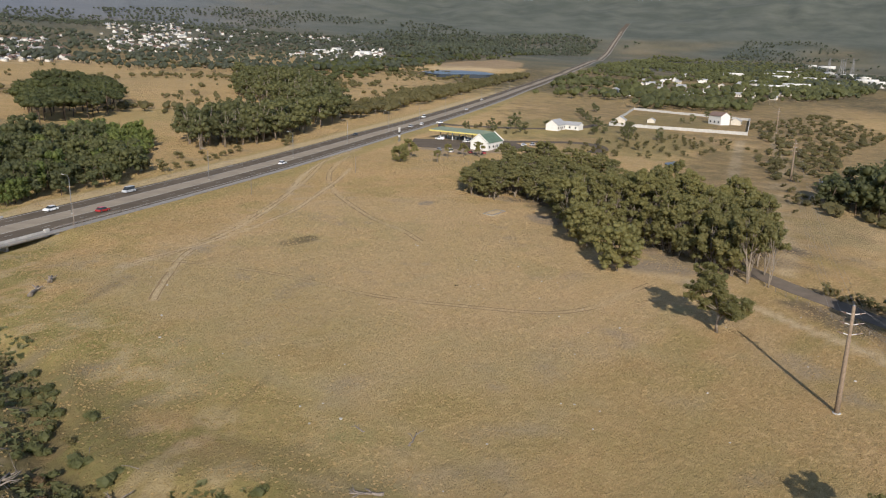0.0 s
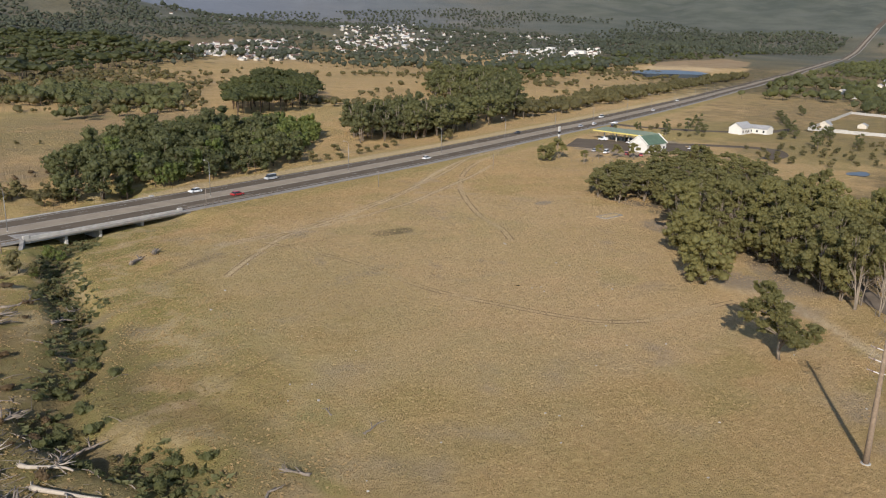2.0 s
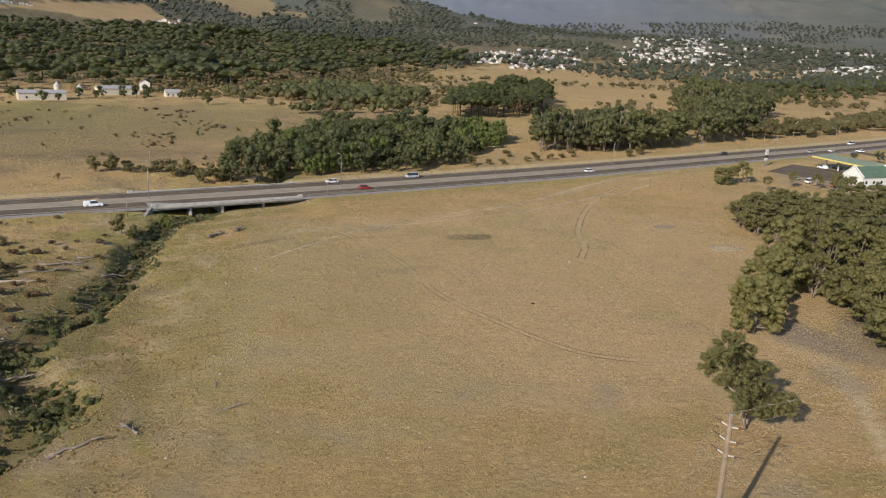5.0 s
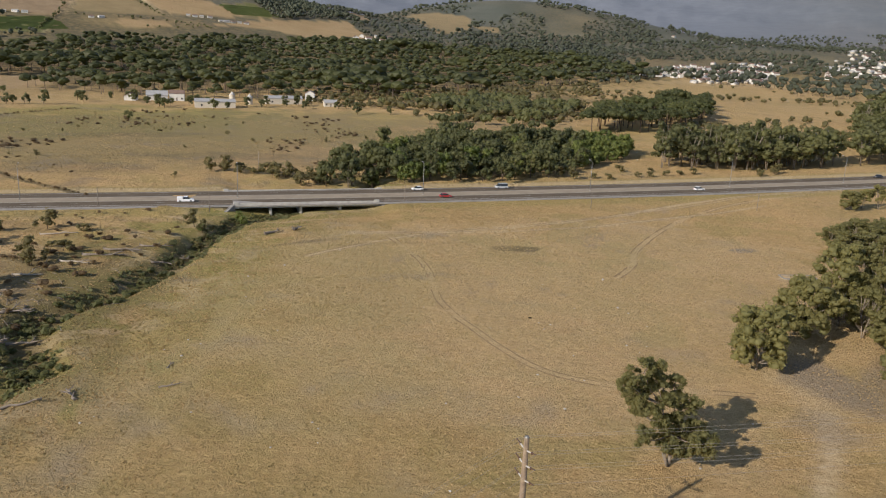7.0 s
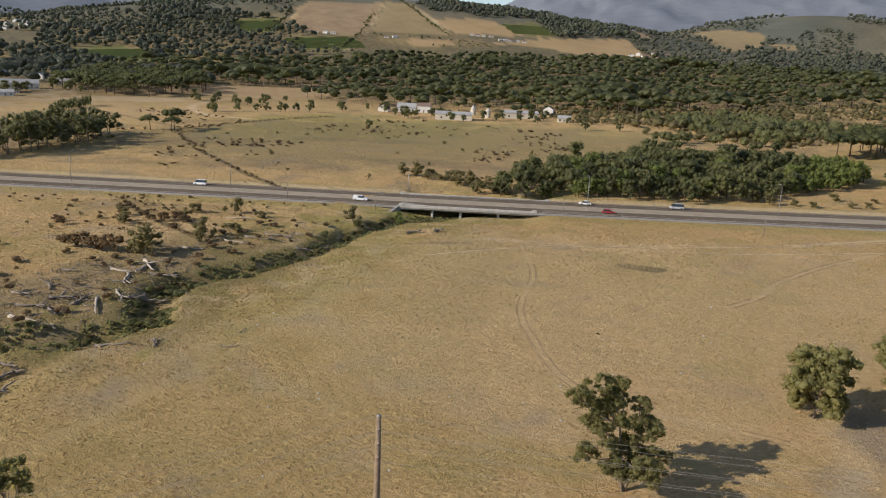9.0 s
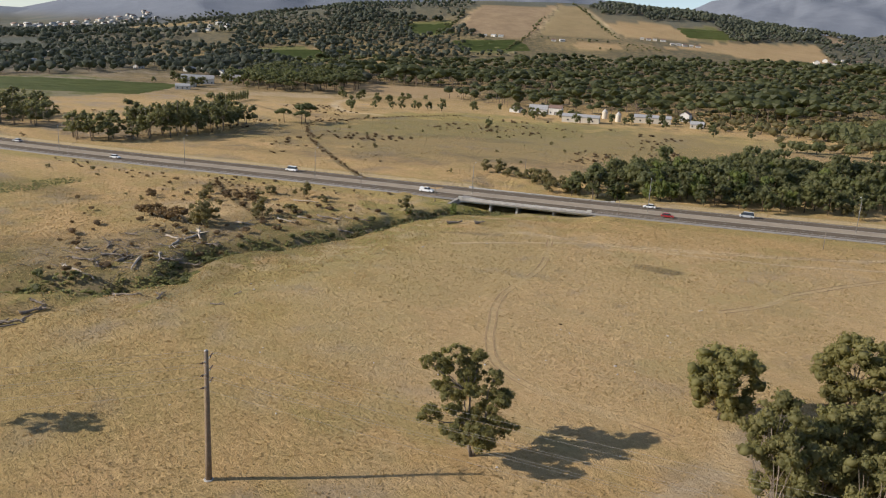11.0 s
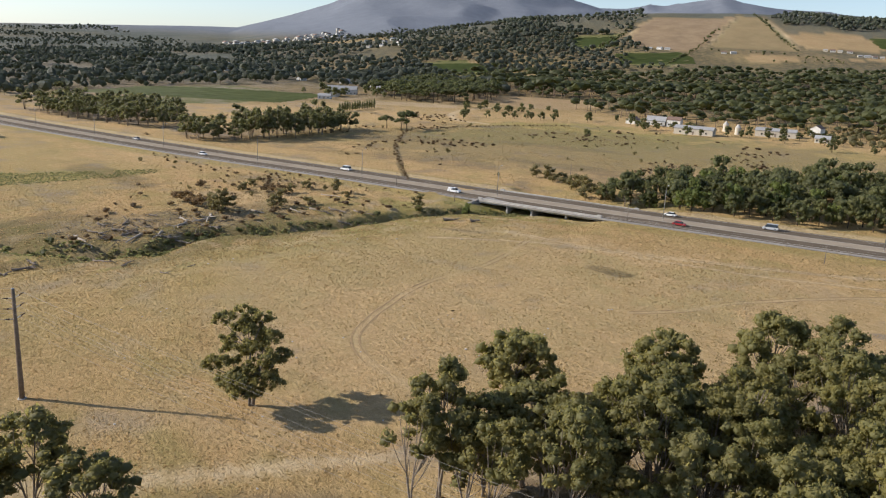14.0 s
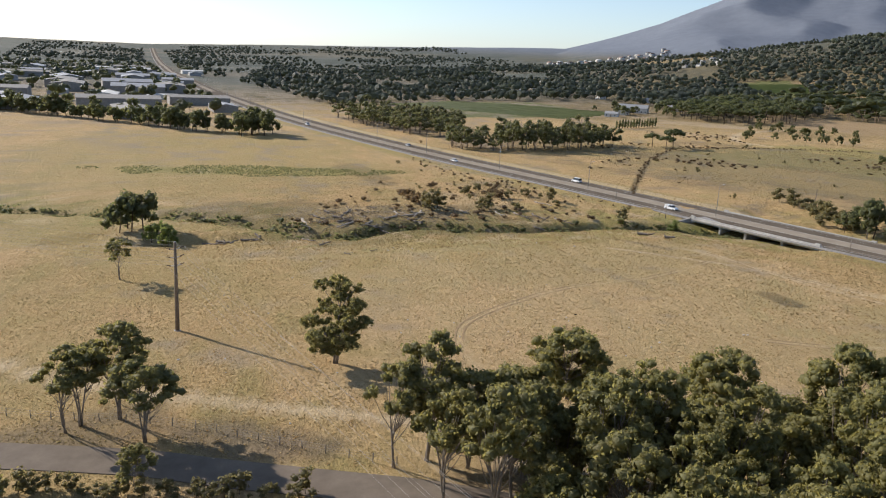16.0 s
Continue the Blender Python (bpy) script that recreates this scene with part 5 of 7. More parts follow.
# ---- far woods: too many trees to count ----
def wood(name, places, mat, bark, label, lo, hi, flat, sprays_n, seed, tall=1.0, lumps=3):
    """One mesh of many small crowns on stems."""
    r = np.random.default_rng(seed)
    c, rad, tv, tf = [], [], [], []
    p = np.array(places)
    z = ground(p[:, 0], p[:, 1])
    for (x, y), h0 in zip(p, z):
        s = r.uniform(lo, hi) * (1 + .3 * float(lump(x, y, 65, 55)))
        h = s * r.uniform(1.5, 2.1) * tall
        if r.uniform() < .18:
            s, h = s * .72, h * 1.3
        for k in range(lumps):
            c.append((x + r.normal() * s * .45, y + r.normal() * s * .45, h0 + h * (0.8 if flat < .7 else 0.62) + r.normal() * s * .1))
            rad.append(s * r.uniform(.6, .85))
        n = len(tv)
        w = s * 0.07
        tv += [(x - w, y, h0 - .3), (x + w, y, h0 - .3), (x, y + w, h0 - .3), (x, y, h0 + h * .8)]
        tf += [(n, n + 1, n + 3), (n + 1, n + 2, n + 3), (n + 2, n, n + 3)]
    v1, f1 = blobs(c, rad, r, 0.25, flat)
    v2, f2 = sprays(c, rad, sprays_n, min(0.9, 0.22 * (lo + hi) / 2), r, flat)
    tv, tf = np.array(tv), np.array(tf)
    faces = [tuple(f) for f in f1] + [tuple(f + len(v1)) for f in f2] + [tuple(f + len(v1) + len(v2)) for f in tf]
    me = mesh_of(name, np.vstack([v1, v2, tv]), faces, [mat, bark], [0] * (len(f1) + len(f2)) + [1] * len(tf))
    return tagged(new(name, me), label, "woods", kind="stuff")


rng = np.random.default_rng(21)
OPEN = [(-480, 410, 60), (-430, 600, 30), (-640, 395, 40), (-270, 462, 15), (-258, 468, 13), (-284, 452, 13), (-218, 440, 18), (-186, 486, 20), (-176, 520, 10), (-150, 482, 11), (-205, 470, 8), (-222, 480, 8), (-612, 1355, 26), (-570, 1362, 24), (-850, 1146, 18), (-748, 1207, 16)]


HILL_FIELDS = [p for kind in ("tilled", "vine", "olive", "stubble", "quarry") for p in FIELDS[kind]]
HILL_TRACKS = np.vstack([spline(p, 20) for p, w, q in TRACKS[11:14]])


def free(x, y):
    if any(inside(p, x, y) for p in HILL_FIELDS) or (y > 950 and np.hypot(HILL_TRACKS[:, 0] - x, HILL_TRACKS[:, 1] - y).min() < 11):
        return False
    return all((x - a) ** 2 + (y - b) ** 2 > d * d for a, b, d in OPEN) and clear_of_road(x, y, 40)


forest = scatter([(-560, 575), (-380, 490), (-300, 472), (-235, 492), (-195, 505), (-150, 545), (-60, 690), (60, 870), (150, 1000), (60, 1300), (-240, 1270), (-430, 1190), (-640, 1050), (-720, 850), (-880, 700), (-640, 610)], 10, rng, 18000, free)
wood("pine_forest", forest, M_PINE, M_DARKBARK, "dense forest of dark stone pines behind the farm", 3.4, 8.0, 0.55, 4, 31, 1.0, 2)
broad = lambda x, y: free(x, y) and lump(np.array(x), np.array(y), 130, 12) + .5 * lump(np.array(x), np.array(y), 45, 13) > -0.2
west = scatter([(-560, 78), (-720, 170), (-760, 330), (-900, 640), (-1300, 900), (-2100, 700), (-2100, 0), (-1100, -40)], 13, rng, 15000, lambda x, y: free(x, y) and lump(np.array(x), np.array(y), 150, 14) > -0.55)
wood("west_woods", west, M_HAZEWOOD, M_DARKBARK, "wide dark woods beyond the vineyards", 3.8, 7.0, 0.85, 1, 32, 1.0, 2)
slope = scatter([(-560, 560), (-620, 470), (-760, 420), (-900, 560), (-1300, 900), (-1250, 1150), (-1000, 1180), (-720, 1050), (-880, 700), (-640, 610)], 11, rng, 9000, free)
wood("slope_woods", slope, M_HAZEWOOD, M_DARKBARK, "trees among the vineyards on the slope", 3.6, 7.0, 0.85, 2, 47, 1.0, 2)
yards = scatter([(-480, -160), (-400, -40), (-560, 10), (-1000, -80), (-1800, -200), (-1700, -600), (-800, -380)], 24, rng, 2500, lambda x, y: clear_of_road(x, y, 25))
wood("yard_trees", yards, M_RIVERTREE, M_DARKBARK, "trees between the warehouses", 3.5, 6.5, 0.85, 4, 48)
ridge = scatter([(-1900, 900), (-1150, 900), (-960, 1010), (-985, 1200), (-1064, 1345), (-1250, 1500), (-1500, 1700), (-2300, 1500)], 11, rng, 14000, broad) + scatter([(-618, 1596), (-560, 1500), (-520, 1490), (-435, 1671), (-520, 1760), (-640, 1760)], 8.5, rng, 5000, free)
ridge += scatter([(-862, 1492), (-900, 1640), (-640, 1740), (-637, 1622), (-709, 1490), (-749, 1517), (-800, 1450)], 8.5, rng, 5000, free) + scatter([(-640, 1640), (-420, 1700), (-420, 1900), (-900, 1900), (-900, 1680)], 12, rng, 5000, broad)
hedges = [(x + rng.normal() * 2, y + rng.normal() * 2) for line in (TRACKS[11][0], TRACKS[12][0], TRACKS[13][0]) for x, y in beside(spline(line, 7), 12)[:46]]
hedges += scatter([(-880, 1110), (-800, 1190), (-740, 1230), (-660, 1200), (-560, 1270), (-600, 1300), (-690, 1260), (-780, 1210)], 9, rng, 900, free)
wood("field_hedges", hedges, M_RIVERTREE, M_DARKBARK, "dark hedge trees along the tracks of the hill", 1.6, 3.4, 0.9, 4, 60, 1.0, 2)
wood("hill_woods", ridge, M_HAZEWOOD, M_DARKBARK, "dark plantation on the vineyard hill", 3.0, 5.4, 1.0, 1, 33, 1.1, 2)
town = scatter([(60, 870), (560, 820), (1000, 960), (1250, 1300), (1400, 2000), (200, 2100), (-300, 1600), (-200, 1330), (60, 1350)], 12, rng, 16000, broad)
wood("town_trees", town, M_HAZEWOOD, M_DARKBARK, "mixed trees among the far houses of the town", 3.2, 5.6, 0.85, 1, 34, 1.2, 2)
east = scatter([(500, 445), (824, 650), (1500, 1010), (2300, 1330), (2500, 900), (1200, 330), (700, 270), (580, 330), (575, 390)], 11.5, rng, 16000, lambda x, y: clear_of_road(x, y, 25) and lump(np.array(x), np.array(y), 90, 15) > -0.45)
wood("east_woods", east, M_RIVERTREE, M_DARKBARK, "mixed garden trees and plantation east of the highway", 3.5, 6.0, 0.85, 1, 35, 1.0, 2)
band = scatter([(300, 620), (560, 720), (980, 960), (1900, 1500), (1700, 1650), (900, 1120), (500, 900)], 13, rng, 7000, lambda x, y: clear_of_road(x, y, 25) and broad(x, y) and math.hypot((x - 770) / 150, (y - 800) / 110) > 1)
wood("road_woods", band, M_PINE, M_DARKBARK, "tree belt along the far highway", 3.5, 6.0, 0.8, 4, 36)
east2 = scatter([(1250, 560), (1900, 900), (2500, 1180), (3000, 1330), (3150, 1100), (2500, 640), (1700, 380), (1250, 330)], 15, rng, 12000, lambda x, y: clear_of_road(x, y, 30) and lump(np.array(x), np.array(y), 150, 75) + .4 * lump(np.array(x), np.array(y), 50, 76) > -0.05)
wood("far_east_woods", east2, M_HAZEWOOD, M_DARKBARK, "dark tree belts between far houses and pylons", 4.0, 7.0, 0.8, 0, 77, 0.9, 1)
near_east = scatter([(560, 330), (640, 300), (1100, 280), (1300, 420), (1000, 420), (700, 360)], 12, rng, 1800, lambda x, y: lump(np.array(x), np.array(y), 60, 78) > 0) + scatter([(500, 330), (640, 395), (640, 300), (590, 262)], 7, rng, 1200)
wood("near_east_woods", near_east, M_RIVERTREE, M_DARKBARK, "tall hedge of dark trees behind a walled yard", 3.0, 5.4, 0.9, 6, 79, 1.0, 2)
rows = scatter([(196, 352), (333, 428), (470, 505), (617, 590), (850, 722), (840, 742), (600, 616), (455, 532), (320, 458), (200, 378)], 6.0, rng, 6000, lambda x, y: clear_of_road(x, y, 15))
wood("roadside_trees", rows, M_BUSH, M_BARK, "belt of trees along the highway", 2.8, 4.0, 0.9, 22, 42, 1.1)
bank = [(x + rng.normal() * 3.0, y + rng.normal() * 3.0) for x, y in RIVER_LINE[6:] for _ in range(4)]
wood("river_weeds", bank, M_RIVERTREE, M_DARKBARK, "dark tangled bushes along the river bed", 0.5, 1.1, 0.75, 40, 43, 0.55)
west_scrub = scatter([(-170, 60), (-96, 20), (-92, 60), (-94, 120), (-100, 150), (-160, 130), (-200, 100)], 5.0, rng, 3000, lambda x, y: lump(np.array(x), np.array(y), 9, 19) > 0.05 and clear_of_road(x, y, 16))
wood("dry_scrub", west_scrub, M_DRYBUSH, M_DARKBARK, "low brown dry scrub west of the river", 0.4, 1.1, 0.6, 30, 45, 0.5)
ditch_line = np.vstack([spline(p, 3.5) for p, w, s in DARK_LINES[:3]])
wood("ditch_scrub", [(x + rng.normal() * .6, y + rng.normal() * .6) for x, y in ditch_line], M_DRYBUSH, M_DARKBARK, "dark weeds along a field ditch", 0.4, 0.9, 0.7, 22, 46, 0.5)
scrub2 = scatter([(310, 100), (480, 120), (640, 220), (450, 210), (330, 140)], 7, rng, 2500) + scatter([(150, 30), (330, 110), (310, 150), (160, 62)], 7, rng, 2500, lambda x, y: lump(np.array(x), np.array(y), 30, 18) > 0)
wood("east_scrub", scrub2, M_BUSH, M_DARKBARK, "low scrub over sandy ground", 1.2, 2.6, 0.7, 22, 44, 0.6)
heath = scatter([(0, 430), (140, 380), (330, 470), (680, 680), (900, 1050), (300, 1020), (100, 800), (-60, 640)], 9, rng, 9000, lambda x, y: lump(np.array(x), np.array(y), 60, 16) + .5 * lump(np.array(x), np.array(y), 18, 62) > 0.12 and clear_of_road(x, y, 30))
wood("heath_bushes", heath, M_BUSH, M_DARKBARK, "scattered bushes over pale heath", 1.2, 3.6, 0.75, 6, 37, 0.7, 2)
damp = scatter([(-70, 395), (-5, 425), (30, 560), (-60, 600), (-120, 520)], 9, rng, 1600, lambda x, y: lump(np.array(x), np.array(y), 35, 56) > -0.1)
wood("wetland_trees", damp, M_RIVERTREE, M_DARKBARK, "loose trees on marshy ground", 2.8, 4.6, 0.9, 24, 49)
wet = scatter([(-200, 520), (-60, 430), (20, 440), (60, 640), (60, 860), (-60, 740), (-180, 610)], 6.5, rng, 7000, lambda x, y: lump(np.array(x), np.array(y), 40, 17) + .5 * lump(np.array(x), np.array(y), 14, 63) > -0.05)
wood("wetland_bushes", wet, M_BUSH, M_DARKBARK, "low dark bushes over marshy ground", 1.2, 3.8, 0.75, 6, 38, 0.75, 2)

pasture = scatter([(-420, 180), (-140, 165), (-60, 225), (-85, 300), (-110, 395), (-230, 420), (-400, 330)], 4.5, rng, 9000, lambda x, y: clear_of_road(x, y, 16) and lump(np.array(x), np.array(y), 38, 64) + .8 * lump(np.array(x), np.array(y), 11, 65) > 0.62)
wood("pasture_scrub", pasture, M_DRYBUSH, M_DARKBARK, "low brown heather clumps over dry pasture", 0.5, 1.5, 0.5, 10, 66, 0.35, 2)
verge = scatter([(-330, 90), (-230, 84), (-150, 105), (-110, 135), (-104, 150), (-160, 125), (-250, 98), (-330, 104)], 4, rng, 2500, lambda x, y: clear_of_road(x, y, 17) and lump(np.array(x), np.array(y), 16, 67) > 0)
wood("verge_scrub", verge, M_DRYBUSH, M_DARKBARK, "dry brown weeds below the highway bank", 0.4, 1.1, 0.55, 14, 68, 0.4, 2)
hill2 = scatter([(-440, 1520), (-200, 1390), (60, 1330), (240, 1500), (300, 2500), (-380, 2650), (-520, 1900)], 16, rng, 9000, lambda x, y: free(x, y) and lump(np.array(x), np.array(y), 120, 12) > -0.35)
wood("back_woods", hill2, M_HAZEWOOD, M_DARKBARK, "dark trees on the slopes behind the hill", 3.5, 6.5, 0.85, 0, 51, 1.0, 2)
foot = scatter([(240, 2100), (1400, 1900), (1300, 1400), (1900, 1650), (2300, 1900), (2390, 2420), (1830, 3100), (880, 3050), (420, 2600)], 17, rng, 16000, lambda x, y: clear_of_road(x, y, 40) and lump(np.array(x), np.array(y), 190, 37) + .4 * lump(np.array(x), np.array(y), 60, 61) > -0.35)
wood("foothill_woods", foot, M_HAZEWOOD, M_DARKBARK, "trees over the foot of the mountains", 4.5, 8.0, 0.8, 0, 52, 1.0, 1)
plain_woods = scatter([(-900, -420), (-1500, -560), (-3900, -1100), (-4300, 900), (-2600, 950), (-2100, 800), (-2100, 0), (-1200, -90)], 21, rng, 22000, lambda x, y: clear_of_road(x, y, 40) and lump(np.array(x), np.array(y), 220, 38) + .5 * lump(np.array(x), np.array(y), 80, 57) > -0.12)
wood("plain_woods", plain_woods, M_HAZEWOOD, M_DARKBARK, "tree belts over the far plain", 5.0, 9.0, 0.75, 0, 53, .75, 1)
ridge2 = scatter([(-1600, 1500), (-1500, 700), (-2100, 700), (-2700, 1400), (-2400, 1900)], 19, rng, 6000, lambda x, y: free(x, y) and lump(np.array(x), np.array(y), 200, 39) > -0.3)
wood("ridge_woods", ridge2, M_HAZEWOOD, M_DARKBARK, "dark woods climbing the far slope", 4.0, 7.0, 0.85, 0, 54, 1.0, 2)
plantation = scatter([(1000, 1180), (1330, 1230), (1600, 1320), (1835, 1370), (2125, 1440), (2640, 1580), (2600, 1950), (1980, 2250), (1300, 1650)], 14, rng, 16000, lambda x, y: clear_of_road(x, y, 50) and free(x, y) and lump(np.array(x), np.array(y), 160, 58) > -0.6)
wood("plantation", plantation, M_HAZEWOOD, M_DARKBARK, "dark plantation before the mountain", 5.0, 7.5, 0.95, 0, 59, 1.3, 1)

# ---- buildings ----
def house_meshes(w, d, h, ridge, wall_mat, roof_mat, name=""):
    """A plain gabled house: walls with gables, a thick overhanging roof, windows and a door. Ridge along x."""
    wall = Shape()
    a, b = w / 2, d / 2
    v = [(-a, -b, -1), (a, -b, -1), (a, b, -1), (-a, b, -1), (-a, -b, h), (a, -b, h), (a, b, h), (-a, b, h), (-a, 0, ridge), (a, 0, ridge)]
    wall.add(v, [(0, 1, 5, 4), (2, 3, 7, 6), (1, 2, 6, 9, 5), (3, 0, 4, 8, 7), (0, 3, 2, 1)])
    roof = Shape()
    o, t = 0.35, 0.16
    k = (ridge - h) / b
    for s in (-1, 1):
        p = [(-a - o, s * (b + o), h - o * k), (a + o, s * (b + o), h - o * k), (a + o, 0, ridge), (-a - o, 0, ridge)]
        q = [(x, y, z + t) for x, y, z in p]
        roof.add(p + q, [(0, 1, 2, 3), (7, 6, 5, 4), (0, 4, 5, 1), (1, 5, 6, 2), (3, 7, 4, 0)] if s > 0 else [(3, 2, 1, 0), (4, 5, 6, 7), (1, 5, 4, 0), (2, 6, 5, 1), (0, 4, 7, 3)])
    return dict(w=w, d=d, h=h, wall=wall.mesh("wall", wall_mat), roof=roof.mesh("roof", roof_mat), pane=Shape().box(-.55, -.05, 0, .55, .05, 1.2).mesh("window", M_GLASS), door=Shape().box(-.45, -.05, 0, .45, .05, 2.05).mesh("door", M_GREYWOOD))


def house(k, x, y, turn, label, group="", windows=3, name="house", scale=1.0):
    e = empty(name, Matrix.LocRotScale((x, y, gz(x, y)), Euler((0, 0, turn)), (scale,) * 3), label, "building" if name != "house" else "house", group)
    part("wall", k["wall"], e)
    part("roof", k["roof"], e)
    if windows:
        for s in (-1, 1):
            for i in range(windows):
                o = part("window", k["pane"], e)
                o.location = ((i + .5) * k["w"] / windows - k["w"] / 2, s * (k["d"] / 2 + .02), min(1.0, k["h"] * .3))
        part("door", k["door"], e).location = (0, -k["d"] / 2 - .03, 0)
    return e


WHITE_BIG = house_meshes(14, 8, 3.6, 6.6, M_WHITE, M_GREYROOF)
HOUSES = [house_meshes(11, 7.5, 2.9, 5.0, M_WHITE, M_TILEROOF), house_meshes(9, 7, 2.8, 4.6, M_CREAM, M_GREYROOF), house_meshes(12, 8, 3.0, 4.8, M_WHITE, M_GREYROOF), house_meshes(10, 7, 5.2, 7.2, M_WHITE, M_TILEROOF)]
SHED = house_meshes(26, 11, 4.0, 5.6, M_CREAM, M_GREYROOF)
WAREHOUSE = [house_meshes(46, 28, 7, 9.5, M_CONCD, M_GREYROOF), house_meshes(60, 30, 8, 10, M_CONCD, M_CONCD), house_meshes(34, 22, 6, 8, M_GREYROOF, M_GREYROOF), house_meshes(40, 18, 6, 7.5, M_WHITE, M_WHITE)]
rng = np.random.default_rng(77)


def far_village(name, poly, gap, kinds, label, tries=3000, lo=.9, hi=1.25, turn=0.4):
    """Far houses, too many to count, in one mesh."""
    items = []
    for x, y in scatter(poly, gap, rng, tries, lambda x, y: clear_of_road(x, y, 26)):
        k = kinds[rng.integers(len(kinds))]
        m = Matrix.LocRotScale((x, y, gz(x, y)), Euler((0, 0, turn + rng.integers(4) * math.pi / 2 + rng.normal() * .12)), (rng.uniform(lo, hi),) * 3)
        items += [(k["wall"], m), (k["roof"], m)]
    joined(name, items, label, "houses")


def settle(poly, gap, kinds, label, group, name="house", tries=3000, windows=0, keep=None, lo=.9, hi=1.25, turn=0.4):
    for x, y in scatter(poly, gap, rng, tries, lambda x, y: clear_of_road(x, y, 26) and (keep is None or keep(x, y))):
        house(kinds[rng.integers(len(kinds))], x, y, turn + rng.integers(4) * math.pi / 2 + rng.normal() * .12, label, group, windows, name, rng.uniform(lo, hi))


settle([(120, 1030), (275, 1005), (390, 1330), (240, 1400)], 17, HOUSES, "small white house with a pitched roof in the town", "houses of the town", lo=.7, hi=1.0)
settle([(435, 1225), (726, 1340), (760, 1640), (520, 1500)], 30, HOUSES, "small white house among trees in the town", "houses of the town", lo=.7, hi=1.0)
settle([(640, 1085), (908, 1128), (1126, 1372), (850, 1330)], 34, [WAREHOUSE[3], HOUSES[2], HOUSES[3], HOUSES[0]], "white flat-fronted building on the edge of town", "buildings on the edge of town", lo=.7, hi=1.0)
settle([(620, 440), (900, 590), (1350, 720), (1200, 420), (680, 300)], 44, [HOUSES[1], HOUSES[2]], "low house among garden trees", "houses east of the highway", windows=2)
far_village("white_village", [(-2741, 1005), (-2738, 1225), (-2877, 1543), (-2650, 1500), (-2500, 1000)], 36, HOUSES, "white houses of a village on the far slope", lo=1.3, hi=1.9)
settle([(-520, -210), (-460, -90), (-560, 0), (-900, -60), (-1500, -150), (-1400, -520), (-800, -360)], 62, WAREHOUSE, "low grey warehouse in an industrial park", "warehouses", "warehouse", lo=.7, hi=1.2, turn=.2)
MANOR = house_meshes(30, 9, 5.2, 8.4, M_WHITE, M_GREYROOF)
house(MANOR, -604, 372, .95, "long white manor house with a grey roof", "estate buildings", 8)
house(WHITE_BIG, -582, 352, 2.5, "white gabled wing beside the manor", "estate buildings", 4)
house(WHITE_BIG, -626, 430, .9, "white estate building with a pale roof", "estate buildings", 4)
house(HOUSES[2], -560, 330, .9, "low white lodge before the manor", "estate buildings", 3)
far_village("east_roofs", [(900, 440), (1900, 880), (2600, 900), (1700, 430), (1000, 330)], 62, [HOUSES[0], HOUSES[1], HOUSES[2], WAREHOUSE[3]], "scattered pale roofs among far eastern trees", lo=.8, hi=1.2)
far_village("town_centre", [(181, 960), (255, 975), (430, 1509), (350, 1496)], 19, HOUSES, "close white houses in the town", lo=.7, hi=1.0)
far_village("town_hillside", [(487, 1300), (581, 1260), (900, 1900), (1350, 2700), (1200, 2700), (700, 1900)], 26, HOUSES, "white houses climbing between town trees", lo=.8, hi=1.2)
far_village("town_outskirts", [(290, 1480), (900, 1800), (1500, 2000), (1300, 1500), (760, 1400)], 46, HOUSES, "small pale houses scattered among town trees", lo=.7, hi=1.0)
far_village("foothill_houses", [(300, 2150), (700, 2300), (1500, 2500), (1500, 2300), (700, 2080)], 60, [HOUSES[0], HOUSES[1]], "pale houses at the foot of the mountain")
settle([(-1340, 820), (-1300, 880), (-1400, 930), (-1430, 860)], 26, [HOUSES[2], HOUSES[3]], "white farmstead on the slope", "slope farmstead")
settle([(-900, 300), (-1250, 420), (-1350, 560), (-1000, 480)], 70, [HOUSES[0], HOUSES[2], HOUSES[1]], "white house half hidden in the woods", "houses in the woods")
for x, y in ((-648, 1340), (-638, 1346), (-628, 1352), (-616, 1362), (-590, 1348), (-582, 1356), (-572, 1362), (-562, 1368), (-552, 1376), (-864, 1136), (-852, 1148), (-840, 1154), (-754, 1202), (-742, 1212)):
    house(HOUSES[rng.integers(3)], x, y, .6 + rng.normal() * .3, "small pale cottage between vineyards", "vineyard cottages", 2, scale=.8)
settle([(-700, 480), (-850, 600), (-950, 560), (-820, 420)], 55, [HOUSES[2], HOUSES[0]], "white farmhouse among trees", "farmhouses", windows=2)
settle([(-360, 1420), (-300, 1460), (-310, 1520), (-370, 1470)], 26, [HOUSES[0], HOUSES[1]], "pale cottage on a stubble slope", "hill cottages")
for x, y, t, k, lab in ((-270, 462, .5, WHITE_BIG, "white gabled farmhouse among trees"), (-284, 452, 1.9, HOUSES[0], "white outbuilding beside the farmhouse"), (-258, 468, .4, HOUSES[3], "tall white farm building among trees"), (-218, 440, .45, SHED, "long grey-roofed farm shed"),
                        (-186, 486, .5, SHED, "long white-roofed farm shed"), (-176, 520, 1.8, HOUSES[3], "tall cream gabled building behind a shed"), (-150, 482, .4, HOUSES[1], "small cream cottage by the farm")):
    house(k, x, y, t, lab, "farm buildings", 3)


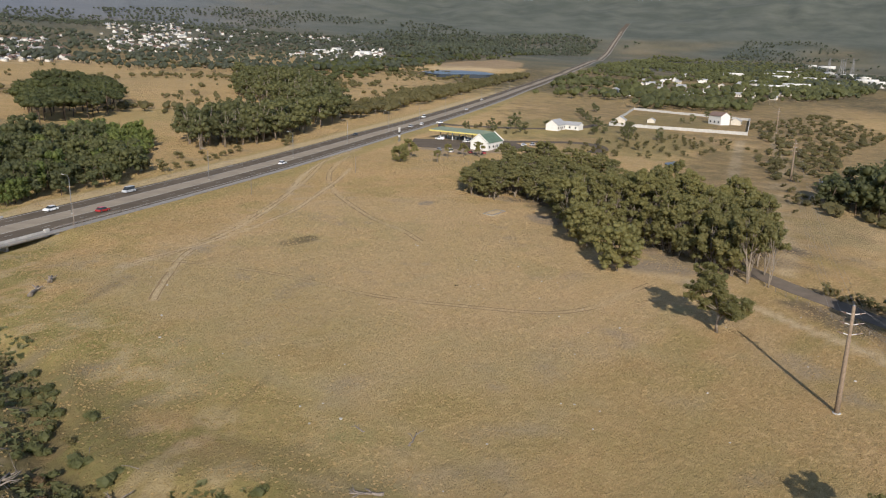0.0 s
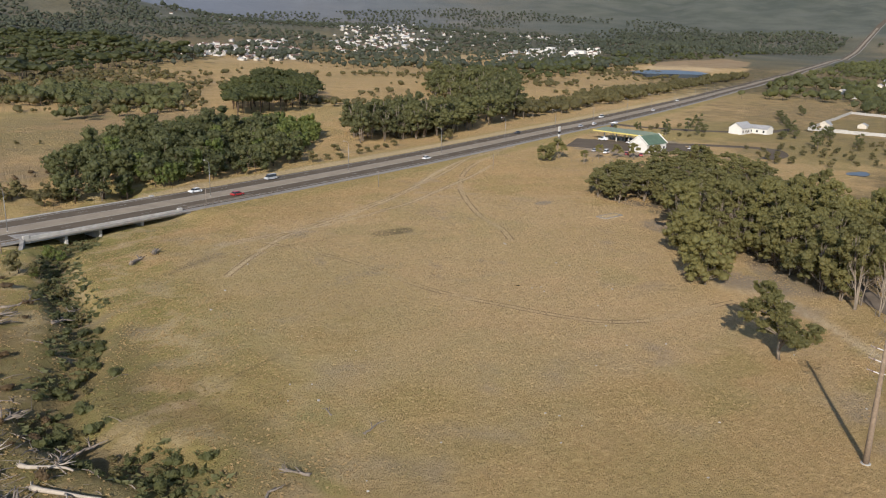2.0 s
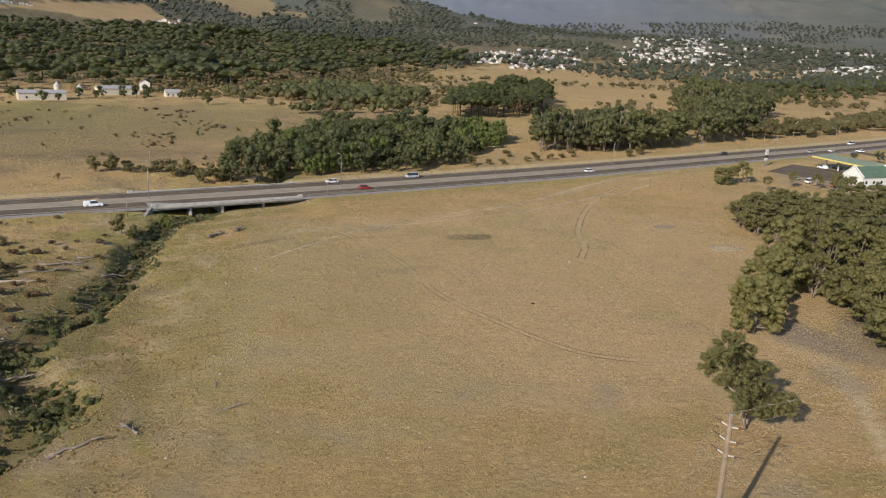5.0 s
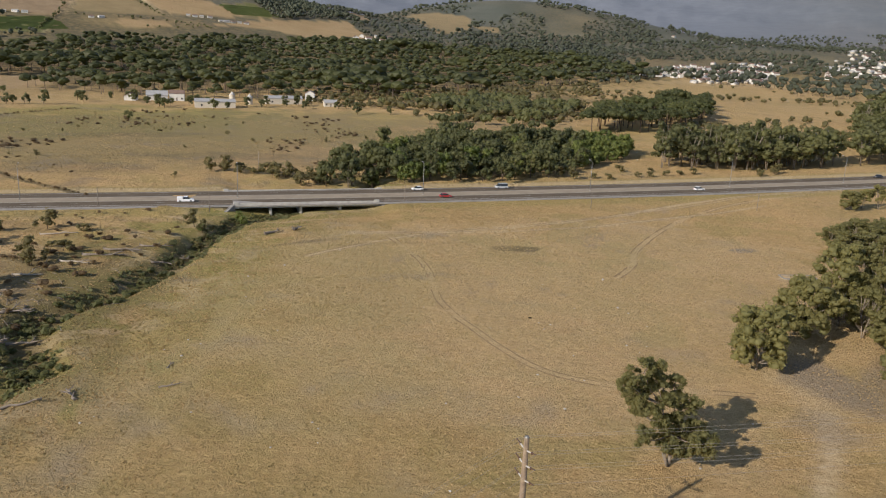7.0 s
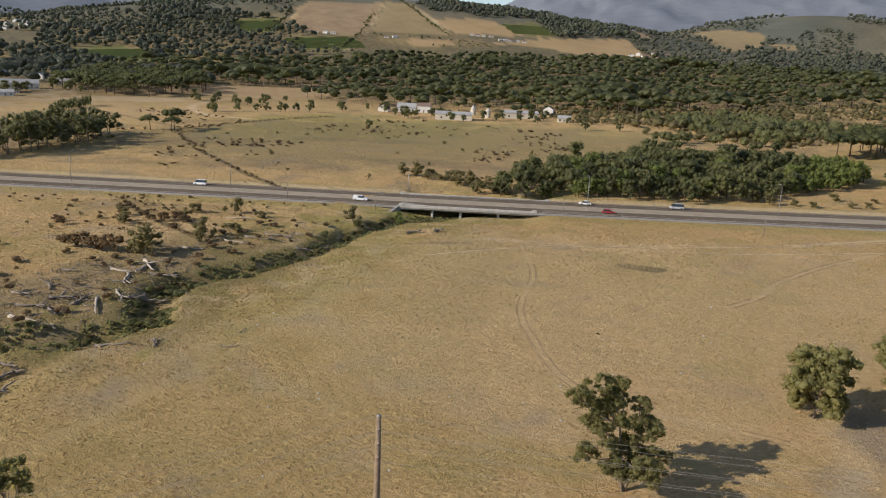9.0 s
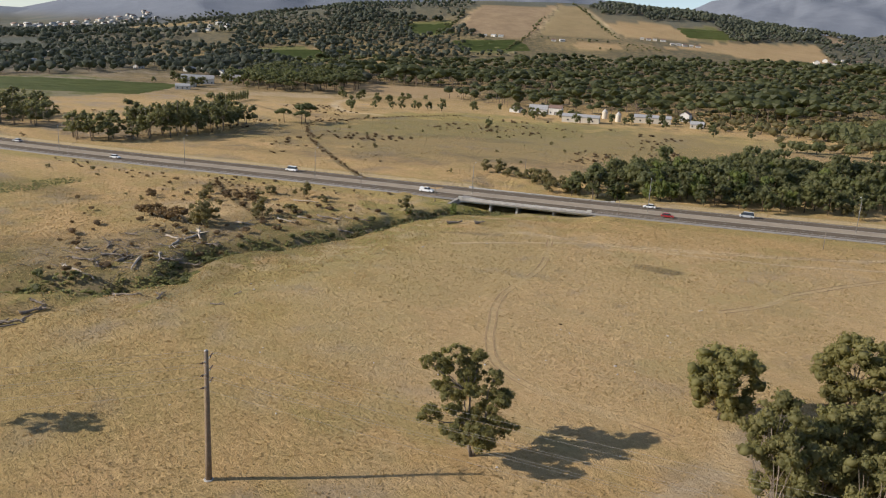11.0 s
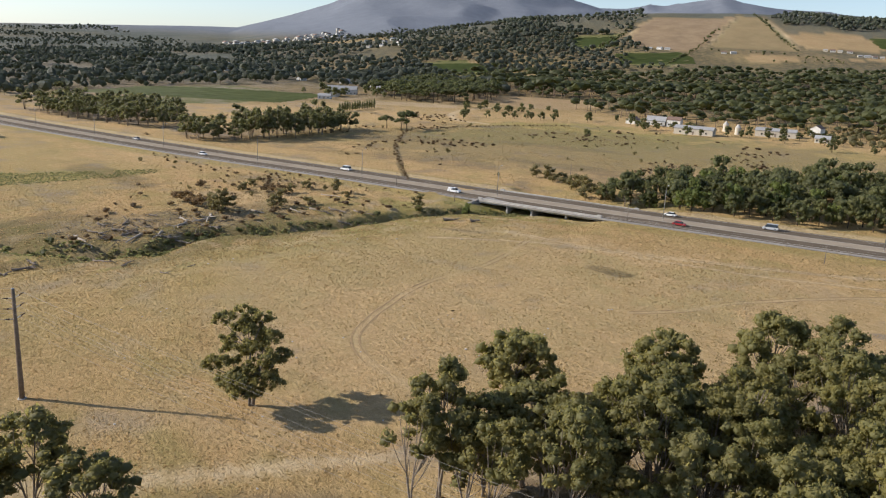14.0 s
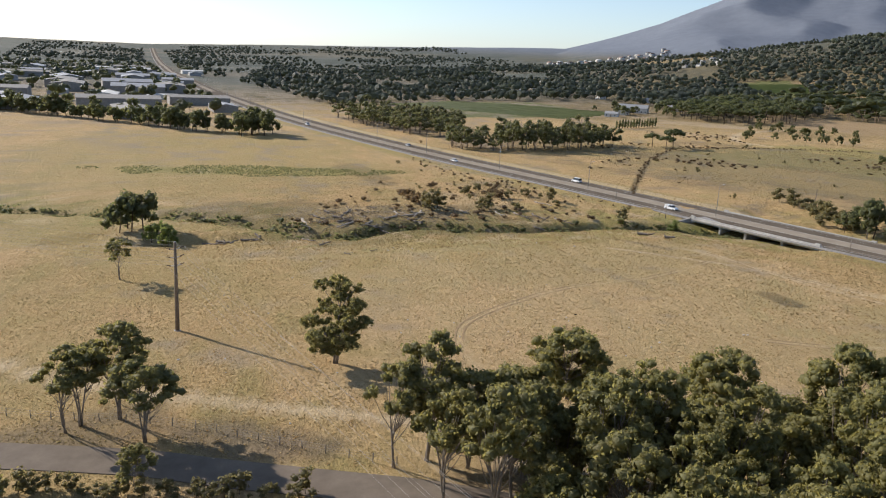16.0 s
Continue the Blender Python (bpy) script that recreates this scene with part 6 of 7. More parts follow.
def silo(x, y):
    e = empty("silo", pose(x, y, gz(x, y)), "small round pale silo with a conical roof", "silo", "farm buildings")
    part("drum", Shape().tube([(0, 0, -.5), (0, 0, 5)], 2.0, 16).mesh("drum", M_CREAM, False), e)
    part("cone_roof", Shape().tube([(0, 0, 5), (0, 0, 7.4)], [2.2, .08], 16).mesh("cone_roof", M_CONC), e)


silo(-205, 470), silo(-222, 480)

# houses and walls to the east
house(WHITE_BIG, 286, 262, .25, "white gabled house with a grey roof in a garden", "houses east of the station", 4)
house(HOUSES[2], 298, 258, 1.8, "grey-roofed wing of a garden house", "houses east of the station", 3)
house(HOUSES[3], 440, 226, 1.2, "two-storey cream gabled house behind a long wall", "walled homestead", 3, scale=1.25)
house(HOUSES[1], 452, 218, .3, "low wing beside the gabled house", "walled homestead", 2)
for x, y in ((385, 276), (398, 258), (375, 268)):
    house(HOUSES[1], x, y, .4, "small white shed inside the walled yard", "walled homestead", 1, "shed", .75)
house(HOUSES[1], 223, 76, .5, "small white hut under dark trees", "", 1, "hut", .8)


def yard_wall(points, height, label):
    pts = [np.array(p, float) for p in points]
    e = empty("yard_wall", pose(*pts[0], gz(*pts[0])), label, "wall")
    for a, b in zip(pts[:-1], pts[1:]):
        n = int(np.linalg.norm(b - a) // 12) + 1
        for i in range(n):
            p, q = a + (b - a) * i / n, a + (b - a) * (i + 1) / n
            l = float(np.linalg.norm(q - p))
            o = part("wall_panel", Shape().box(0, -.12, -.6, l, .12, height, bevel=.03).box(-.2, -.2, -.6, .2, .2, height + .15, bevel=.03).mesh("wall_panel", M_CONC), e)
            o.location = Vector((*p, gz(*p))) - e.matrix_world.translation
            o.rotation_euler = (0, 0, math.atan2(q[1] - p[1], q[0] - p[0]))


yard_wall([(348, 262), (386, 181), (500, 228), (490, 327), (348, 262)], 2.0, "long pale boundary wall round a homestead")

# ---- service station ----
SHOP = house_meshes(17, 9.5, 3.8, 7.4, M_WHITE, M_GREENROOF)


def station():
    e = house(SHOP, 178, 226, math.radians(14), "white service station shop with a green pitched roof", "", 4, "shop")
    for s in (-1, 1):
        g = Shape()
        v = [(0, -5.2, 3.4), (0, 5.2, 3.4), (0, 5.2, 4.1), (0, 0, 8.1), (0, -5.2, 4.1)]
        v = v + [(.35, y, z) for x, y, z in v]
        g.add(v, [(4, 3, 2, 1, 0), (5, 6, 7, 8, 9), (0, 1, 6, 5), (1, 2, 7, 6), (2, 3, 8, 7), (3, 4, 9, 8), (4, 0, 5, 9)])
        part("gable_parapet", g.mesh("gable_parapet", M_WHITE), e).location = (s * 8.6 - .17, 0, 0)
    z = gz(190, 254)
    c = empty("forecourt_canopy", Matrix.LocRotScale((189, 253, z), Euler((0, 0, math.radians(99))), None), "fuel canopy with a green roof and yellow edge", "canopy")
    L, W = 16.5, 7.5
    r = Shape()
    v = [(-L, -W, 5.3), (L, -W, 5.3), (L, W, 5.3), (-L, W, 5.3), (-L + 2, 0, 6.7), (L - 2, 0, 6.7)]
    r.add(v, [(0, 1, 5, 4), (1, 2, 5), (2, 3, 4, 5), (3, 0, 4), (3, 2, 1, 0)])
    part("canopy_roof", r.mesh("canopy_roof", M_CANOPY), c)
    f = Shape()
    f.box(-L - .1, -W - .1, 4.7, L + .1, -W + .1, 5.35).box(-L - .1, W - .1, 4.7, L + .1, W + .1, 5.35).box(-L - .1, -W + .1, 4.7, -L + .1, W - .1, 5.35).box(L - .1, -W + .1, 4.7, L + .1, W - .1, 5.35)
    part("fascia", f.mesh("fascia", M_YELLOW), c, "yellow fascia band")
    for x in (-12, -4, 4, 12):
        for y in (-3.5, 3.5):
            part("column", Shape().box(x - .22, y - .22, -.3, x + .22, y + .22, 5.3, bevel=.03).mesh("column", M_WHITE), c)
        p = empty("fuel_pump", pose(*(c.matrix_world @ Vector((x, 0, 0))).to_2d(), z + .02), "white fuel pump on a kerbed island", "fuel pump", "fuel pumps")
        part("cabinet", Shape().box(-.3, -.5, .15, .3, .5, 1.7, bevel=.05).mesh("cabinet", M_WHITE), p)
        part("island", Shape().box(-.7, -1.8, -.2, .7, 1.8, .15, bevel=.05).mesh("island", M_CONC), p)
    s = empty("sign_tower", pose(155, 266, gz(155, 266), rz=30), "tall white sign tower with plain panels", "sign")
    for x in (-.9, .9):
        part("post", Shape().box(x - .1, -.1, -.3, x + .1, .1, 7.6).mesh("post", M_STEEL), s)
    for k, m in enumerate((M_WHITE, M_GLASS, M_WHITE, M_WHITE)):
        part("panel", Shape().box(-1.1, -.22, 2.6 + k * 1.3, 1.1, .22, 3.75 + k * 1.3, bevel=.04).mesh("panel", m), s)


M_YELLOW = plain("yellow_fascia", (0.62, 0.52, 0.16), 0.5)
station()
ribbon("forecourt", spline([(160, 262), (182, 238), (206, 226)], 4), 17, -17, 0.10, M_ASPHALT, "dark tar forecourt of the service station")
ribbon("access_road", spline([(206, 238), (226, 230), (243, 212), (236, 196), (214, 186)], 4), 4, -4, 0.12, M_ASPHALT, "curved tar access road of the station")
ribbon("access_road", spline([(232, 330), (250, 300), (262, 282), (300, 262), (345, 268)], 5), 4, -4, 0.12, M_ASPHALT, "tar side road to the houses")
for x, y, t, kind, paint in ((152, 226, .6, "van", "white"), (158, 219, .9, "car", "red"), (162, 214, .9, "car", "red"), (150, 232, .5, "car", "silver"), (186, 247, 1.7, "car", "white"), (196, 259, 1.7, "car", "dark"), (181, 262, 1.7, "pickup", "white"),
                             (203, 222, .3, "car", "white"), (208, 220, .3, "car", "silver"), (240, 320, 2.2, "car", "white"), (228, 308, .6, "car", "dark"), (222, 318, .6, "car", "white")):
    vehicle(kind, paint, x, y, t, "parked at the service station", gz(x, y) + .12, "cars at the station")


def post_fence(points, gap, h, label, group, wires=3, mat=None):
    line = spline(points, gap)
    e = empty("fence", pose(*line[0], gz(*line[0])), label, "fence", group)
    post = Shape().tube([(0, 0, -.4), (0, 0, h)], [.075, .06], 6).mesh("post", mat or M_GREYWOOD, True)
    o = e.matrix_world.translation
    top = []
    for k, (x, y) in enumerate(line):
        p = part("post", post, e)
        p.location = Vector((x, y, gz(x, y))) - o
        p.rotation_euler = (rng.normal() * .05, rng.normal() * .05, 0)
        top.append(np.array((x, y, gz(x, y))) - np.array(o))
    for i in range(wires):
        s = Shape()
        s.tube([t + np.array([0, 0, h * (.35 + .3 * i)]) for t in top], .012, 3, cap=False)
        part("wire", s.mesh("wire", M_WIRE), e)


post_fence([(30, -28), (35, -16), (40, 4), (48, 19), (56, 34)], 3.2, 1.25, "sagging wire fence on grey wooden posts", "wire fences")
post_fence([(-44, 178), (-30, 184), (-18, 190)], 2.6, 1.5, "short run of pale fence posts by the highway", "roadside fences", 2, M_GREYWOOD)
post_fence([(2, 198), (20, 206), (36, 213)], 3.0, 1.5, "run of pale fence posts by the highway", "roadside fences", 2, M_GREYWOOD)
post_fence([(70, 230), (95, 243), (120, 254)], 3.0, 1.5, "run of pale fence posts by the highway", "roadside fences", 2, M_GREYWOOD)
post_fence([(120, 212), (133, 205), (130, 185), (127, 166)], 2.6, 1.5, "dark timber fence round the station", "station fences", 3)
post_fence([(-300, 120), (-240, 92), (-170, 122)], 6, 1.2, "thin fence along the highway verge", "roadside fences", 2)


# ---- power line ----
LINE_TURN = math.radians(33)
ACROSS = np.array([-math.sin(LINE_TURN), math.cos(LINE_TURN)])
ARMS = [(15.9, 1.75), (14.3, 1.75), (12.7, 1.75)]


def power_pole(x, y, lean=(0, 0), tall=1.0, near=True):
    e = empty("power_pole", Matrix.LocRotScale((x, y, gz(x, y)), Euler((lean[0], lean[1], LINE_TURN)), (1, 1, tall)), "tall grey timber power pole with three crossarms", "power pole", "power line poles")
    part("shaft", Shape().tube([(0, 0, -.6), (0, 0, 4), (0, 0, 9), (0, 0, 17.3)], [.42, .38, .33, .25], 12).mesh("shaft", M_POLE, True), e)
    part("footing", Shape().tube([(0, 0, -.4), (0, 0, .12)], [.75, .62], 10).mesh("footing", M_CONC), e)
    for z, w in ARMS:
        for s in (-1, 1):
            a = part("crossarm", Shape().tube([(0, s * .25, z + .05), (0, s * w * .55, z + .22)], [.085, .075], 6).mesh("crossarm", M_CERAMIC), e, "pale crossarm")
            part("insulator", Shape().tube([(0, s * w * .55, z + .22), (0, s * w, z + .42)], [.085, .07], 8).tube([(0, s * w * .6, z + .1), (0, s * w * .6, z + .35)], [.11, .1], 8).mesh("insulator", M_BROWN), a, "brown ceramic insulator")
    part("cap", Shape().tube([(0, 0, 17.3), (0, 0, 17.42)], [.26, .18], 10).mesh("cap", M_STEEL), e)
    return e


M_POLE = plain("weathered_pole", (0.225, 0.168, 0.115), 0.95, 2.5, 0.35, bump=0.2)
M_BROWN = plain("brown_ceramic", (0.10, 0.055, 0.035), 0.35, 3.0, 0.2)
POLES = [(-185, -236), (-92, -118), (0, 0), (222, 91), (426, 178), (716, 300)]
for i, (x, y) in enumerate(POLES):
    power_pole(x, y)


def span_wire(p, q, sag):
    u = np.linspace(0, 1, 18)[:, None]
    pts = p * (1 - u) + q * u
    pts[:, 2] -= (sag * 4 * u * (1 - u))[:, 0]
    s = Shape()
    s.tube(pts, .014, 4, cap=False)
    tagged(new("power_wire", s.mesh("power_wire", M_WIRE)), "thin pale wire slung between power poles", "wire", "power line wires")


for a, b in zip(POLES[:-1], POLES[1:]):
    for z, w in ARMS:
        for s in (-1, 1):
            p = np.array([*(np.array(a) + ACROSS * s * w), gz(*a) + z + .45])
            q = np.array([*(np.array(b) + ACROSS * s * w), gz(*b) + z + .45])
            span_wire(p, q, 4.2)
    span_wire(np.array([*a, gz(*a) + 17.4]), np.array([*b, gz(*b) + 17.4]), 3.2)
for x, y, t in ((-105, 214, .9), (18, 190, .5), (-43, 180, .5), (-130, 146, .5), (-97, 150, .5), (75, 205, .6)):
    e = empty("utility_pole", pose(x, y, gz(x, y)), "thin dark utility pole", "pole", "thin utility poles")
    part("shaft", Shape().tube([(0, 0, -.4), (0, 0, 7 * t + 2)], [.13, .09], 8).mesh("shaft", M_GREYWOOD, True), e)

# ---- far pylons ----
def pylon(x, y, h):
    e = empty("pylon", pose(x, y, gz(x, y), rz=25), "tall pale steel lattice pylon on the plain", "pylon", "far pylons")
    for sx in (-1, 1):
        for sy in (-1, 1):
            part("leg", Shape().tube([(sx * 4, sy * 4, -1), (sx * 1.2, sy * 1.2, h * .6), (sx * .5, sy * .5, h)], [.4, .34, .26], 5).mesh("leg", M_STEEL), e)
    for k in range(7):
        a, z0, z1 = 4 - .45 * k, h * .09 * k, h * .09 * (k + 1)
        b = Shape()
        for s in (-1, 1):
            b.tube([(-a * s, -a, z0), ((a - .45) * s, -a + .45, z1)], .2, 4).tube([(-a * s, a, z0), ((a - .45) * s, a - .45, z1)], .2, 4)
        part("brace", b.mesh("brace", M_STEEL), e)
    for z, w in ((.68, 7.5), (.82, 6.5), (.95, 5)):
        part("crossarm", Shape().tube([(-w, 0, h * z + .4), (0, 0, h * z + 1.2), (w, 0, h * z + .4)], [.16, .4, .16], 5).mesh("crossarm", M_STEEL), e)


for x, y, h in ((1900, 640, 44), (2060, 690, 46), (2020, 650, 44), (1960, 626, 46), (2180, 690, 46), (2240, 690, 48), (2300, 706, 46)):
    pylon(x, y, h)

# ---- wheel ruts ----
def rut(points, off, width, seed, gaps=.25):
    """A worn wheel rut with ragged edges and breaks, laid on the grass."""
    g = np.random.default_rng(seed)
    line = beside(spline(points, 1.6), off)
    line = line + .12 * np.c_[lump(line[:, 0], line[:, 1], 5, 71), lump(line[:, 0], line[:, 1], 5, 72)]
    w = width * np.clip(.75 + .6 * lump(line[:, 0], line[:, 1], 2.5, 70) + g.normal(size=len(line)) * .18, .15, 1.5)
    d = np.gradient(line, axis=0)
    d /= np.linalg.norm(d, axis=1)[:, None]
    q = np.c_[-d[:, 1], d[:, 0]] * w[:, None] / 2
    l, r = line + q, line - q
    v = np.vstack([np.c_[l, ground(l[:, 0], l[:, 1]) + .05], np.c_[r, ground(r[:, 0], r[:, 1]) + .05]])
    n = len(line)
    broken = lump(line[:, 0], line[:, 1], 9, 73 + seed) < gaps * 2 - 1.25
    f = [(n + i, n + i + 1, i + 1, i) for i in range(n - 1) if not broken[i]]
    tagged(new("wheel_rut", mesh_of("wheel_rut", v, f, M_RUT)), "worn brown wheel rut through dry grass", "track", kind="structure")


for n, (i, apart, width) in enumerate(((0, 1.5, .34), (1, 1.5, .34), (2, 1.5, .30), (3, 1.5, .42), (5, 1.7, .5))):
    for side in (-.5, .5):
        rut(TRACKS[i][0], side * apart, width, n, .6 if i == 2 else .45)

# ---- tar road south of the field ----
TAR = spline([(34, -70), (40, -42), (45.5, -18), (50.5, 2), (56.5, 18), (62, 33), (70, 50), (80, 66)], 3)
ribbon("tar_road", TAR, 3.2, -3.2, 0.10, M_OLDROAD, "worn grey tar road beside a grassy verge")

# ---- water ----
def pool(name, x, y, a, b, turn, lift, label):
    n = 40
    t = np.arange(n) * 2 * math.pi / n
    rr = 1 + .12 * np.sin(t * 3 + 1) + .07 * np.sin(t * 5)
    c, s = math.cos(turn), math.sin(turn)
    px, py = x + (a * np.cos(t) * c - b * np.sin(t) * s) * rr, y + (a * np.cos(t) * s + b * np.sin(t) * c) * rr
    z = float(ground(px, py).max()) + lift
    v = [(p, q, z) for p, q in zip(px, py)] + [(p, q, z - 6) for p, q in zip(px, py)]
    f = [tuple(range(n))] + [(i, n + i, n + (i + 1) % n, (i + 1) % n) for i in range(n)]
    tagged(new(name, mesh_of(name, v, f, M_WATER)), label, "water", kind="structure")


pool("lake", 765, 795, 120, 52, .75, -1.0, "dark blue lake before pale cliffs")
def foundation(x, y, l, w, turn):
    e = empty("foundation", pose(x, y, gz(x, y), rz=turn), "low pale concrete outline of a small foundation", "foundation")
    for s in (-1, 1):
        part("kerb", Shape().box(-l, s * w - .18, -.3, l, s * w + .18, .16, bevel=.03).mesh("kerb", M_CONCD), e)
        part("kerb", Shape().box(s * l - .18, -w + .18, -.3, s * l + .18, w - .18, .15, bevel=.03).mesh("kerb", M_CONCD), e)


foundation(64.5, 124, 4.2, 1.7, 12)
pool("pond", 219, 144, 7, 4, .2, 0.1, "small dark pond in dry grass")


# ---- fallen timber, stones, grass ----
def fallen(x, y, length, r, turn, forks, mat, label, seed, lift=0.0, group="fallen timber"):
    g = np.random.default_rng(seed)
    s = Shape()
    pts = [np.array([length * k / 6, g.normal() * .03 * length * (k > 0), r * (.8 + .3 * g.uniform()) + lift * k / 6]) for k in range(7)]
    s.tube(pts, [r * (1 - .55 * k / 6) * (1.25 if k == 0 else 1) for k in range(7)], 8)
    for i in range(forks):
        k = int(g.integers(2, 6))
        a = g.uniform(.4, 1.0) * (1 if i % 2 else -1)
        l = length * g.uniform(.25, .5)
        d = np.array([math.cos(a) * l, math.sin(a) * l, g.uniform(.0, .5) * l])
        m = pts[k] + d * .5 + g.normal(size=3) * .06 * l
        s.tube([pts[k], m, pts[k] + d], [r * .5, r * .36, r * .14], 6)
        e2 = pts[k] + d * .6
        d2 = np.array([math.cos(a * 2) * l * .4, math.sin(a * 2) * l * .4, g.uniform(.05, .3) * l])
        s.tube([e2, e2 + d2], [r * .25, r * .08], 5)
    for i in range(4):
        a = g.uniform(0, 6.28)
        s.tube([pts[0], pts[0] + np.array([-.5 * r, math.cos(a) * r * 2.2, abs(math.sin(a)) * r * 2.2])], [r * .5, r * .1], 5)
    ob = new("fallen_log", s.mesh("fallen_log", mat, True))
    x2, y2 = x + math.cos(turn) * length, y + math.sin(turn) * length
    z0, z1 = gz(x, y), gz(x2, y2)
    ob.matrix_world = Matrix.LocRotScale((x, y, z0 - .08), Euler((0, -math.atan2(z1 - z0, length) * .8, turn)), None)
    tagged(ob, label, "log", group)


BL_, GR_ = "bleached white fallen trunk on the river bank", "grey dead branches lying on dry ground"
for i, (x, y, l, r, t, f, m) in enumerate((
        (-76, 25.5, 6.5, .26, .6, 1, 1), (-101, 26, 11, .42, .2, 1, 0), (-96, 42, 9, .34, -.7, 1, 0), (-97, 48, 7, .3, -.6, 2, 0), (-109, 66, 8, .4, -.5, 2, 0), (-106, 64, 6, .34, -1.2, 1, 0), (-104, 57, 7, .3, -.9, 2, 0),
        (-110, 57, 6, .3, .2, 3, 0), (-103, 36, 6, .35, .9, 6, 1), (-97, 37, 5, .35, 2.0, 6, 1), (-99, 33, 5, .3, -.4, 5, 1), (-105, 30, 6, .3, .5, 5, 1), (-93, 46, 5, .3, 1.4, 5, 1), (-92, 50, 5, .3, .7, 5, 1), (-100, 60, 6, .28, .9, 6, 1),
        (-76, 2, 6, .4, .8, 5, 1), (-79, 8, 5, .35, 1.6, 5, 1), (-74, -2, 7, .3, 1.2, 2, 1), (-66, 134, 3.0, .45, 1.1, 2, 1), (-72, 128, 4.5, .45, .9, 3, 1), (-106, 98, 10, .3, .3, 3, 1), (-104, 104, 9, .28, .2, 4, 1), (-98, 110, 8, .25, .5, 4, 1), (-108, 92, 7, .25, .1, 3, 0),
        (-111, 80, 6, .26, .3, 2, 0), (-126, 112, 9, .22, .45, 1, 0), (-56, 36, 3.2, .16, .5, 2, 1), (-58, 43, 2, .12, 1.6, 2, 1), (-90, 100, 5, .25, .9, 4, 1), (-88, 106, 5, .3, 1.0, 4, 1), (-118, 50, 4, .25, .4, 4, 1), (-66, 30, 4, .22, 2.4, 5, 1), (-108, 40, 5, .3, 2.6, 5, 1), (-112, 34, 5, .28, .2, 5, 1), (-84, 12, 4, .25, .4, 4, 1))):
    fallen(x, y, l, r, t, f, (M_DEADWOOD, M_GREYWOOD)[m], (BL_, GR_)[m], 500 + i, .3 if m else .1)


def branch_litter(count, seed):
    """Broken sticks and twigs strewn round the fallen trunks."""
    g = np.random.default_rng(seed)
    s = Shape()
    for _ in range(count):
        x, y = g.normal(-104, 8), g.normal(50, 17)
        if float(far_from(RIVER_LINE, np.array(x), np.array(y))) < 4:
            continue
        a, l, r = g.uniform(0, 6.28), g.uniform(.8, 3.4), g.uniform(.03, .1)
        dx, dy = math.cos(a) * l / 2, math.sin(a) * l / 2
        s.tube([(x - dx, y - dy, gz(x - dx, y - dy) + .06), (x, y, gz(x, y) + g.uniform(.1, .5)), (x + dx, y + dy, gz(x + dx, y + dy) + g.uniform(.05, .7))], [r, r * .8, r * .4], 4, cap=False)
    tagged(new("branch_litter", s.mesh("branch_litter", M_GREYWOOD)), "grey broken sticks strewn among fallen trunks", "dead wood", kind="stuff")


branch_litter(420, 91)


def stones():
    g = np.random.default_rng(9)
    mesh = []
    for k in range(3):
        v = ICO_V * (1 + g.uniform(-.25, .25, (12, 1))) * np.array([1, .8, .55])
        mesh.append(mesh_of("stone", v, ICO_F, M_CERAMIC))
    pts = [(-58.5, 78.8), (1.8, 53.4), (-57, 53.5), (-60, 55), (-62, 50), (-58, 48), (41.6, 20.5), (-46, 62), (-12, 40), (18, 70), (-63, 92), (-30, 30), (-52, 72), (9, 88)] + [(g.uniform(-62, 45), g.uniform(0, 130)) for _ in range(34)]
    for n, (x, y) in enumerate(pts):
        s = g.uniform(.12, .3)
        o = new("stone", mesh[n % 3])
        o.matrix_world = Matrix.LocRotScale((x, y, gz(x, y) + s * .2), Euler((0, 0, g.uniform(0, 6))), (s,) * 3)
        tagged(o, "small pale stone lying in dry grass", "stone", "stones on the field")


stones()


def straw_material():
    k = Nodes("straw_tufts", 0.9, 0.15)
    c = k.mix(k.island(), (0.335, 0.238, 0.112), (0.53, 0.382, 0.194))
    c = k.mix(k.ramp(k.noise(0.03, 4), 0.5, 0.7, 0, .6), c, (0.16, 0.15, 0.05))
    k.color(c)
    tr = k.node("ShaderNodeBsdfTranslucent")
    k.link(c, tr.inputs["Color"])
    ms = k.node("ShaderNodeMixShader", Fac=0.5)
    k.link(k.b.outputs[0], ms.inputs[1])
    k.link(tr.outputs[0], ms.inputs[2])
    k.link(ms.outputs[0], k.t.nodes["Material Output"].inputs["Surface"])
    return k.m


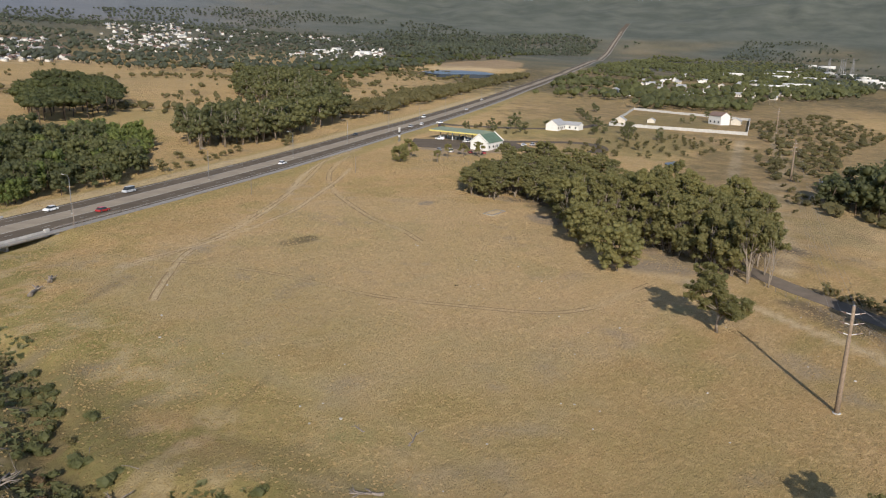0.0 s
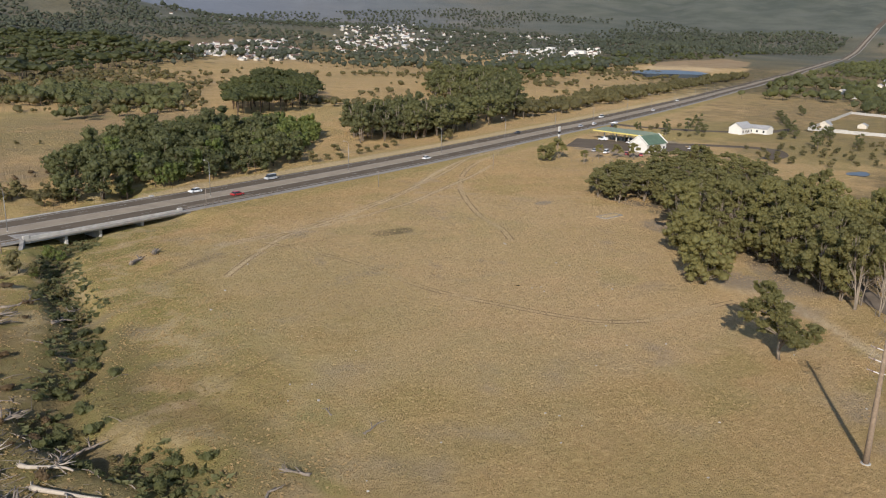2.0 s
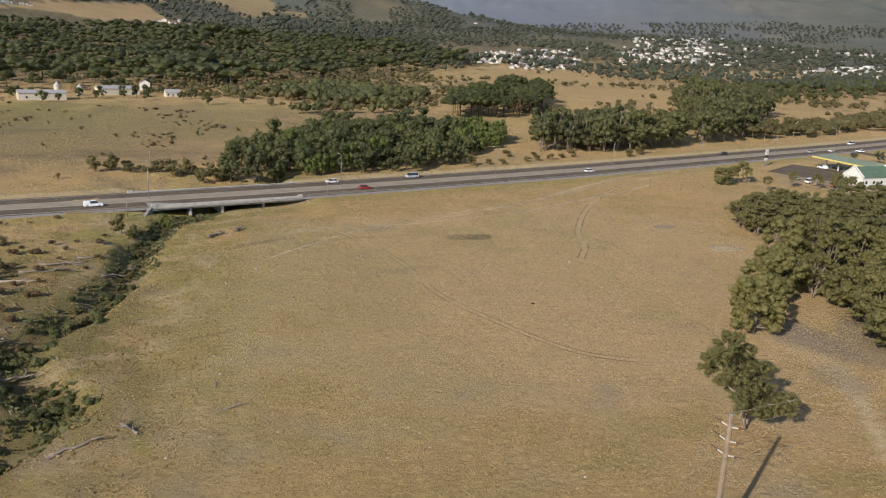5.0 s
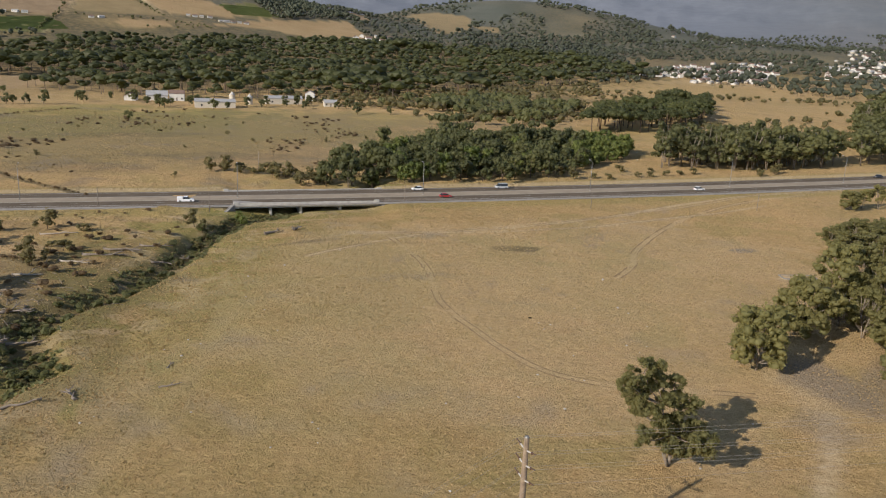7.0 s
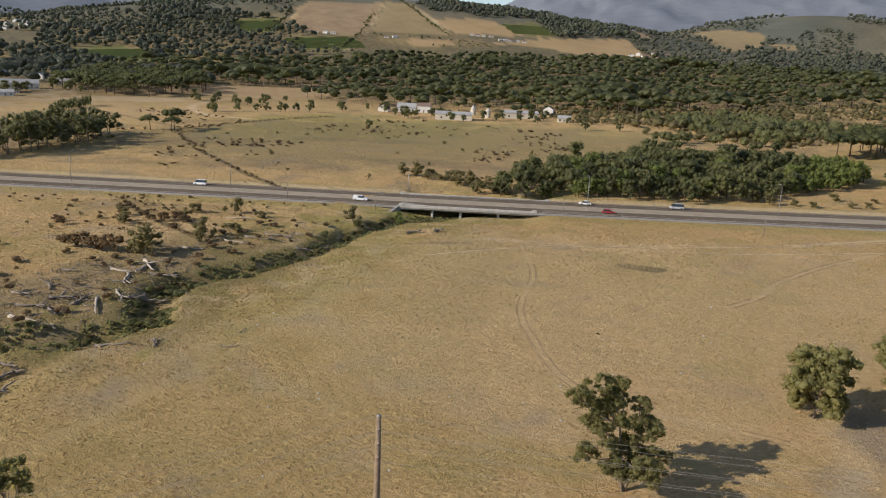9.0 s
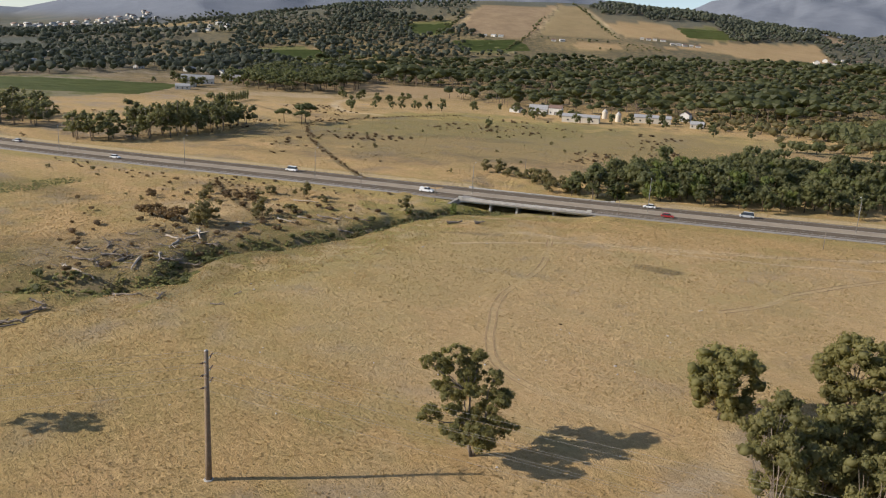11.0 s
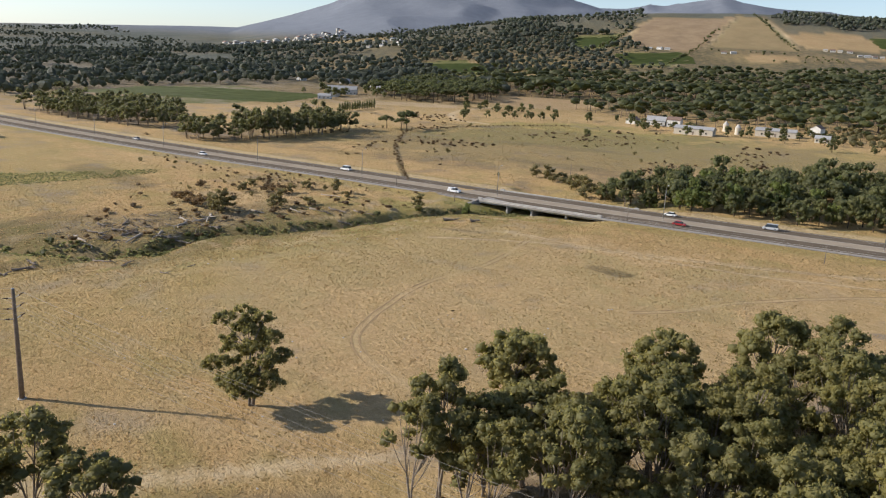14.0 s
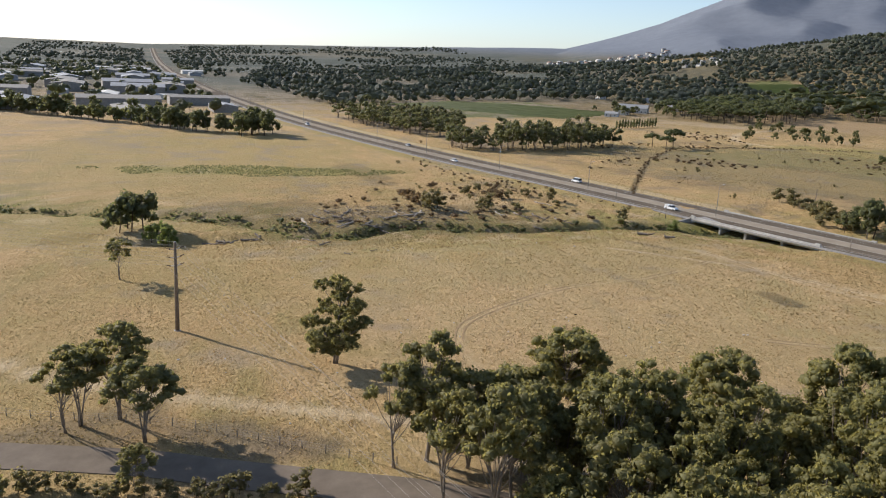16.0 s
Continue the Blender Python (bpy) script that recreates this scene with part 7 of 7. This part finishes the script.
def tufts(name, count, box, keep, size, mat, label, seed):
    """Many small tufts of blades in one mesh."""
    g = np.random.default_rng(seed)
    x, y = g.uniform(box[0], box[2], count), g.uniform(box[1], box[3], count)
    k = keep(x, y, g)
    x, y = x[k], y[k]
    z = ground(x, y)
    n = len(x)
    vs = []
    for b in range(2):
        a = g.uniform(0, 6.28, n)
        w, h = size * g.uniform(.4, 1.0, n), size * g.uniform(.35, .9, n)
        lx, ly = g.normal(size=n) * size * .3, g.normal(size=n) * size * .3
        dx, dy = np.cos(a) * w, np.sin(a) * w
        vs.append(np.stack([np.c_[x - dx * .6, y - dy * .6, z - .03], np.c_[x + dx * .6, y + dy * .6, z - .03], np.c_[x + dx + lx, y + dy + ly, z + h], np.c_[x - dx + lx, y - dy + ly, z + h * .8]], 1))
    v = np.concatenate(vs, 1).reshape(-1, 3)
    me = bpy.data.meshes.new(name)
    me.vertices.add(len(v))
    me.vertices.foreach_set("co", v.ravel())
    q = np.arange(len(v), dtype=np.int32)
    me.loops.add(len(q))
    me.loops.foreach_set("vertex_index", q)
    me.polygons.add(len(q) // 4)
    me.polygons.foreach_set("loop_start", np.arange(0, len(q), 4, dtype=np.int32))
    me.materials.append(mat)
    me.update(calc_edges=True)
    return tagged(new(name, me), label, "grass", kind="stuff")


M_STRAW = straw_material()
ROAD_NEAR = ROAD_MID[np.hypot(ROAD_MID[:, 0], ROAD_MID[:, 1] - 100) < 480]
TRACK_LINES = [spline(p, 10) for p, w, s in TRACKS[:9]]


def on_field(x, y, g):
    ok = (far_from(RIVER_LINE, x, y) > 5) & (far_from(ROAD_NEAR, x, y) > 13.5) & (far_from(TAR, x, y) > 3.6)
    for t in TRACK_LINES:
        ok &= far_from(t, x, y) > 1.3 + .5 * lump(x, y, 3, 30)
    return ok & (lump(x, y, 22, 31) * .4 + lump(x, y, 5, 32) * .6 + g.uniform(-.7, .7, len(x)) > -.1)


tufts("grass", 90000, (-85, -45, 100, 215), on_field, .2, M_STRAW, "dry straw-coloured grass tufts over the field", 11)
tufts("rough_grass", 52000, (-260, -90, -60, 175), lambda x, y, g: (g.uniform(0, 1, len(x)) < np.exp(-((x + 115) ** 2 + (y - 55) ** 2) / 75 ** 2)) & (far_from(RIVER_LINE, x, y) > 2) & (far_from(ROAD_NEAR, x, y) > 13.5), .26, M_STRAW, "rough dry grass beyond the river", 12)
tufts("far_grass", 30000, (-330, 120, 130, 380), lambda x, y, g: (far_from(ROAD_NEAR, x, y) > 13) & (lump(x, y, 30, 33) + g.uniform(-.6, .6, len(x)) > 0), .3, M_STRAW, "dry grass beyond the highway", 13)
tufts("reeds", 16000, (-130, -75, -60, 165), lambda x, y, g: (far_from(RIVER_LINE, x, y) < 5 + 2 * lump(x, y, 8, 34)) & (lump(x, y, 6, 35) > -.4), .7, M_REED, "green reeds and weeds in the river bed", 14)
tufts("reed_bed", 12000, (-245, -70, -170, 90), lambda x, y, g: ((x + 203 - .1 * (y - 10)) / 15) ** 2 + ((y - 10) / 66) ** 2 + .8 * lump(x, y, 12, 36) < .8, .4, M_REED, "grey-green reed bed in the far pasture", 15)
